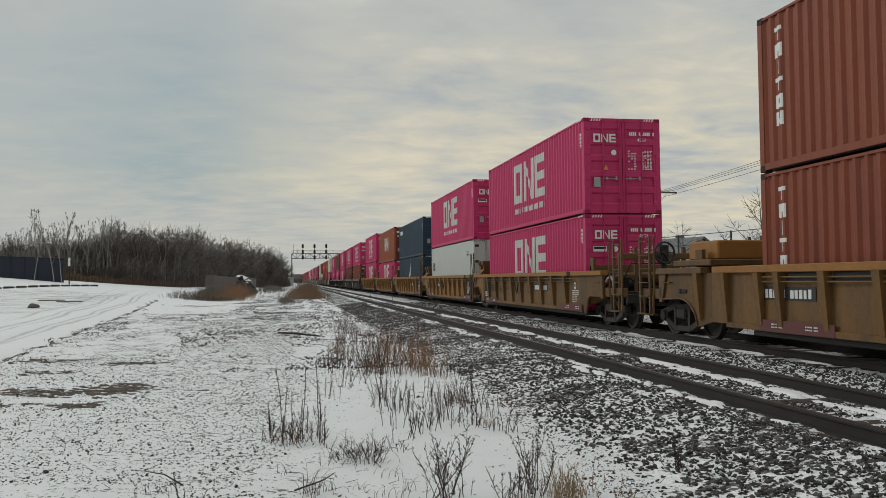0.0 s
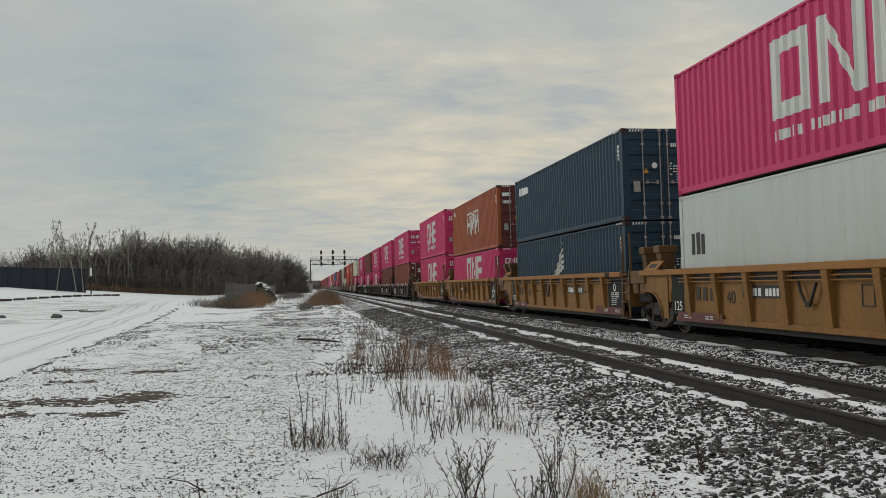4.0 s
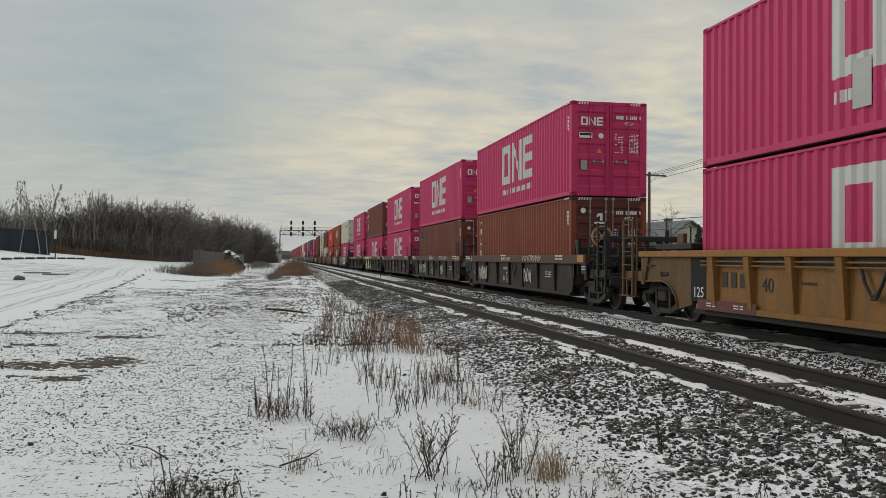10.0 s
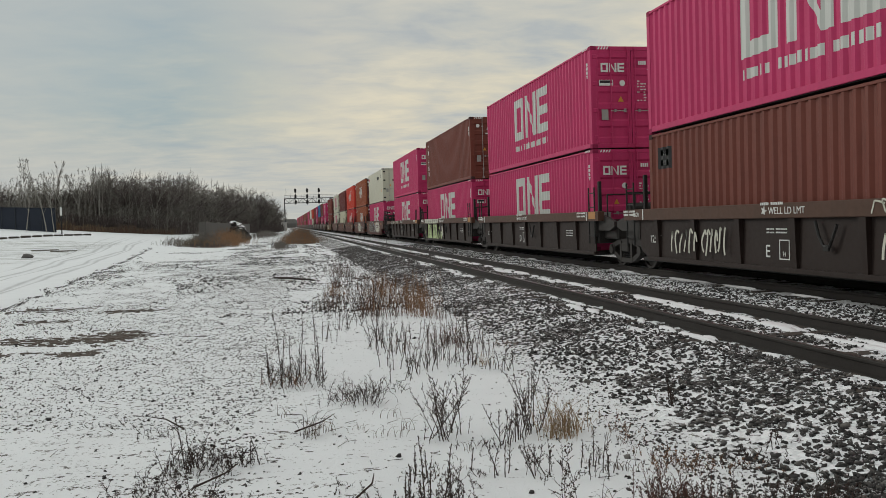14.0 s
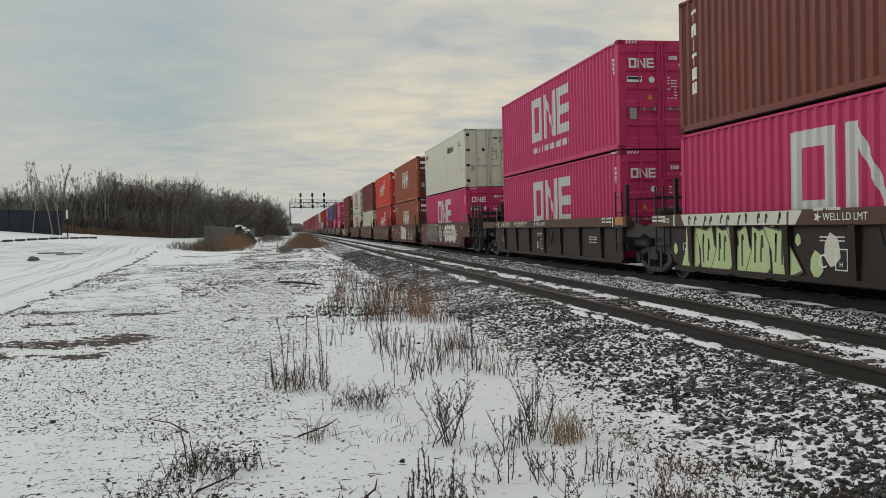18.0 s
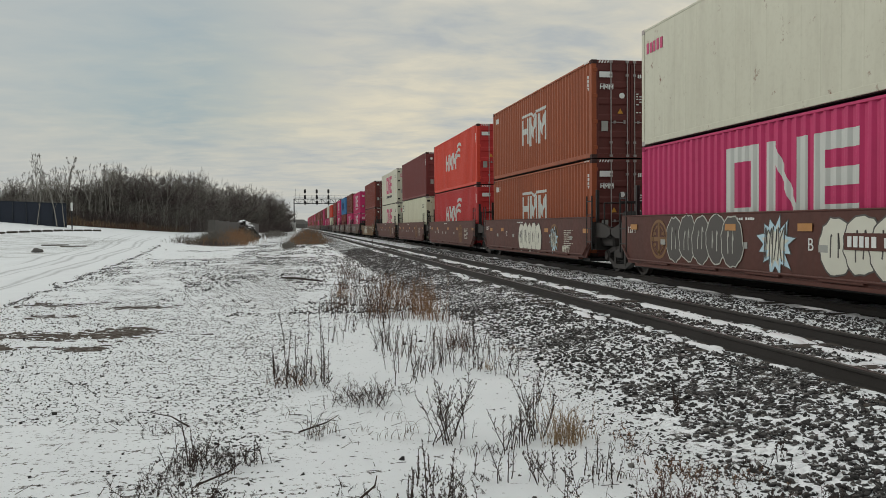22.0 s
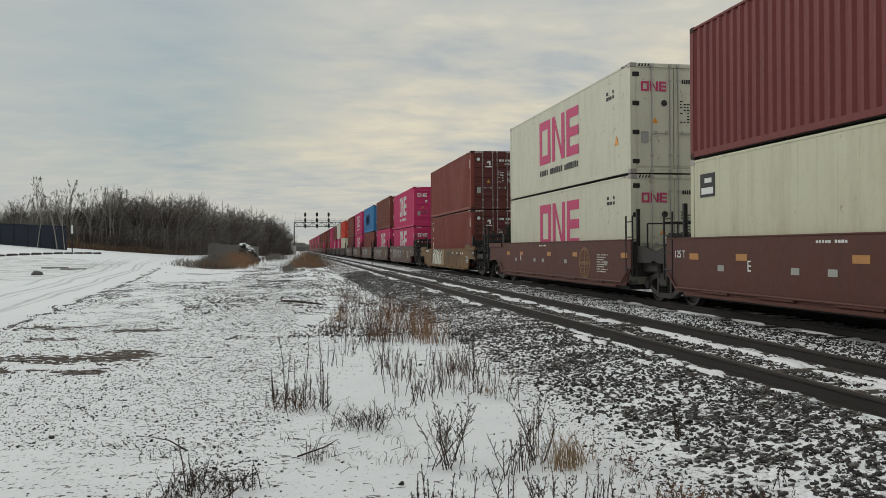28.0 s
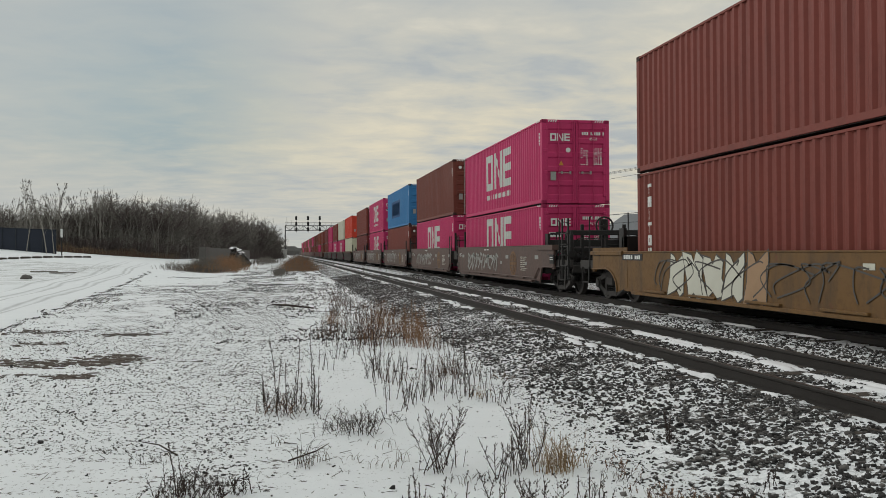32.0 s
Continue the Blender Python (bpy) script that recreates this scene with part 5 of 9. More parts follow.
def strokes(width, height, count, t, seed):
    """Loose spray-can strokes: bent ribbons."""
    rr = random.Random(seed)
    g = Geo()
    for i in range(count):
        u = -width * (i + 0.1) / count
        pts = [(u + rr.uniform(-0.05, 0.05) * width, height * rr.uniform(0.0, 0.2)), (u - rr.uniform(-0.03, 0.06) * width, height * rr.uniform(0.35, 0.6)), (u - rr.uniform(0.0, 0.12) * width, height * rr.uniform(0.8, 1.0)), (u - rr.uniform(0.05, 0.16) * width, height * rr.uniform(0.4, 0.9))]
        line = []
        for a, b, c, d in zip([pts[0]] + pts[:-2], pts[:-1], pts[1:], pts[2:] + [pts[-1]]):
            for j in range(5):
                f = j / 5
                line.append(tuple(0.5 * (2 * b[e] + (c[e] - a[e]) * f + (2 * a[e] - 5 * b[e] + 4 * c[e] - d[e]) * f * f + (3 * b[e] - a[e] - 3 * c[e] + d[e]) * f ** 3) for e in (0, 1)))
        line.append(pts[-1])
        for (a, b), (c, d) in zip(line, line[1:]):
            dy, dz = c - a, d - b
            q = math.hypot(dy, dz) or 1
            ny_, nz_ = -dz / q * t / 2, dy / q * t / 2
            slab(g, [(a + ny_, b + nz_), (c + ny_, d + nz_), (c - ny_, d - nz_), (a - ny_, b - nz_)], 0.003)
    return g


SPRAYWHITE = plain("white_spray_paint", (0.56, 0.56, 0.48), 0.6, 0, 5, 0.15)
SPRAYBLUE = plain("pale_blue_spray_paint", (0.42, 0.58, 0.66), 0.6, 0, 5, 0.15)
SPRAYGREEN = plain("pale_green_spray_paint", (0.42, 0.52, 0.26), 0.6, 0, 2, 0.25)
SPRAYPALE = plain("grey_white_spray_line", (0.40, 0.40, 0.36), 0.6, 0, 5, 0.2)
SPRAYDARK = plain("dark_grey_spray_paint", (0.07, 0.065, 0.06), 0.6, 0, 5, 0.2)
PANELDARK = plain("dark_green_panel", (0.007, 0.011, 0.010), 0.85, 0, 10, 0.2)
BROWNPANEL = plain("maroon_panel", (0.10, 0.028, 0.026), 0.5, 0, 10, 0.2)
TANPAINT = plain("faded_tan_paint", (0.33, 0.21, 0.12), 0.6, 0, 8, 0.25)
GOLD = plain("faded_gold_emblem", (0.17, 0.085, 0.03), 0.6, 0, 6, 0.25)

def emblem():
    g = Geo()
    n = 28
    for i in range(n):
        a, b = 2 * math.pi * i / n, 2 * math.pi * (i + 1) / n
        slab(g, [(0.46 * math.cos(a), 0.46 * math.sin(a)), (0.46 * math.cos(b), 0.46 * math.sin(b)), (0.39 * math.cos(b), 0.39 * math.sin(b)), (0.39 * math.cos(a), 0.39 * math.sin(a))], 0.003)
    for i in range(n):
        a, b = 2 * math.pi * i / n, 2 * math.pi * (i + 0.55) / n
        slab(g, [(0.33 * math.cos(a), 0.33 * math.sin(a)), (0.33 * math.cos(b), 0.33 * math.sin(b)), (0.27 * math.cos(b), 0.27 * math.sin(b)), (0.27 * math.cos(a), 0.27 * math.sin(a))], 0.003)
    bar(g, 0.05, -0.05, -0.38, 0.38, 0.003), bar(g, 0.38, 0.05, -0.05, 0.05, 0.003), bar(g, -0.05, -0.38, -0.05, 0.05, 0.003)
    for s in (-1, 1):
        bar(g, s * 0.22 + 0.07, s * 0.22 - 0.07, 0.10, 0.16, 0.003), bar(g, s * 0.22 + 0.07, s * 0.22 - 0.07, -0.16, -0.10, 0.003)
    return g


def end_ladder(top, wide, rungs):
    """Two flat stiles with rungs, and a step hung below; the foot at z=0."""
    g = Geo()
    for y in (0.0, wide):
        g.box(-0.022, y - 0.035, 0.0, 0.022, y + 0.035, top, 0.004)
    for i in range(rungs):
        z = 0.42 + (top - 0.55) * i / (rungs - 1)
        g.tube((-0.05, 0, z), (-0.05, wide, z), 0.014, n=6)
        g.tube((-0.05, 0, z), (0, 0, z), 0.014, n=5).tube((-0.05, wide, z), (0, wide, z), 0.014, n=5)
    g.box(-0.11, -0.03, -0.015, 0.05, wide + 0.03, 0.015)
    return g


def arch_sheet(out, round_arch, low=0.45, top=1.45):
    """Side sheet carried on over the truck, cut out round the wheels; y runs outward as -y."""
    if round_arch:
        arch = [(out, 0.87), (1.42, 0.90)] + [(1.42 - 0.80 * math.sin(radians(a)), 0.32 + 0.58 * math.cos(radians(a))) for a in range(12, 91, 13)]
    else:
        arch = [(out, 0.86), (1.0, 0.86), (0.88, 0.82), (0.80, 0.72), (0.62, 0.33)]
    g = Geo().prism([(0.0, top)] + [(-d, z) for d, z in [(out, top)] + arch] + [(0.0, low)], "x", 0.0, 0.022)
    for (d0, z0), (d1, z1) in zip(arch, arch[1:]):
        g.tube((-0.02, -d0, z0), (-0.02, -d1, z1), 0.022, n=6)
    return g


def pipe_run(points, r, n=6):
    g = Geo()
    for p, q in zip(points, points[1:]):
        g.tube(p, q, r, n=n)
    return g


def coupled_end(c, kind, body, chord, e, turn, lead=False):
    """The platform end with ladders, hand brake, brake gear and coupler; y runs outward as -y from the box."""
    yellow = "yellow" in kind
    far = e > 0
    out = 2.35 if far else 2.0
    ladders = kind != "plain_yellow"
    yellow = kind == "yellow"
    if yellow:
        body, chord = CAREND, CAREND if lead else CARCHORD
    trim = body if yellow else BLACK
    lad = 2.92 if far else 2.78
    ends = 4.1 if far else 3.85
    top_z = {"yellow": (1.44, 1.575), "dark": (1.245, 1.51), "plain_yellow": (1.25, 1.36)}.get(kind, (1.40, 1.575))
    # both sides, mirrored
    for s in (-1, 1):
        flip = turn @ (Matrix.Identity(4) if s < 0 else Matrix.Diagonal((-1, 1, 1, 1)))
        if kind == "dark":
            part("end_sheet", shared("end_sheet|d", lambda: Geo().prism([(0.3, 1.24), (-0.75, 1.24), (-0.75, 0.9), (-0.62, 0.5), (-0.52, 0.345), (0.3, 0.345)], "x", -1.404, -1.385)), body, c, at=flip)
        else:
            part("end_sheet", shared("end_sheet|%d" % far, lambda: arch_sheet(out, far)), body, c, "side sheet arched over the truck", at=flip @ Matrix.Translation((-1.449 if kind == "yellow" else -1.506, 0, 0)))
        part("end_chord", shared("end_chord|%s%d" % (kind, far), lambda: Geo().box(-1.562, -out - 0.05, top_z[0] + 0.002, -1.34, -0.25, top_z[1] - 0.002, 0.012)), chord, c, at=flip)
        part("corner_gusset", shared("corner_gusset|%d" % far, lambda: Geo().prism([(-out + 0.35, 1.45), (-out - 0.02, 1.45), (-out - 0.02, 0.80), (-out + 0.12, 0.80)], "x", -1.50, -1.44)), body, c, at=flip)
        if ladders:
            part("ladder", shared("end_ladder", lambda: end_ladder(1.86, 0.54, 5)), trim, c, "steel ladder with five rungs", at=flip @ Matrix.Translation((-1.47, -lad - 0.54, 0.50)))
        part("stanchion", shared("stanchion|end", lambda: pipe_run([(-1.44, -0.0, 0.88), (-1.44, 0.0, 2.30), (-1.44, 0.12, 2.34)], 0.02)), trim, c, at=flip @ Matrix.Translation((0, -out - 0.40, 0)))
        part("side_step", shared("side_step", lambda: Geo().box(-1.50, -0.20, 0.47, -1.36, 0.34, 0.50).box(-1.49, -0.20, 0.47, -1.45, -0.16, 0.92).box(-1.49, 0.30, 0.47, -1.45, 0.34, 0.92)), trim, c, at=flip @ Matrix.Translation((0, -lad - 0.14, 0)))
        part("platform_edge", shared("platform_edge|%d" % far, lambda: Geo().box(-1.43, -lad - 0.62, 0.86, -1.34, -out + 0.1, 1.10, 0.012)), body if yellow else TRUCK, c, at=flip)
        part("grab_iron", shared("grab_iron|end", lambda: pipe_run([(-1.45, 0, 0), (-1.52, 0, 0), (-1.52, 0.42, 0), (-1.45, 0.42, 0)], 0.014)), trim, c, at=flip @ Matrix.Translation((0, -out + 0.15, 1.25)))
        if far and kind == "yellow":
            part("hand_hole", shared("hand_hole", lambda: slab(Geo(), blob(0, 0, 0.045, 0.12, 12, 0.0))), BLACK, c, at=flip @ Matrix.Translation((-1.503, -out + 0.06, 1.02)))
            part("lift_ring", shared("lift_ring", lambda: Geo().tube((-1.49, -0.12, 0), (-1.44, -0.12, 0), 0.05, n=8).box(-1.48, -0.18, -0.04, -1.44, 0.18, 0.04, 0.015)), BLACK, c, at=flip @ Matrix.Translation((0, -1.25, 1.06)))
    part("end_platform", shared("end_platform|%d" % far, lambda: Geo().box(-1.36, -lad - 0.60, 0.94, 1.36, -out + 0.1, 1.0)), BLACK, c, "dark steel grating platform", at=turn)
    part("end_sill", shared("end_sill|%d" % far, lambda: Geo().box(-1.36, -lad - 0.64, 0.72, 1.36, -lad - 0.50, 0.94, 0.02)), TRUCK, c, at=turn)
    part("end_bulkhead", shared("coupled_bulkhead|%s" % yellow, lambda: Geo().box(-1.33, -0.75, 1.30, 1.33, -0.62, 1.75, 0.02).box(-1.33, -0.9, 0.95, -1.24, -0.62, 1.95).box(1.24, -0.9, 0.95, 1.33, -0.62, 1.95).box(-0.65, -0.72, 1.75, -0.57, -0.64, 1.98).box(0.57, -0.72, 1.75, 0.65, -0.64, 1.98)), BLACK if not yellow else CAREND, c, at=turn)
    # cross frame with posts in front of the platform
    d = out + 0.42
    if not far:
        part("cross_frame", shared("cross_frame|%d" % far, lambda: Geo().box(-1.20, -d - 0.10, 1.86, 1.20, -d + 0.06, 2.02, 0.015).box(-1.20, -d - 0.05, 1.36, 1.20, -d + 0.03, 1.46, 0.01)), trim, c, "beam across the end posts", at=turn)
    for x in () if far else (-1.15, -0.7, 0.1, 0.7, 1.15):
        part("end_post", shared("end_post|%s" % (x in (-0.7, 0.7)), lambda: Geo().box(-0.045, -0.05, 0.98, 0.045, 0.05, 2.2 if x in (-0.7, 0.7) else 1.88, 0.008)), trim, c, at=turn @ Matrix.Translation((x, -d - 0.02, 0)))
    for x, z in ((-0.95, 1.22), (-0.35, 1.20), (0.45, 1.24)):
        part("valve_box", shared("valve_box", lambda: Geo().box(-0.20, -0.16, -0.2, 0.20, 0.14, 0.20, 0.04).tube((-0.22, 0, 0.05), (0.22, 0, 0.05), 0.11, n=10)), TRUCK, c, "dark brake valve", at=turn @ Matrix.Translation((x, -d + 0.45, z)))
    part("air_reservoir", shared("air_reservoir", lambda: Geo().lathe([(-0.95, 0.06), (-0.92, 0.15), (-0.85, 0.19), (0.35, 0.19), (0.42, 0.15), (0.45, 0.06)], (0, 0, 0), 16)), body if yellow else BLACK, c, "round air tank", at=turn @ Matrix.Translation((0.1, -1.35, 1.32)), smooth=False)
    part("brake_cylinder", shared("brake_cylinder|end", lambda: Geo().lathe([(-0.3, 0.08), (-0.28, 0.17), (0.2, 0.17), (0.25, 0.06), (0.7, 0.04)], (0, 0, 0), 14)), BLACK, c, "brake cylinder", at=turn @ Matrix.Translation((-0.6, -1.85, 1.15)))
    part("brake_pipes", shared("brake_pipes|%d" % far, lambda: pipe_run([(-1.25, -0.6, 1.25), (-1.25, -1.3, 1.22), (-1.15, -1.7, 1.5), (-1.15, -d, 1.5), (-0.5, -d - 0.05, 1.12), (0.3, -d - 0.1, 1.05)], 0.024)), BLACK, c, at=turn)
    part("brake_pipes", shared("brake_pipes|b", lambda: pipe_run([(-1.30, -1.6, 1.05), (-1.30, -2.2, 1.30), (-1.1, -2.5, 1.30), (-0.9, -2.6, 1.75), (0.5, -2.6, 1.75)], 0.018)), BLACK, c, at=turn)
    part("side_hose", shared("side_hose", lambda: pipe_run([(-1.40, -2.05, 1.26), (-1.42, -2.2, 1.36), (-1.40, -2.4, 1.40), (-1.38, -2.5, 1.28), (-1.36, -2.5, 1.05)], 0.03)), GREYPLATE if yellow else BLACK, c, "grey brake hose", at=turn)
    part("centre_sill", shared("centre_sill|end%d" % far, lambda: Geo().box(-0.34, -lad - 0.62, 0.62, 0.34, -0.5, 0.94, 0.02)), TRUCK, c, at=turn)
    part("cross_bolster", shared("cross_bolster", lambda: Geo().prism([(-1.34, 1.05), (1.34, 1.05), (1.34, 0.92), (0.5, 0.74), (-0.5, 0.74), (-1.34, 0.92)], "y", -0.28, 0.28)), TRUCK, c, at=turn @ Matrix.Translation((0, -1.7, 0)))
    part("coupler", shared("coupler|%d" % far, lambda: Geo().box(-0.15, -ends + 0.12, 0.76, 0.15, -lad - 0.4, 0.98, 0.03).box(-0.25, -ends - 0.10, 0.70, 0.20, -ends + 0.16, 1.04, 0.05).box(-0.42, -lad - 0.72, 0.68, 0.42, -lad - 0.58, 1.06, 0.03)), TRUCK, c, "cast steel coupler", at=turn)
    part("uncoupling_lever", shared("uncoupling_lever|%d" % far, lambda: pipe_run([(-0.15, -ends + 0.2, 1.04), (-0.3, -lad - 0.70, 1.0), (-1.36, -lad - 0.70, 0.92), (-1.42, -lad - 0.72, 0.68)], 0.016)), TRUCK, c, at=turn)
    part("air_hose", shared("air_hose|%d" % far, lambda: pipe_run([(0.3, -lad - 0.5, 0.78), (0.36, -lad - 0.75, 0.52), (0.34, -ends + 0.1, 0.42), (0.25, -ends, 0.46)], 0.028)), BLACK, c, at=turn)
    if not far:
        bx, wy, wz = (0.0, -2.75, 2.03) if yellow else (-1.22, -2.45, 2.0) if kind == "dark" else (0.1, -2.3, 2.16)
        part("brake_wheel", shared("brake_wheel", brake_wheel), TRUCK if kind != "dark" else TANPAINT, c, "spoked hand brake wheel", at=turn @ Matrix.Translation((bx, wy, wz)))
        part("brake_housing", shared("brake_housing", lambda: Geo().box(-0.13, 0.04, -0.28, 0.13, 0.22, 0.22, 0.03).box(-0.07, 0.08, -1.05, 0.07, 0.18, -0.28, 0.01)), BLACK, c, "hand brake gear housing", at=turn @ Matrix.Translation((bx + 0.02, wy, wz)))
        if not yellow:
            part("lever_stand", shared("lever_stand", lambda: Geo().box(-0.055, -0.055, 0.95, 0.055, 0.055, 1.90, 0.015).tube((0, 0, 1.90), (0, 0, 2.02), 0.05, 0.03, 10).box(-0.11, -0.09, 1.15, 0.11, 0.09, 1.38, 0.02)), BLACK, c, "upright brake lever stand", at=turn @ Matrix.Translation((-1.12, -2.62, 0)))
            part("cross_rail", shared("cross_rail|end", lambda: pipe_run([(-1.25, 0, 1.0), (-1.25, 0, 1.98), (1.25, 0, 1.98), (1.25, 0, 1.0)], 0.02).tube((-1.25, 0, 1.55), (1.25, 0, 1.55), 0.016, n=5)), BLACK, c, "handrail across the platform", at=turn @ Matrix.Translation((0, -1.55, 0)))
            part("hanging_panel", shared("hanging_panel", lambda: Geo().box(-1.545, -2.12, 0.97, -1.51, -1.72, 1.26, 0.005)), BLACK, c, "black panel with small print", at=turn)
            part("small_print", shared("small_print|h", lambda: bars_row(0.3, 0.03, 5, 13)), WHITE, c, at=turn @ Matrix.Translation((-1.548, -1.77, 1.16)))
            part("small_print", shared("small_print|h", lambda: bars_row(0.3, 0.03, 5, 13)), WHITE, c, at=turn @ Matrix.Translation((-1.548, -1.77, 1.09)))
    elif yellow:
        part("cover_shelf", shared("cover_shelf|far", lambda: Geo().box(-1.42, -out + 0.55, 1.60, 1.42, -0.1, 1.735, 0.02)), body if lead else BLACK, c, at=turn)
        if lead:
            part("valve_cover", shared("valve_cover|far", lambda: Geo().box(-1.10, -1.65, 1.735, 1.10, -0.35, 2.14, 0.03)), CARCHORD, c, "yellow steel box on the shelf", at=turn)
            part("warning_light", shared("warning_light", lambda: Geo().box(-1.16, -1.0, 1.735, -1.10, -0.9, 1.83, 0.01)), AMBER, c, at=turn)


def pylon():
    """A hollow flared guide post: a tapering stem under a wider cap, open towards -y."""
    g = Geo()
    def ring(z, w, d):
        return [(-w, -d, z), (w, -d, z), (w, d, z), (-w, d, z)]
    levels = [ring(0.0, 0.17, 0.12), ring(0.12, 0.17, 0.12), ring(0.42, 0.20, 0.14), ring(0.44, 0.25, 0.165), ring(0.60, 0.26, 0.17), ring(0.62, 0.245, 0.155)]
    g.add([p for q in levels for p in q], [(r * 4 + i, r * 4 + (i + 1) % 4, r * 4 + 4 + (i + 1) % 4, r * 4 + 4 + i) for r in range(5) for i in range(4)] + [(3, 2, 1, 0), (20, 21, 22, 23)])
    return g


def joint_arch(out):
    """Side sheet swept up over the shared truck with a rolled rim; y runs outward as -y."""
    arch = [(out, 1.06), (1.08, 1.05)] + [(1.08 - 0.78 * math.sin(radians(a)), 0.40 + 0.65 * math.cos(radians(a))) for a in range(12, 91, 13)]
    g = Geo().prism([(0.0, 1.45), (-out, 1.45)] + [(-d, z) for d, z in arch] + [(0.0, 0.40)], "x", 0.0, 0.022)
    for (d0, z0), (d1, z1) in zip(arch, arch[1:]):
        g.tube((-0.02, -d0, z0), (-0.02, -d1, z1), 0.026, n=6)
    return g


def joint_end(c, chord, e, turn):
    """The yellow unit's end over a shared truck: chord end, bolster, flared post, sign board; ladder and grab rails where the doors are."""
    far = e > 0
    out = 1.42 if far else 0.62
    for s in (-1, 1):
        flip = turn @ (Matrix.Identity(4) if s < 0 else Matrix.Diagonal((-1, 1, 1, 1)))
        if far:
            part("end_sheet", shared("joint_arch", lambda: joint_arch(1.42)), CARBRIGHT, c, "side sheet arched over the shared truck", at=flip @ Matrix.Translation((-1.447, -0.30, 0)))
            part("end_chord", shared("joint_chord", lambda: Geo().box(-1.561, -1.78, 1.442, -1.34, -0.34, 1.573, 0.012)), chord, c, at=flip)
            part("sign_board", shared("sign_board", lambda: Geo().prism([(-1.50, 1.58), (-1.30, 1.80), (-1.27, 1.80), (-1.45, 1.58)], "y", -1.55, -0.80)), CARCHORD, c, "sloping orange-yellow notice board", at=flip)
            part("board_print", shared("board_print", lambda: Geo().prism([(-1.463, 1.63), (-1.374, 1.73), (-1.372, 1.728), (-1.461, 1.628)], "y", -1.38, -0.98)), DARKMARK, c, at=flip)
        else:
            part("ladder", shared("joint_ladder", lambda: end_ladder(1.28, 0.48, 4)), CAREND, c, "steel ladder with four rungs", at=flip @ Matrix.Translation((-1.49, -0.88, 0.34)))
            for y in (-0.36, -0.90):
                part("grab_rail", shared("joint_rail", lambda: pipe_run([(-1.46, 0.0, 1.20), (-1.46, 0.0, 2.50), (-1.44, 0.05, 2.58), (-1.40, 0.14, 2.56), (-1.34, 0.22, 1.65)], 0.019)), CAREND, c, "tall bent grab rail", at=flip @ Matrix.Translation((0, y, 0)))
        part("bolster_block", shared("joint_block|%d" % far, lambda: Geo().box(-1.50, -0.42, 1.24, -0.95, 0.05, 1.58, 0.02).box(-1.46, -0.34, 0.98, -1.34, -0.02, 1.26, 0.02).box(-1.47, -0.24, 1.04, -1.455, -0.12, 1.18)), CAREND, c, "grimy bolster end bracket", at=flip @ Matrix.Translation((0, -1.62 if far else -1.02, 0)))
        part("guide_pylon", shared("guide_pylon", pylon), CAREND, c, "flared steel guide post", at=flip @ Matrix.Translation((-1.02, -1.28 if far else -1.24, 1.575)))
    part("end_deck", shared("end_deck|%d" % far, lambda: Geo().box(-1.34, -1.72 if far else -1.40, 1.42, 1.34, -0.5, 1.57, 0.015)), CAREND, c, at=turn)
    part("air_pipe", shared("joint_pipe|%d" % far, lambda: pipe_run([(-1.50, 0.3, 1.36), (-1.50, -out - 0.2, 1.36), (-1.44, -out - 0.45, 1.20), (-1.2, -out - 0.6, 1.10)], 0.022)), BLACK, c, at=turn)
    part("air_line", shared("joint_line|%d" % far, lambda: Geo().tube((-1.48, 0.3, 1.28), (-1.48, -out - 0.2, 1.28), 0.018, n=6)), BLACK, c, at=turn)


CARS = {
    "yellow": (CARYELLOW, CARCHORD, "yellow ribbed double-stack well car, grimy"),
    "dark": (CARDARK, CHORDBROWN, "sooty dark brown ribbed well car with graffiti"),
    "brown": (CARBROWN, CARBROWN, "smooth-sided reddish brown well car"),
    "faded": (CARGREY, CARGREY, "faded brown smooth-sided well car with graffiti"),
    "plain_yellow": (CARYELLOW, CARYELLOW, "smooth-sided mustard yellow well car with graffiti"),
}


def bubbles(c, at, y, z, step, n, ry, rz, rim_mat, fill_mat, label, seed):
    """A row of fat rounded letters, each with its outline and an inner stroke."""
    for i in range(n):
        dz = 0.05 * (i % 2)
        part("graffiti", shared("graffiti|rim%d" % (seed + i), lambda: slab(Geo(), blob(0, 0, ry + 0.03, rz + 0.03, 26, 0.07, seed + i), 0.001)), rim_mat, c, label, at=at(y - i * step, z + dz, 0.001 + 0.003 * i))
        part("graffiti", shared("graffiti|fill%d" % (seed + i), lambda: slab(Geo(), blob(0, 0, ry, rz, 26, 0.07, seed + i), 0.001)), fill_mat, c, label, at=at(y - i * step, z + dz, 0.0025 + 0.003 * i))
        part("graffiti", shared("graffiti|ink%d" % (seed + i), lambda: strokes(ry * 0.9, rz * 1.1, 2, 0.028, 300 + seed + i)), rim_mat, c, label, at=at(y - i * step + ry * 0.4, z - rz * 0.5, 0.004 + 0.003 * i))


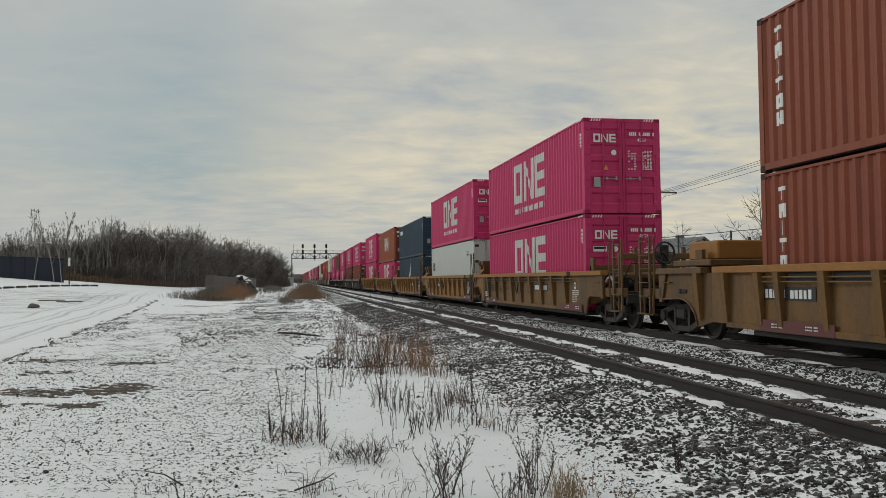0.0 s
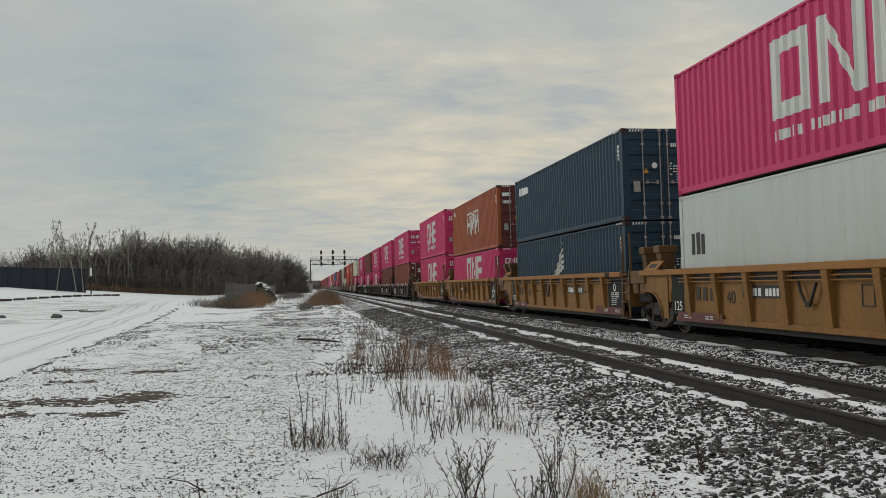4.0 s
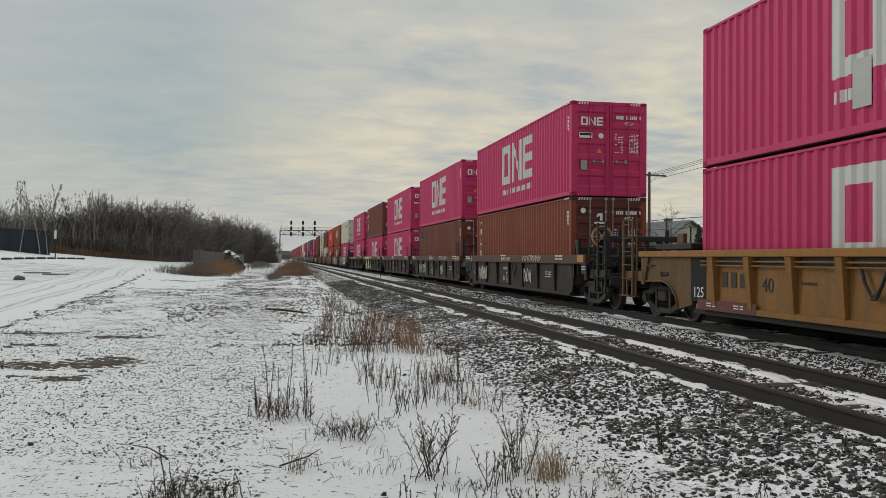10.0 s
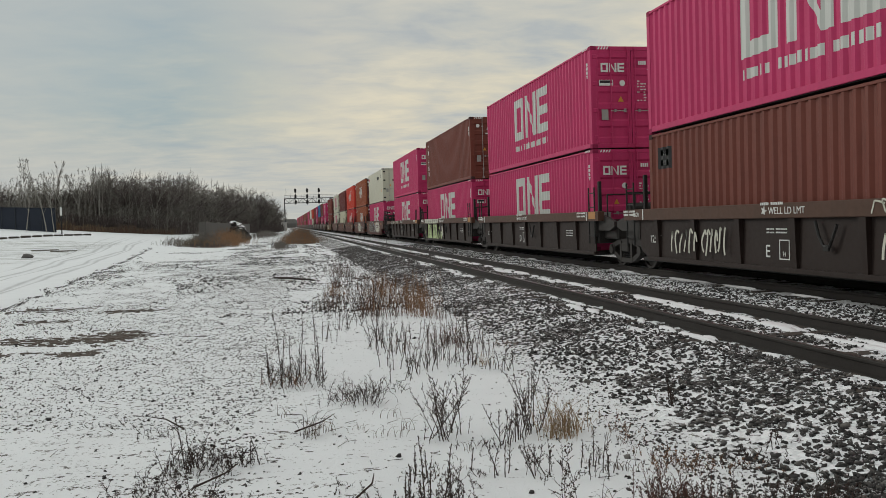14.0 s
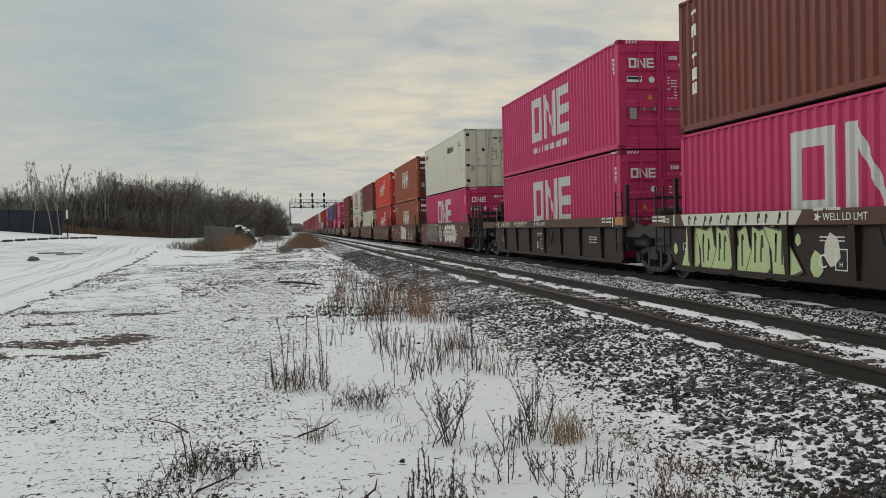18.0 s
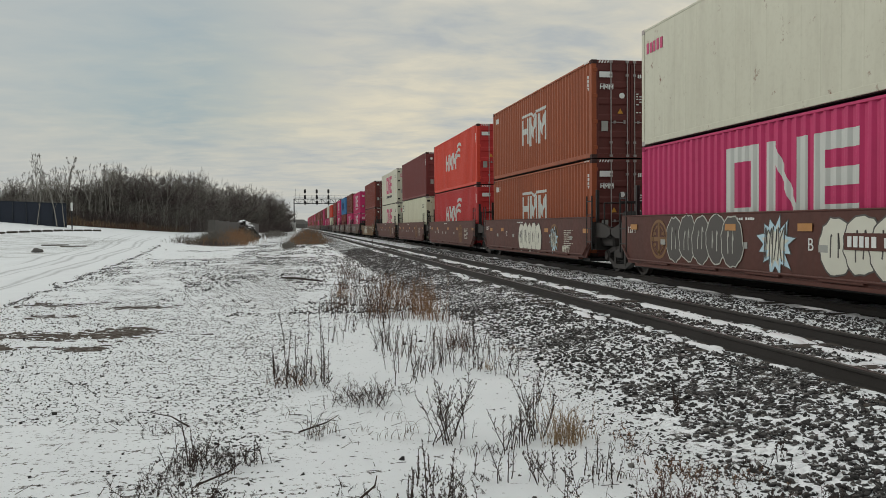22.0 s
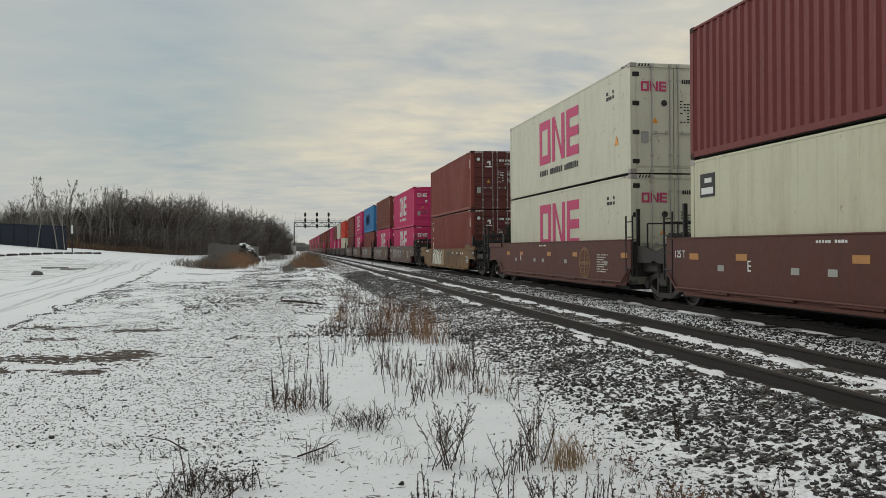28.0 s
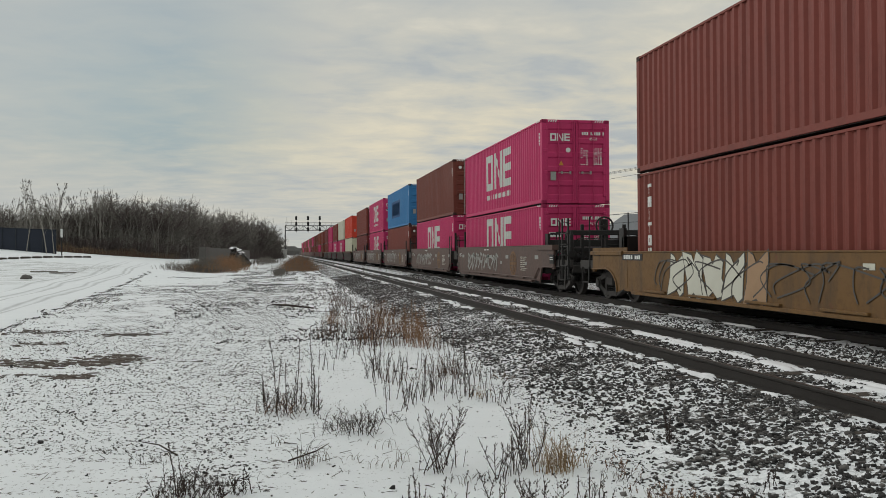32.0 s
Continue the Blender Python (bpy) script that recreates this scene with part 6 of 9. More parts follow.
def sprayed_star(c, at, y, z, r):
    """A spiky head shape in white and pale blue with dark rim and strokes."""
    for i, (k, mt, lab) in enumerate(((1.08, SPRAYDARK, "dark rim of spiky graffiti"), (1.0, SPRAYBLUE, "pale blue spiky graffiti"), (0.72, SPRAYWHITE, "white spiky graffiti"))):
        part("graffiti", shared("graffiti|star%d%.2f" % (i, r), lambda: slab(Geo(), [(a * 0.95, b * 0.88) for a, b in star(0, 0, r * k * 0.64, r * k, 12, 5)], 0.001)), mt, c, lab, at=at(y, z, 0.003 + 0.003 * i))
    part("graffiti", shared("graffiti|starink", lambda: strokes(0.7, 0.75, 8, 0.022, 401)), SPRAYDARK, c, "dark graffiti strokes", at=at(y + 0.36, z - 0.36, 0.013))


def side_text(c, words, size, y, z, mat, x, label):
    part("lettering", text_mesh(words, size), mat, c, label, at=Matrix.Translation((x, y, z)) @ Matrix.Rotation(-math.pi / 2, 4, "Z"))


def well_car(kind, yk, k, coupled_near, coupled_far, detail):
    """One well unit under a stack whose door end is at yk. Its own y is 0 at the middle of the boxes."""
    body, chord, label = CARS[kind]
    if kind == "yellow" and k >= 2:
        body = CARBRIGHT
    c = thing("well_car", label, "well car", (0, 0, 0), "well cars of the train")
    rolling(c, TRAIN_C, yk + H, 0)
    part("floor_pan", shared("floor_pan", lambda: Geo().box(-1.34, -H - 0.15, 0.27, 1.34, H + 0.15, 0.36)), BLACK, c)
    for e in (-1, 1):
        part("support_shelf", shared("support_shelf", lambda: Geo().box(-1.30, -0.35, 0.345, 1.30, 0.35, 0.383)), BLACK, c, at=(0, e * (H - 0.45), 0))
    for s in (-1, 1):
        flip = Matrix.Identity(4) if s < 0 else Matrix.Diagonal((-1, 1, 1, 1))
        if kind == "yellow":
            part("side_sheet", shared("side_sheet|y", lambda: Geo().prism([(-H - 0.32, 1.45), (-H - 0.32, 0.45), (H - 0.25, 0.45), (H + 0.02, 0.95), (H + 0.12, 1.1), (H + 0.3, 1.45)], "x", -1.445, -1.42)), body, c, at=flip)
            part("top_chord", shared("top_chord|y", lambda: Geo().box(-1.56, -H - 0.35, 1.44, -1.36, H + 0.35, 1.575, 0.012)), chord, c, "orange-yellow top chord", at=flip)
            part("bottom_sill", shared("bottom_sill|y", lambda: Geo().box(-1.50, -H - 0.32, 0.38, -1.34, H - 0.25, 0.49, 0.01)), body, c, at=flip)
            for z in (1.355, 1.275):
                part("handrail", shared("handrail|y", lambda: Geo().tube((-1.53, -H + 0.4, 0), (-1.53, H - 0.5, 0), 0.016, n=6)), body, c, at=flip @ Matrix.Translation((0, 0, z)))
            if detail:
                for i in range(9):
                    y = -H + 1.05 + i * 1.27
                    if s < 0 and i < 8:
                        # black plate on the sheet gives the recess under the chord its shade
                        part("slot", shared("slot|y", lambda: Geo().box(-0.012, 0.13, 0, 0.0, 1.14, 0.15, 0.003)), BLACK, c, "black plate for the shade in the recess under the chord", at=(-1.4455, y, 1.285))
                    part("post", shared("post|y", lambda: rib(0.96, 0.16, 0.07)), body, c, at=flip @ Matrix.Translation((-1.445, y, 0.48)))
        elif kind == "dark":
            part("side_sheet", shared("side_sheet|d", lambda: Geo().prism([(-H - 0.55, 1.25), (-H - 0.55, 0.34), (H - 0.3, 0.34), (H + 0.1, 0.5), (H + 0.3, 0.9), (H + 0.3, 1.25)], "x", -1.40, -1.37)), body, c, at=flip)
            part("top_chord", shared("top_chord|d", lambda: Geo().box(-1.52, -H - 1.05, 1.245, -1.34, H + 0.9, 1.51, 0.012)), chord, c, "deep brown top chord", at=flip)
            part("bottom_sill", shared("bottom_sill|d", lambda: Geo().box(-1.46, -H - 0.55, 0.30, -1.30, H - 0.3, 0.39, 0.01)), body, c, at=flip)
            if detail:
                for i in range(7):
                    y = -H + 0.9 + i * 1.74
                    part("post", shared("post|d", lambda: rib(0.87, 0.10, 0.05)), body, c, at=flip @ Matrix.Translation((-1.40, y, 0.38)))
        else:
            lo, hi = (0.36, 1.32) if kind == "plain_yellow" else (0.38, 1.54)
            part("side_sheet", shared("side_sheet|%s" % kind, lambda: Geo().prism([(-H - 0.62, hi), (-H - 0.62, 0.85), (-H - 0.25, lo), (H + 0.2, lo), (H + 0.62, 0.85), (H + 0.62, hi)], "x", -1.50, -1.46)), body, c, at=flip)
            part("top_chord", shared("top_chord|%s" % kind, lambda: Geo().box(-1.515, -H - 0.62, hi, -1.36, H + 0.62, hi + 0.035, 0.01)), chord, c, at=flip)
            part("bottom_lip", shared("bottom_lip|%s" % kind, lambda: Geo().box(-1.54, -H + 0.3, lo - 0.06, -1.40, H - 0.3, lo + 0.012, 0.008)), body, c, at=flip)
            if detail and s < 0 and kind != "plain_yellow":
                part("brake_pipe", shared("brake_pipe", lambda: Geo().tube((-1.545, -H - 0.1, 0.47), (-1.545, H + 0.1, 0.47), 0.025, n=6).tube((-1.545, -H - 0.1, 0.47), (-1.545, -H - 0.55, 0.80), 0.025, n=6).tube((-1.545, H + 0.1, 0.47), (-1.545, H + 0.5, 0.80), 0.025, n=6)), body, c)
            if detail:
                for i in range(5):
                    part("step_bracket", shared("step_bracket", lambda: Geo().box(-1.56, -0.55, 0, -1.46, 0.55, 0.05, 0.01)), body, c, at=flip @ Matrix.Translation((0, -H + 1.8 + i * 2.2, lo + 0.03)))
    if not detail:
        part("end_beam", shared("end_beam", lambda: Geo().box(-1.3, -0.4, 0.7, 1.3, 0.4, 1.3)), body, c, at=(0, -H - 0.5, 0))
        return c
    # ends
    for e, coupled in ((-1, coupled_near), (1, coupled_far)):
        ext = 1.5 if k == 0 and e > 0 else 0.0
        turn = Matrix.Translation((0, e * (H + ext), 0)) @ (Matrix.Identity(4) if e < 0 else Matrix.Rotation(math.pi, 4, "Z"))
        part("end_bulkhead", shared("end_bulkhead", lambda: Geo().box(-1.34, -0.62, 0.62, 1.34, -0.22, 1.22, 0.02).box(-1.42, -0.62, 0.80, -1.34, -0.2, 1.42).box(1.34, -0.62, 0.80, 1.42, -0.2, 1.42)), body if kind == "yellow" else TRUCK, c, at=turn)
        part("centre_sill", shared("centre_sill|%d" % coupled, lambda: Geo().box(-0.30, -3.0 if coupled else -1.75, 0.78, 0.30, -0.5, 1.05, 0.02)), body if kind != "yellow" else CARYELLOW, c, at=turn)
        if not coupled:
            for s in () if kind == "yellow" else (-1, 1):
                part("end_arm", shared("end_arm|%d" % s, lambda: Geo().prism([(-0.25, 1.40), (-0.25, 0.98), (-1.45, 0.98), (-1.75, 1.08), (-1.75, 1.22), (-1.0, 1.40)], "x", s * 1.30 - 0.05, s * 1.30 + 0.05)), TRUCK, c, at=turn)
                part("ladder", shared("ladder|%s" % ("tall"), lambda: ladder(1.55, 0.42, 4)), body if kind == "plain_yellow" else BLACK, c, "steel ladder with four rungs", at=turn @ Matrix.Translation((s * 1.50, -0.75, 0.62)))
                part("grab_post", shared("grab_post", lambda: Geo().box(-0.045, -0.045, 0, 0.045, 0.045, 1.45, 0.008)), body if kind == "plain_yellow" else BLACK, c, "upright guide post", at=turn @ Matrix.Translation((s * 1.18, -0.35, 0.9)))
            part("articulation_casting", shared("articulation_casting", lambda: Geo().box(-1.18, -1.55, 0.74, 1.18, -0.6, 1.16, 0.05).box(-0.45, -1.7, 0.60, 0.45, -0.9, 0.78, 0.04)), TRUCK, c, "dark casting over the shared truck", at=turn)
            part("walkway", shared("walkway|%d" % coupled, lambda: Geo().box(-1.25, -1.9 if coupled else -1.45, 1.235, 1.25, -0.62, 1.275)), BLACK, c, "steel grating walkway", at=turn)
            if kind == "yellow":
                joint_end(c, chord, e, turn)
                continue
            part("cross_rail", shared("cross_rail", lambda: Geo().tube((-1.3, -1.2, 1.95), (1.3, -1.2, 1.95), 0.022, n=6).tube((-1.3, -1.2, 1.25), (-1.3, -1.2, 1.95), 0.022, n=6).tube((1.3, -1.2, 1.25), (1.3, -1.2, 1.95), 0.022, n=6).tube((-0.5, -1.2, 1.25), (-0.5, -1.2, 1.95), 0.018, n=6).tube((0.5, -1.2, 1.25), (0.5, -1.2, 1.95), 0.018, n=6)), BLACK, c, "steel handrail across the end", at=turn)
        if ext:
            # this well is longer than its boxes
            for s in (-1, 1):
                flip = Matrix.Identity(4) if s < 0 else Matrix.Diagonal((-1, 1, 1, 1))
                part("long_sheet", Geo().box(-1.4475, H - 0.4, 0.45, -1.43, H + ext, 1.45), body, c, at=flip)
                part("long_chord", Geo().box(-1.559, H + 0.1, 1.442, -1.36, H + ext - 0.2, 1.573, 0.012), chord, c, at=flip)
                part("long_sill", Geo().box(-1.495, H - 0.4, 0.382, -1.34, H + ext - 0.62, 0.488, 0.01), body, c, at=flip)
                for y in (H - 0.35, H + 0.85, H + 1.95):
                    part("post", shared("post|y", lambda: rib(0.96, 0.16, 0.07)), body, c, at=flip @ Matrix.Translation((-1.4475, y, 0.48 if y < H + 1.5 else 0.49)))
        if coupled:
            coupled_end(c, kind, body, chord, e, turn, k == 0)
        elif e < 0:
            part("brake_cylinder", shared("brake_cylinder", lambda: Geo().tube((-0.6, -0.95, 1.55), (0.2, -0.95, 1.55), 0.17, n=14).box(-0.65, -1.1, 1.27, -0.55, -0.8, 1.45).box(0.1, -1.1, 1.27, 0.2, -0.8, 1.45)), BLACK, c, at=turn)
    # marks on the side that shows
    x = {"yellow": -1.450, "dark": -1.405, "brown": -1.504, "faded": -1.504, "plain_yellow": -1.504}[kind]
    at = lambda y, z, dx=0.0: (x - dx, y, z)
    if kind == "yellow":
        if not coupled_near:
            part("end_panel", shared("end_panel|a", lambda: bar(Geo(), 0.0, -1.15, 0, 0.90)), PANELDARK, c, "dark panel with small white print", at=at(-H + 0.85, 0.51))
        if k:
            part("end_panel", shared("end_panel|b", lambda: bar(Geo(), 0.0, -0.62, 0, 0.90)), PANELDARK, c, "dark panel with white figures", at=at(H + 0.05, 0.53))
        if k:
            side_text(c, "125", 0.30, H - 0.05, 0.62, WHITE, x - 0.006, "white painted figures")
        part("maroon_patch", shared("maroon_patch", lambda: bar(Geo(), 0.0, -2.1, 0, 0.21)), BROWNPANEL, c, "maroon strip along the sill", at=at(-H + 1.75, 0.385, 0.055))
        part("maroon_patch", shared("maroon_patch", lambda: bar(Geo(), 0.0, -2.1, 0, 0.21)), BROWNPANEL, c, "maroon strip along the sill", at=at(H - 0.35, 0.385, 0.055))
        for y in (-H + 1.1, -H + 0.2, H - 0.7, H - 1.7):
            for z in (0.46, 0.51):
                part("small_print", shared("small_print|m", lambda: bars_row(0.34, 0.025, 9, 31)), WHITE, c, at=at(y, z, 0.060))
        for i in range(7):
            part("small_print", shared("small_print|q%d" % (i // 3), lambda: bars_row((0.62, 0.48, 0.40)[i // 3], 0.030 if i < 3 else 0.022, 14, 4 + i)), WHITE, c, at=at(-H + 0.58, 0.98 - i * 0.055, 0.007))
        part("chord_band", shared("chord_band", lambda: Geo().box(-0.004, -0.17, 0, 0.004, 0.17, 0.125)), PANELDARK, c, "dark band on the chord", at=(-1.562, -H + 0.62, 1.445))
        part("round_mark", shared("round_mark", lambda: slab(Geo(), blob(0, 0, 0.09, 0.11, 16, 0.0))), WHITE, c, "round white mark", at=at(-H + 0.32, 1.14, 0.007))
        part("round_mark_core", shared("round_mark_core", lambda: slab(Geo(), blob(0, 0, 0.055, 0.065, 14, 0.0))), PANELDARK, c, at=at(-H + 0.32, 1.15, 0.009))
        side_text(c, "40", 0.36, H - 2.55 if k else -H + 3.0, 0.82, DARKMARK, x - 0.003, "black painted figures")
        part("number_plate", shared("number_plate|y", lambda: bar(Geo(), 0, -1.55, 0, 0.24)), DARKMARK, c, "black panel for the car's number", at=at(H - 0.38 if k == 0 else -H + 4.6 if k % 2 else H - 3.2, 0.95, 0.004))
        part("plate_bars", shared("plate_bars", lambda: bars_row(1.4, 0.16, 11, 5)), WHITE, c, at=at(H - 0.46 if k == 0 else -H + 4.52 if k % 2 else H - 3.28, 0.985, 0.009))
        part("small_print", shared("small_print|d", lambda: bars_row(0.7, 0.06, 7, 6)), DARKMARK, c, at=at(-H + 2.9, 0.98, 0.003))
        if k:
            part("company_mark", shared("company_mark|y", lambda: bars_row(0.95, 0.30, 3, 8)), TIE, c, "faded dark block mark", at=at(H - 1.2, 0.86, 0.003))
        part("outline_box", shared("outline_box", lambda: bar(bar(bar(bar(Geo(), 0, -0.3, 0, 0.02), 0, -0.3, 0.33, 0.35), 0, -0.02, 0.02, 0.33), -0.28, -0.3, 0.02, 0.33)), DARKMARK, c, at=at(-H + 5.4, 0.85, 0.003))
        part("hook_chain", shared("hook_chain", lambda: pipe_run([(-0.05, 0.0, 0.44), (-0.06, -0.10, 0.20), (-0.06, -0.22, 0.04), (-0.06, -0.36, 0.02), (-0.06, -0.44, 0.16), (-0.05, -0.54, 0.38)], 0.026).box(-0.08, -0.36, -0.04, -0.04, -0.22, 0.06, 0.01)), BLACK, c, "black steel hook hanging on the side", at=at(0.9, 0.85, 0.02))
        for i, y in enumerate((-3.6, -1.2, 2.4)):
            part("small_print", shared("small_print|dark", lambda: bars_row(0.5, 0.05, 6, 11)), TIE, c, at=at(y, 0.98 + 0.08 * (i % 2), 0.003))
    elif kind == "dark":
        part("reflector", shared("reflector|d", lambda: bar(Geo(), 0, -0.5, 0, 0.20)), FADEDAMBER, c, "faded amber reflector panel", at=(-1.5665, -H - 1.45, 1.30) if coupled_near else (-1.524, -H - 0.35, 1.30))
        part("chord_line", shared("chord_line", lambda: bar(Geo(), 0, -0.05, 0, 0.25)), WHITE, c, at=(-1.524, -H - 0.15 if not coupled_near else -H - 0.20, 1.253))
        part("chord_line", shared("chord_line", lambda: bar(Geo(), 0, -0.05, 0, 0.25)), WHITE, c, at=(-1.524, H - 0.2, 1.253))
        side_text(c, "40/20", 0.15, H + 0.35, 1.33, WHITE, -1.524, "white painted figures")
        side_text(c, "WELL LD LMT", 0.17, 0.66, 1.32, WHITE, -1.524, "white painted words")
        part("star_mark", shared("star_mark", lambda: slab(Geo(), star(0, 0, 0.04, 0.10, 5, 3))), WHITE, c, at=(-1.524, 0.80, 1.38))
        for y, z in ((-H + 0.6, 1.45), (-H + 0.6, 1.36), (H - 5.2, 1.48), (H + 0.9, 1.44), (H + 0.9, 1.36)):
            part("small_print", shared("small_print|c", lambda: bars_row(0.75, 0.05, 14, 21)), WHITE, c, at=(-1.524, y, z))
        side_text(c, "125-T", 0.25, H - 0.35, 0.72, WHITE, x - 0.004, "white painted figures")
        part("small_print", shared("small_print|e", lambda: bars_row(0.62, 0.028, 13, 22)), WHITE, c, at=at(-H + 1.9, 0.95, 0.003))
        part("small_print", shared("small_print|e", lambda: bars_row(0.62, 0.028, 13, 22)), WHITE, c, at=at(-H + 1.9, 0.88, 0.003))
        part("small_print", shared("small_print|e", lambda: bars_row(0.62, 0.028, 13, 22)), WHITE, c, at=at(-H + 1.9, 0.80, 0.003))
        side_text(c, "AEDCB"[(k - 6) % 5], 0.32, 0.95, 0.55, WHITE, x - 0.004, "white painted letter")
        part("outline_box", shared("outline_box", lambda: Geo()), WHITE, c, "white outlined box with small print", at=at(0.52, 0.52, 0.001))
        side_text(c, "H", 0.12, 0.42, 0.58, WHITE, x - 0.004, "white painted letter")
        for z in (0.98, 1.04):
            part("small_print", shared("small_print|e", lambda: Geo()), WHITE, c, at=at(0.9, z, 0.003))
        part("hook_chain", shared("hook_chain", lambda: Geo()), BLACK, c, "black steel hook hanging on the side", at=(-1.44, -0.6, 0.75))
        if k == 9:
            part("graffiti", shared("graffiti|g0", lambda: slab(Geo(), [(0.1, 0.01), (0.25, 0.25), (-4.1, 0.25), (-3.9, 0.01)], 0.002)), SPRAYWHITE, c, "pale sprayed graffiti on the chord", at=(-1.5225, H - 0.8, 1.25))
            for i in range(6):
                y, lean = H - 0.85 - i * 0.66, 0.14 * (-1) ** i
                shape = lambda k: [(a * k, b * k) for a, b in ((0.40 + lean, -0.46), (0.30, 0.0), (0.42 - lean, 0.45), (0.05, 0.36), (-0.30 - lean, 0.48), (-0.26, 0.08), (-0.44 + lean, -0.30), (-0.10, -0.47))]
                part("graffiti", shared("graffiti|rg%d" % (i % 2), lambda: slab(Geo(), shape(1.10), 0.001)), SPRAYDARK, c, "dark rim of a sprayed letter shape", at=(-1.4055 - 0.004 * i, y, 0.78))
                part("graffiti", shared("graffiti|fg%d" % (i % 2), lambda: slab(Geo(), shape(1.0), 0.001)), SPRAYGREEN, c, "pale green sprayed letter shape", at=(-1.4075 - 0.004 * i, y, 0.78))
                part("graffiti", shared("graffiti|gl%d" % i, lambda: strokes(0.42, 0.66, 2, 0.055, 31 + i)), SPRAYDARK, c, "dark graffiti letter strokes", at=(-1.4085 - 0.004 * i, y + 0.22, 0.46))
                part("graffiti", shared("graffiti|gu%d" % i, lambda: strokes(0.5, 0.22, 2, 0.05, 51 + i)), SPRAYDARK, c, "dark graffiti letter strokes", at=(-1.526, H - 0.9 - i * 0.66, 1.255))
            for y, z, r in ((H - 5.1, 0.60, 0.22), (H - 5.5, 0.85, 0.26), (H - 0.05, 0.75, 0.12), (H - 4.6, 1.0, 0.10)):
                part("graffiti", shared("graffiti|sp%.2f" % r, lambda: slab(Geo(), blob(0, 0, r * 0.8, r, 14, 0.15, 4))), SPRAYGREEN if r < 0.25 else SPRAYWHITE, c, "pale sprayed blot", at=(-1.405, y, z))
        elif k in (6, 7):
            part("graffiti", shared("graffiti|d%d" % k, lambda: strokes(1.2, 0.55, 6, 0.05, 40 + k)), SPRAYWHITE, c, "white sprayed tag", at=at(H - 1.6, 0.5, 0.09))
            part("graffiti", shared("graffiti|e%d" % k, lambda: strokes(1.0, 0.6, 6, 0.05, 50 + k)), SPRAYWHITE, c, "white sprayed tag", at=at(H - 3.0 if k == 7 else H - 2.0, 0.5, 0.09))
            part("graffiti", shared("graffiti|f%d" % k, lambda: strokes(0.9, 0.5, 6, 0.05, 60 + k)), SPRAYWHITE, c, "white sprayed tag", at=at(-H + 4.0, 0.55, 0.09))
            part("graffiti", shared("graffiti|h%d" % k, lambda: strokes(2.0, 0.22, 12, 0.028, 70 + k)), SPRAYWHITE, c, "white sprayed tag", at=(-1.526, H - 8.1, 1.28))
        elif k == 10:
            part("graffiti", shared("graffiti|i", lambda: strokes(1.35, 0.21, 12, 0.03, 81)), SPRAYWHITE, c, "white sprayed tag", at=(-1.526, 5.4, 1.26))
            part("graffiti", shared("graffiti|j", lambda: strokes(1.7, 0.21, 13, 0.03, 83)), SPRAYWHITE, c, "white sprayed tag", at=(-1.526, 3.5, 1.27))
    else:
        zz = 1.10 if kind != "plain_yellow" else 0.95
        if kind != "plain_yellow":
            for i, y in enumerate((-H - 0.2, -1.15, 1.25, 5.9) if k == 11 else (-H - 0.2, -H + 3.6, -H + 6.2, H - 2.6, H - 0.7)):
                part("reflector", shared("reflector|b", lambda: bar(Geo(), 0, -0.40, 0, 0.13)), FADEDAMBER if kind == "brown" else GREYPLATE, c, "faded amber reflector", at=at(y + 0.2, zz + (0.12 if k == 11 else 0), 0.016 if k == 11 else 0.0))
            for i, y in enumerate((-H + 1.2, -H + 4.6, H - 4.2, H - 5.2, H - 1.7)):
                part("pale_label", shared("pale_label", lambda: bar(Geo(), 0, -0.24, 0, 0.12)), GREYPLATE, c, "pale label", at=at(y, zz - 0.22, 0.0))
            part("emblem", shared("emblem", emblem), GOLD, c, "faded round gold emblem", at=at(4.5 if k == 11 else -H + 2.75, 1.0 if k == 11 else 0.92, 0.0))
            for i in range(8):
                part("small_print", shared("small_print|f%d" % (i % 3), lambda: bars_row(0.85 - 0.16 * (i % 3), 0.028, 15, 25 + i)), SPRAYWHITE, c, at=at(-H + 1.75, 1.15 - i * 0.066, 0.0))
            part("small_print", shared("small_print|g", lambda: bars_row(0.8, 0.05, 10, 26)), WHITE, c, at=at(1.2, 1.42, 0.0))
            if k != 15:
                side_text(c, "125 T", 0.22, H + 0.22, 1.14, WHITE, x - 0.002, "white painted figures")
            if 11 <= k <= 15:
                side_text(c, "BCDEA"[k - 11], 0.30, {11: -1.2, 12: 2.9, 15: 3.7}.get(k, 3.3), 0.90, WHITE, x - 0.002, "white painted letter")
        if k == 12:
            bubbles(c, at, 0.62, 0.88, 0.55, 5, 0.37, 0.50, SPRAYDARK, SPRAYWHITE, "white bubble graffiti with dark outlines", 0)
            sprayed_star(c, at, -H + 2.8, 0.88, 0.52)
            part("graffiti", shared("graffiti|tag12", lambda: strokes(0.7, 0.25, 6, 0.04, 97)), SPRAYWHITE, c, "white sprayed tag", at=at(-H + 1.9, 0.46, 0.002))
        if k == 11:
            bubbles(c, at, 3.68, 1.0, 0.62, 5, 0.40, 0.49, SPRAYPALE, SPRAYDARK, "dark bubble graffiti with pale outlines", 10)
            sprayed_star(c, at, -0.27, 0.98, 0.62)
            bubbles(c, at, -1.95, 0.97, 0.60, 5, 0.42, 0.46, SPRAYDARK, SPRAYWHITE, "pale bubble graffiti with dark outlines", 20)
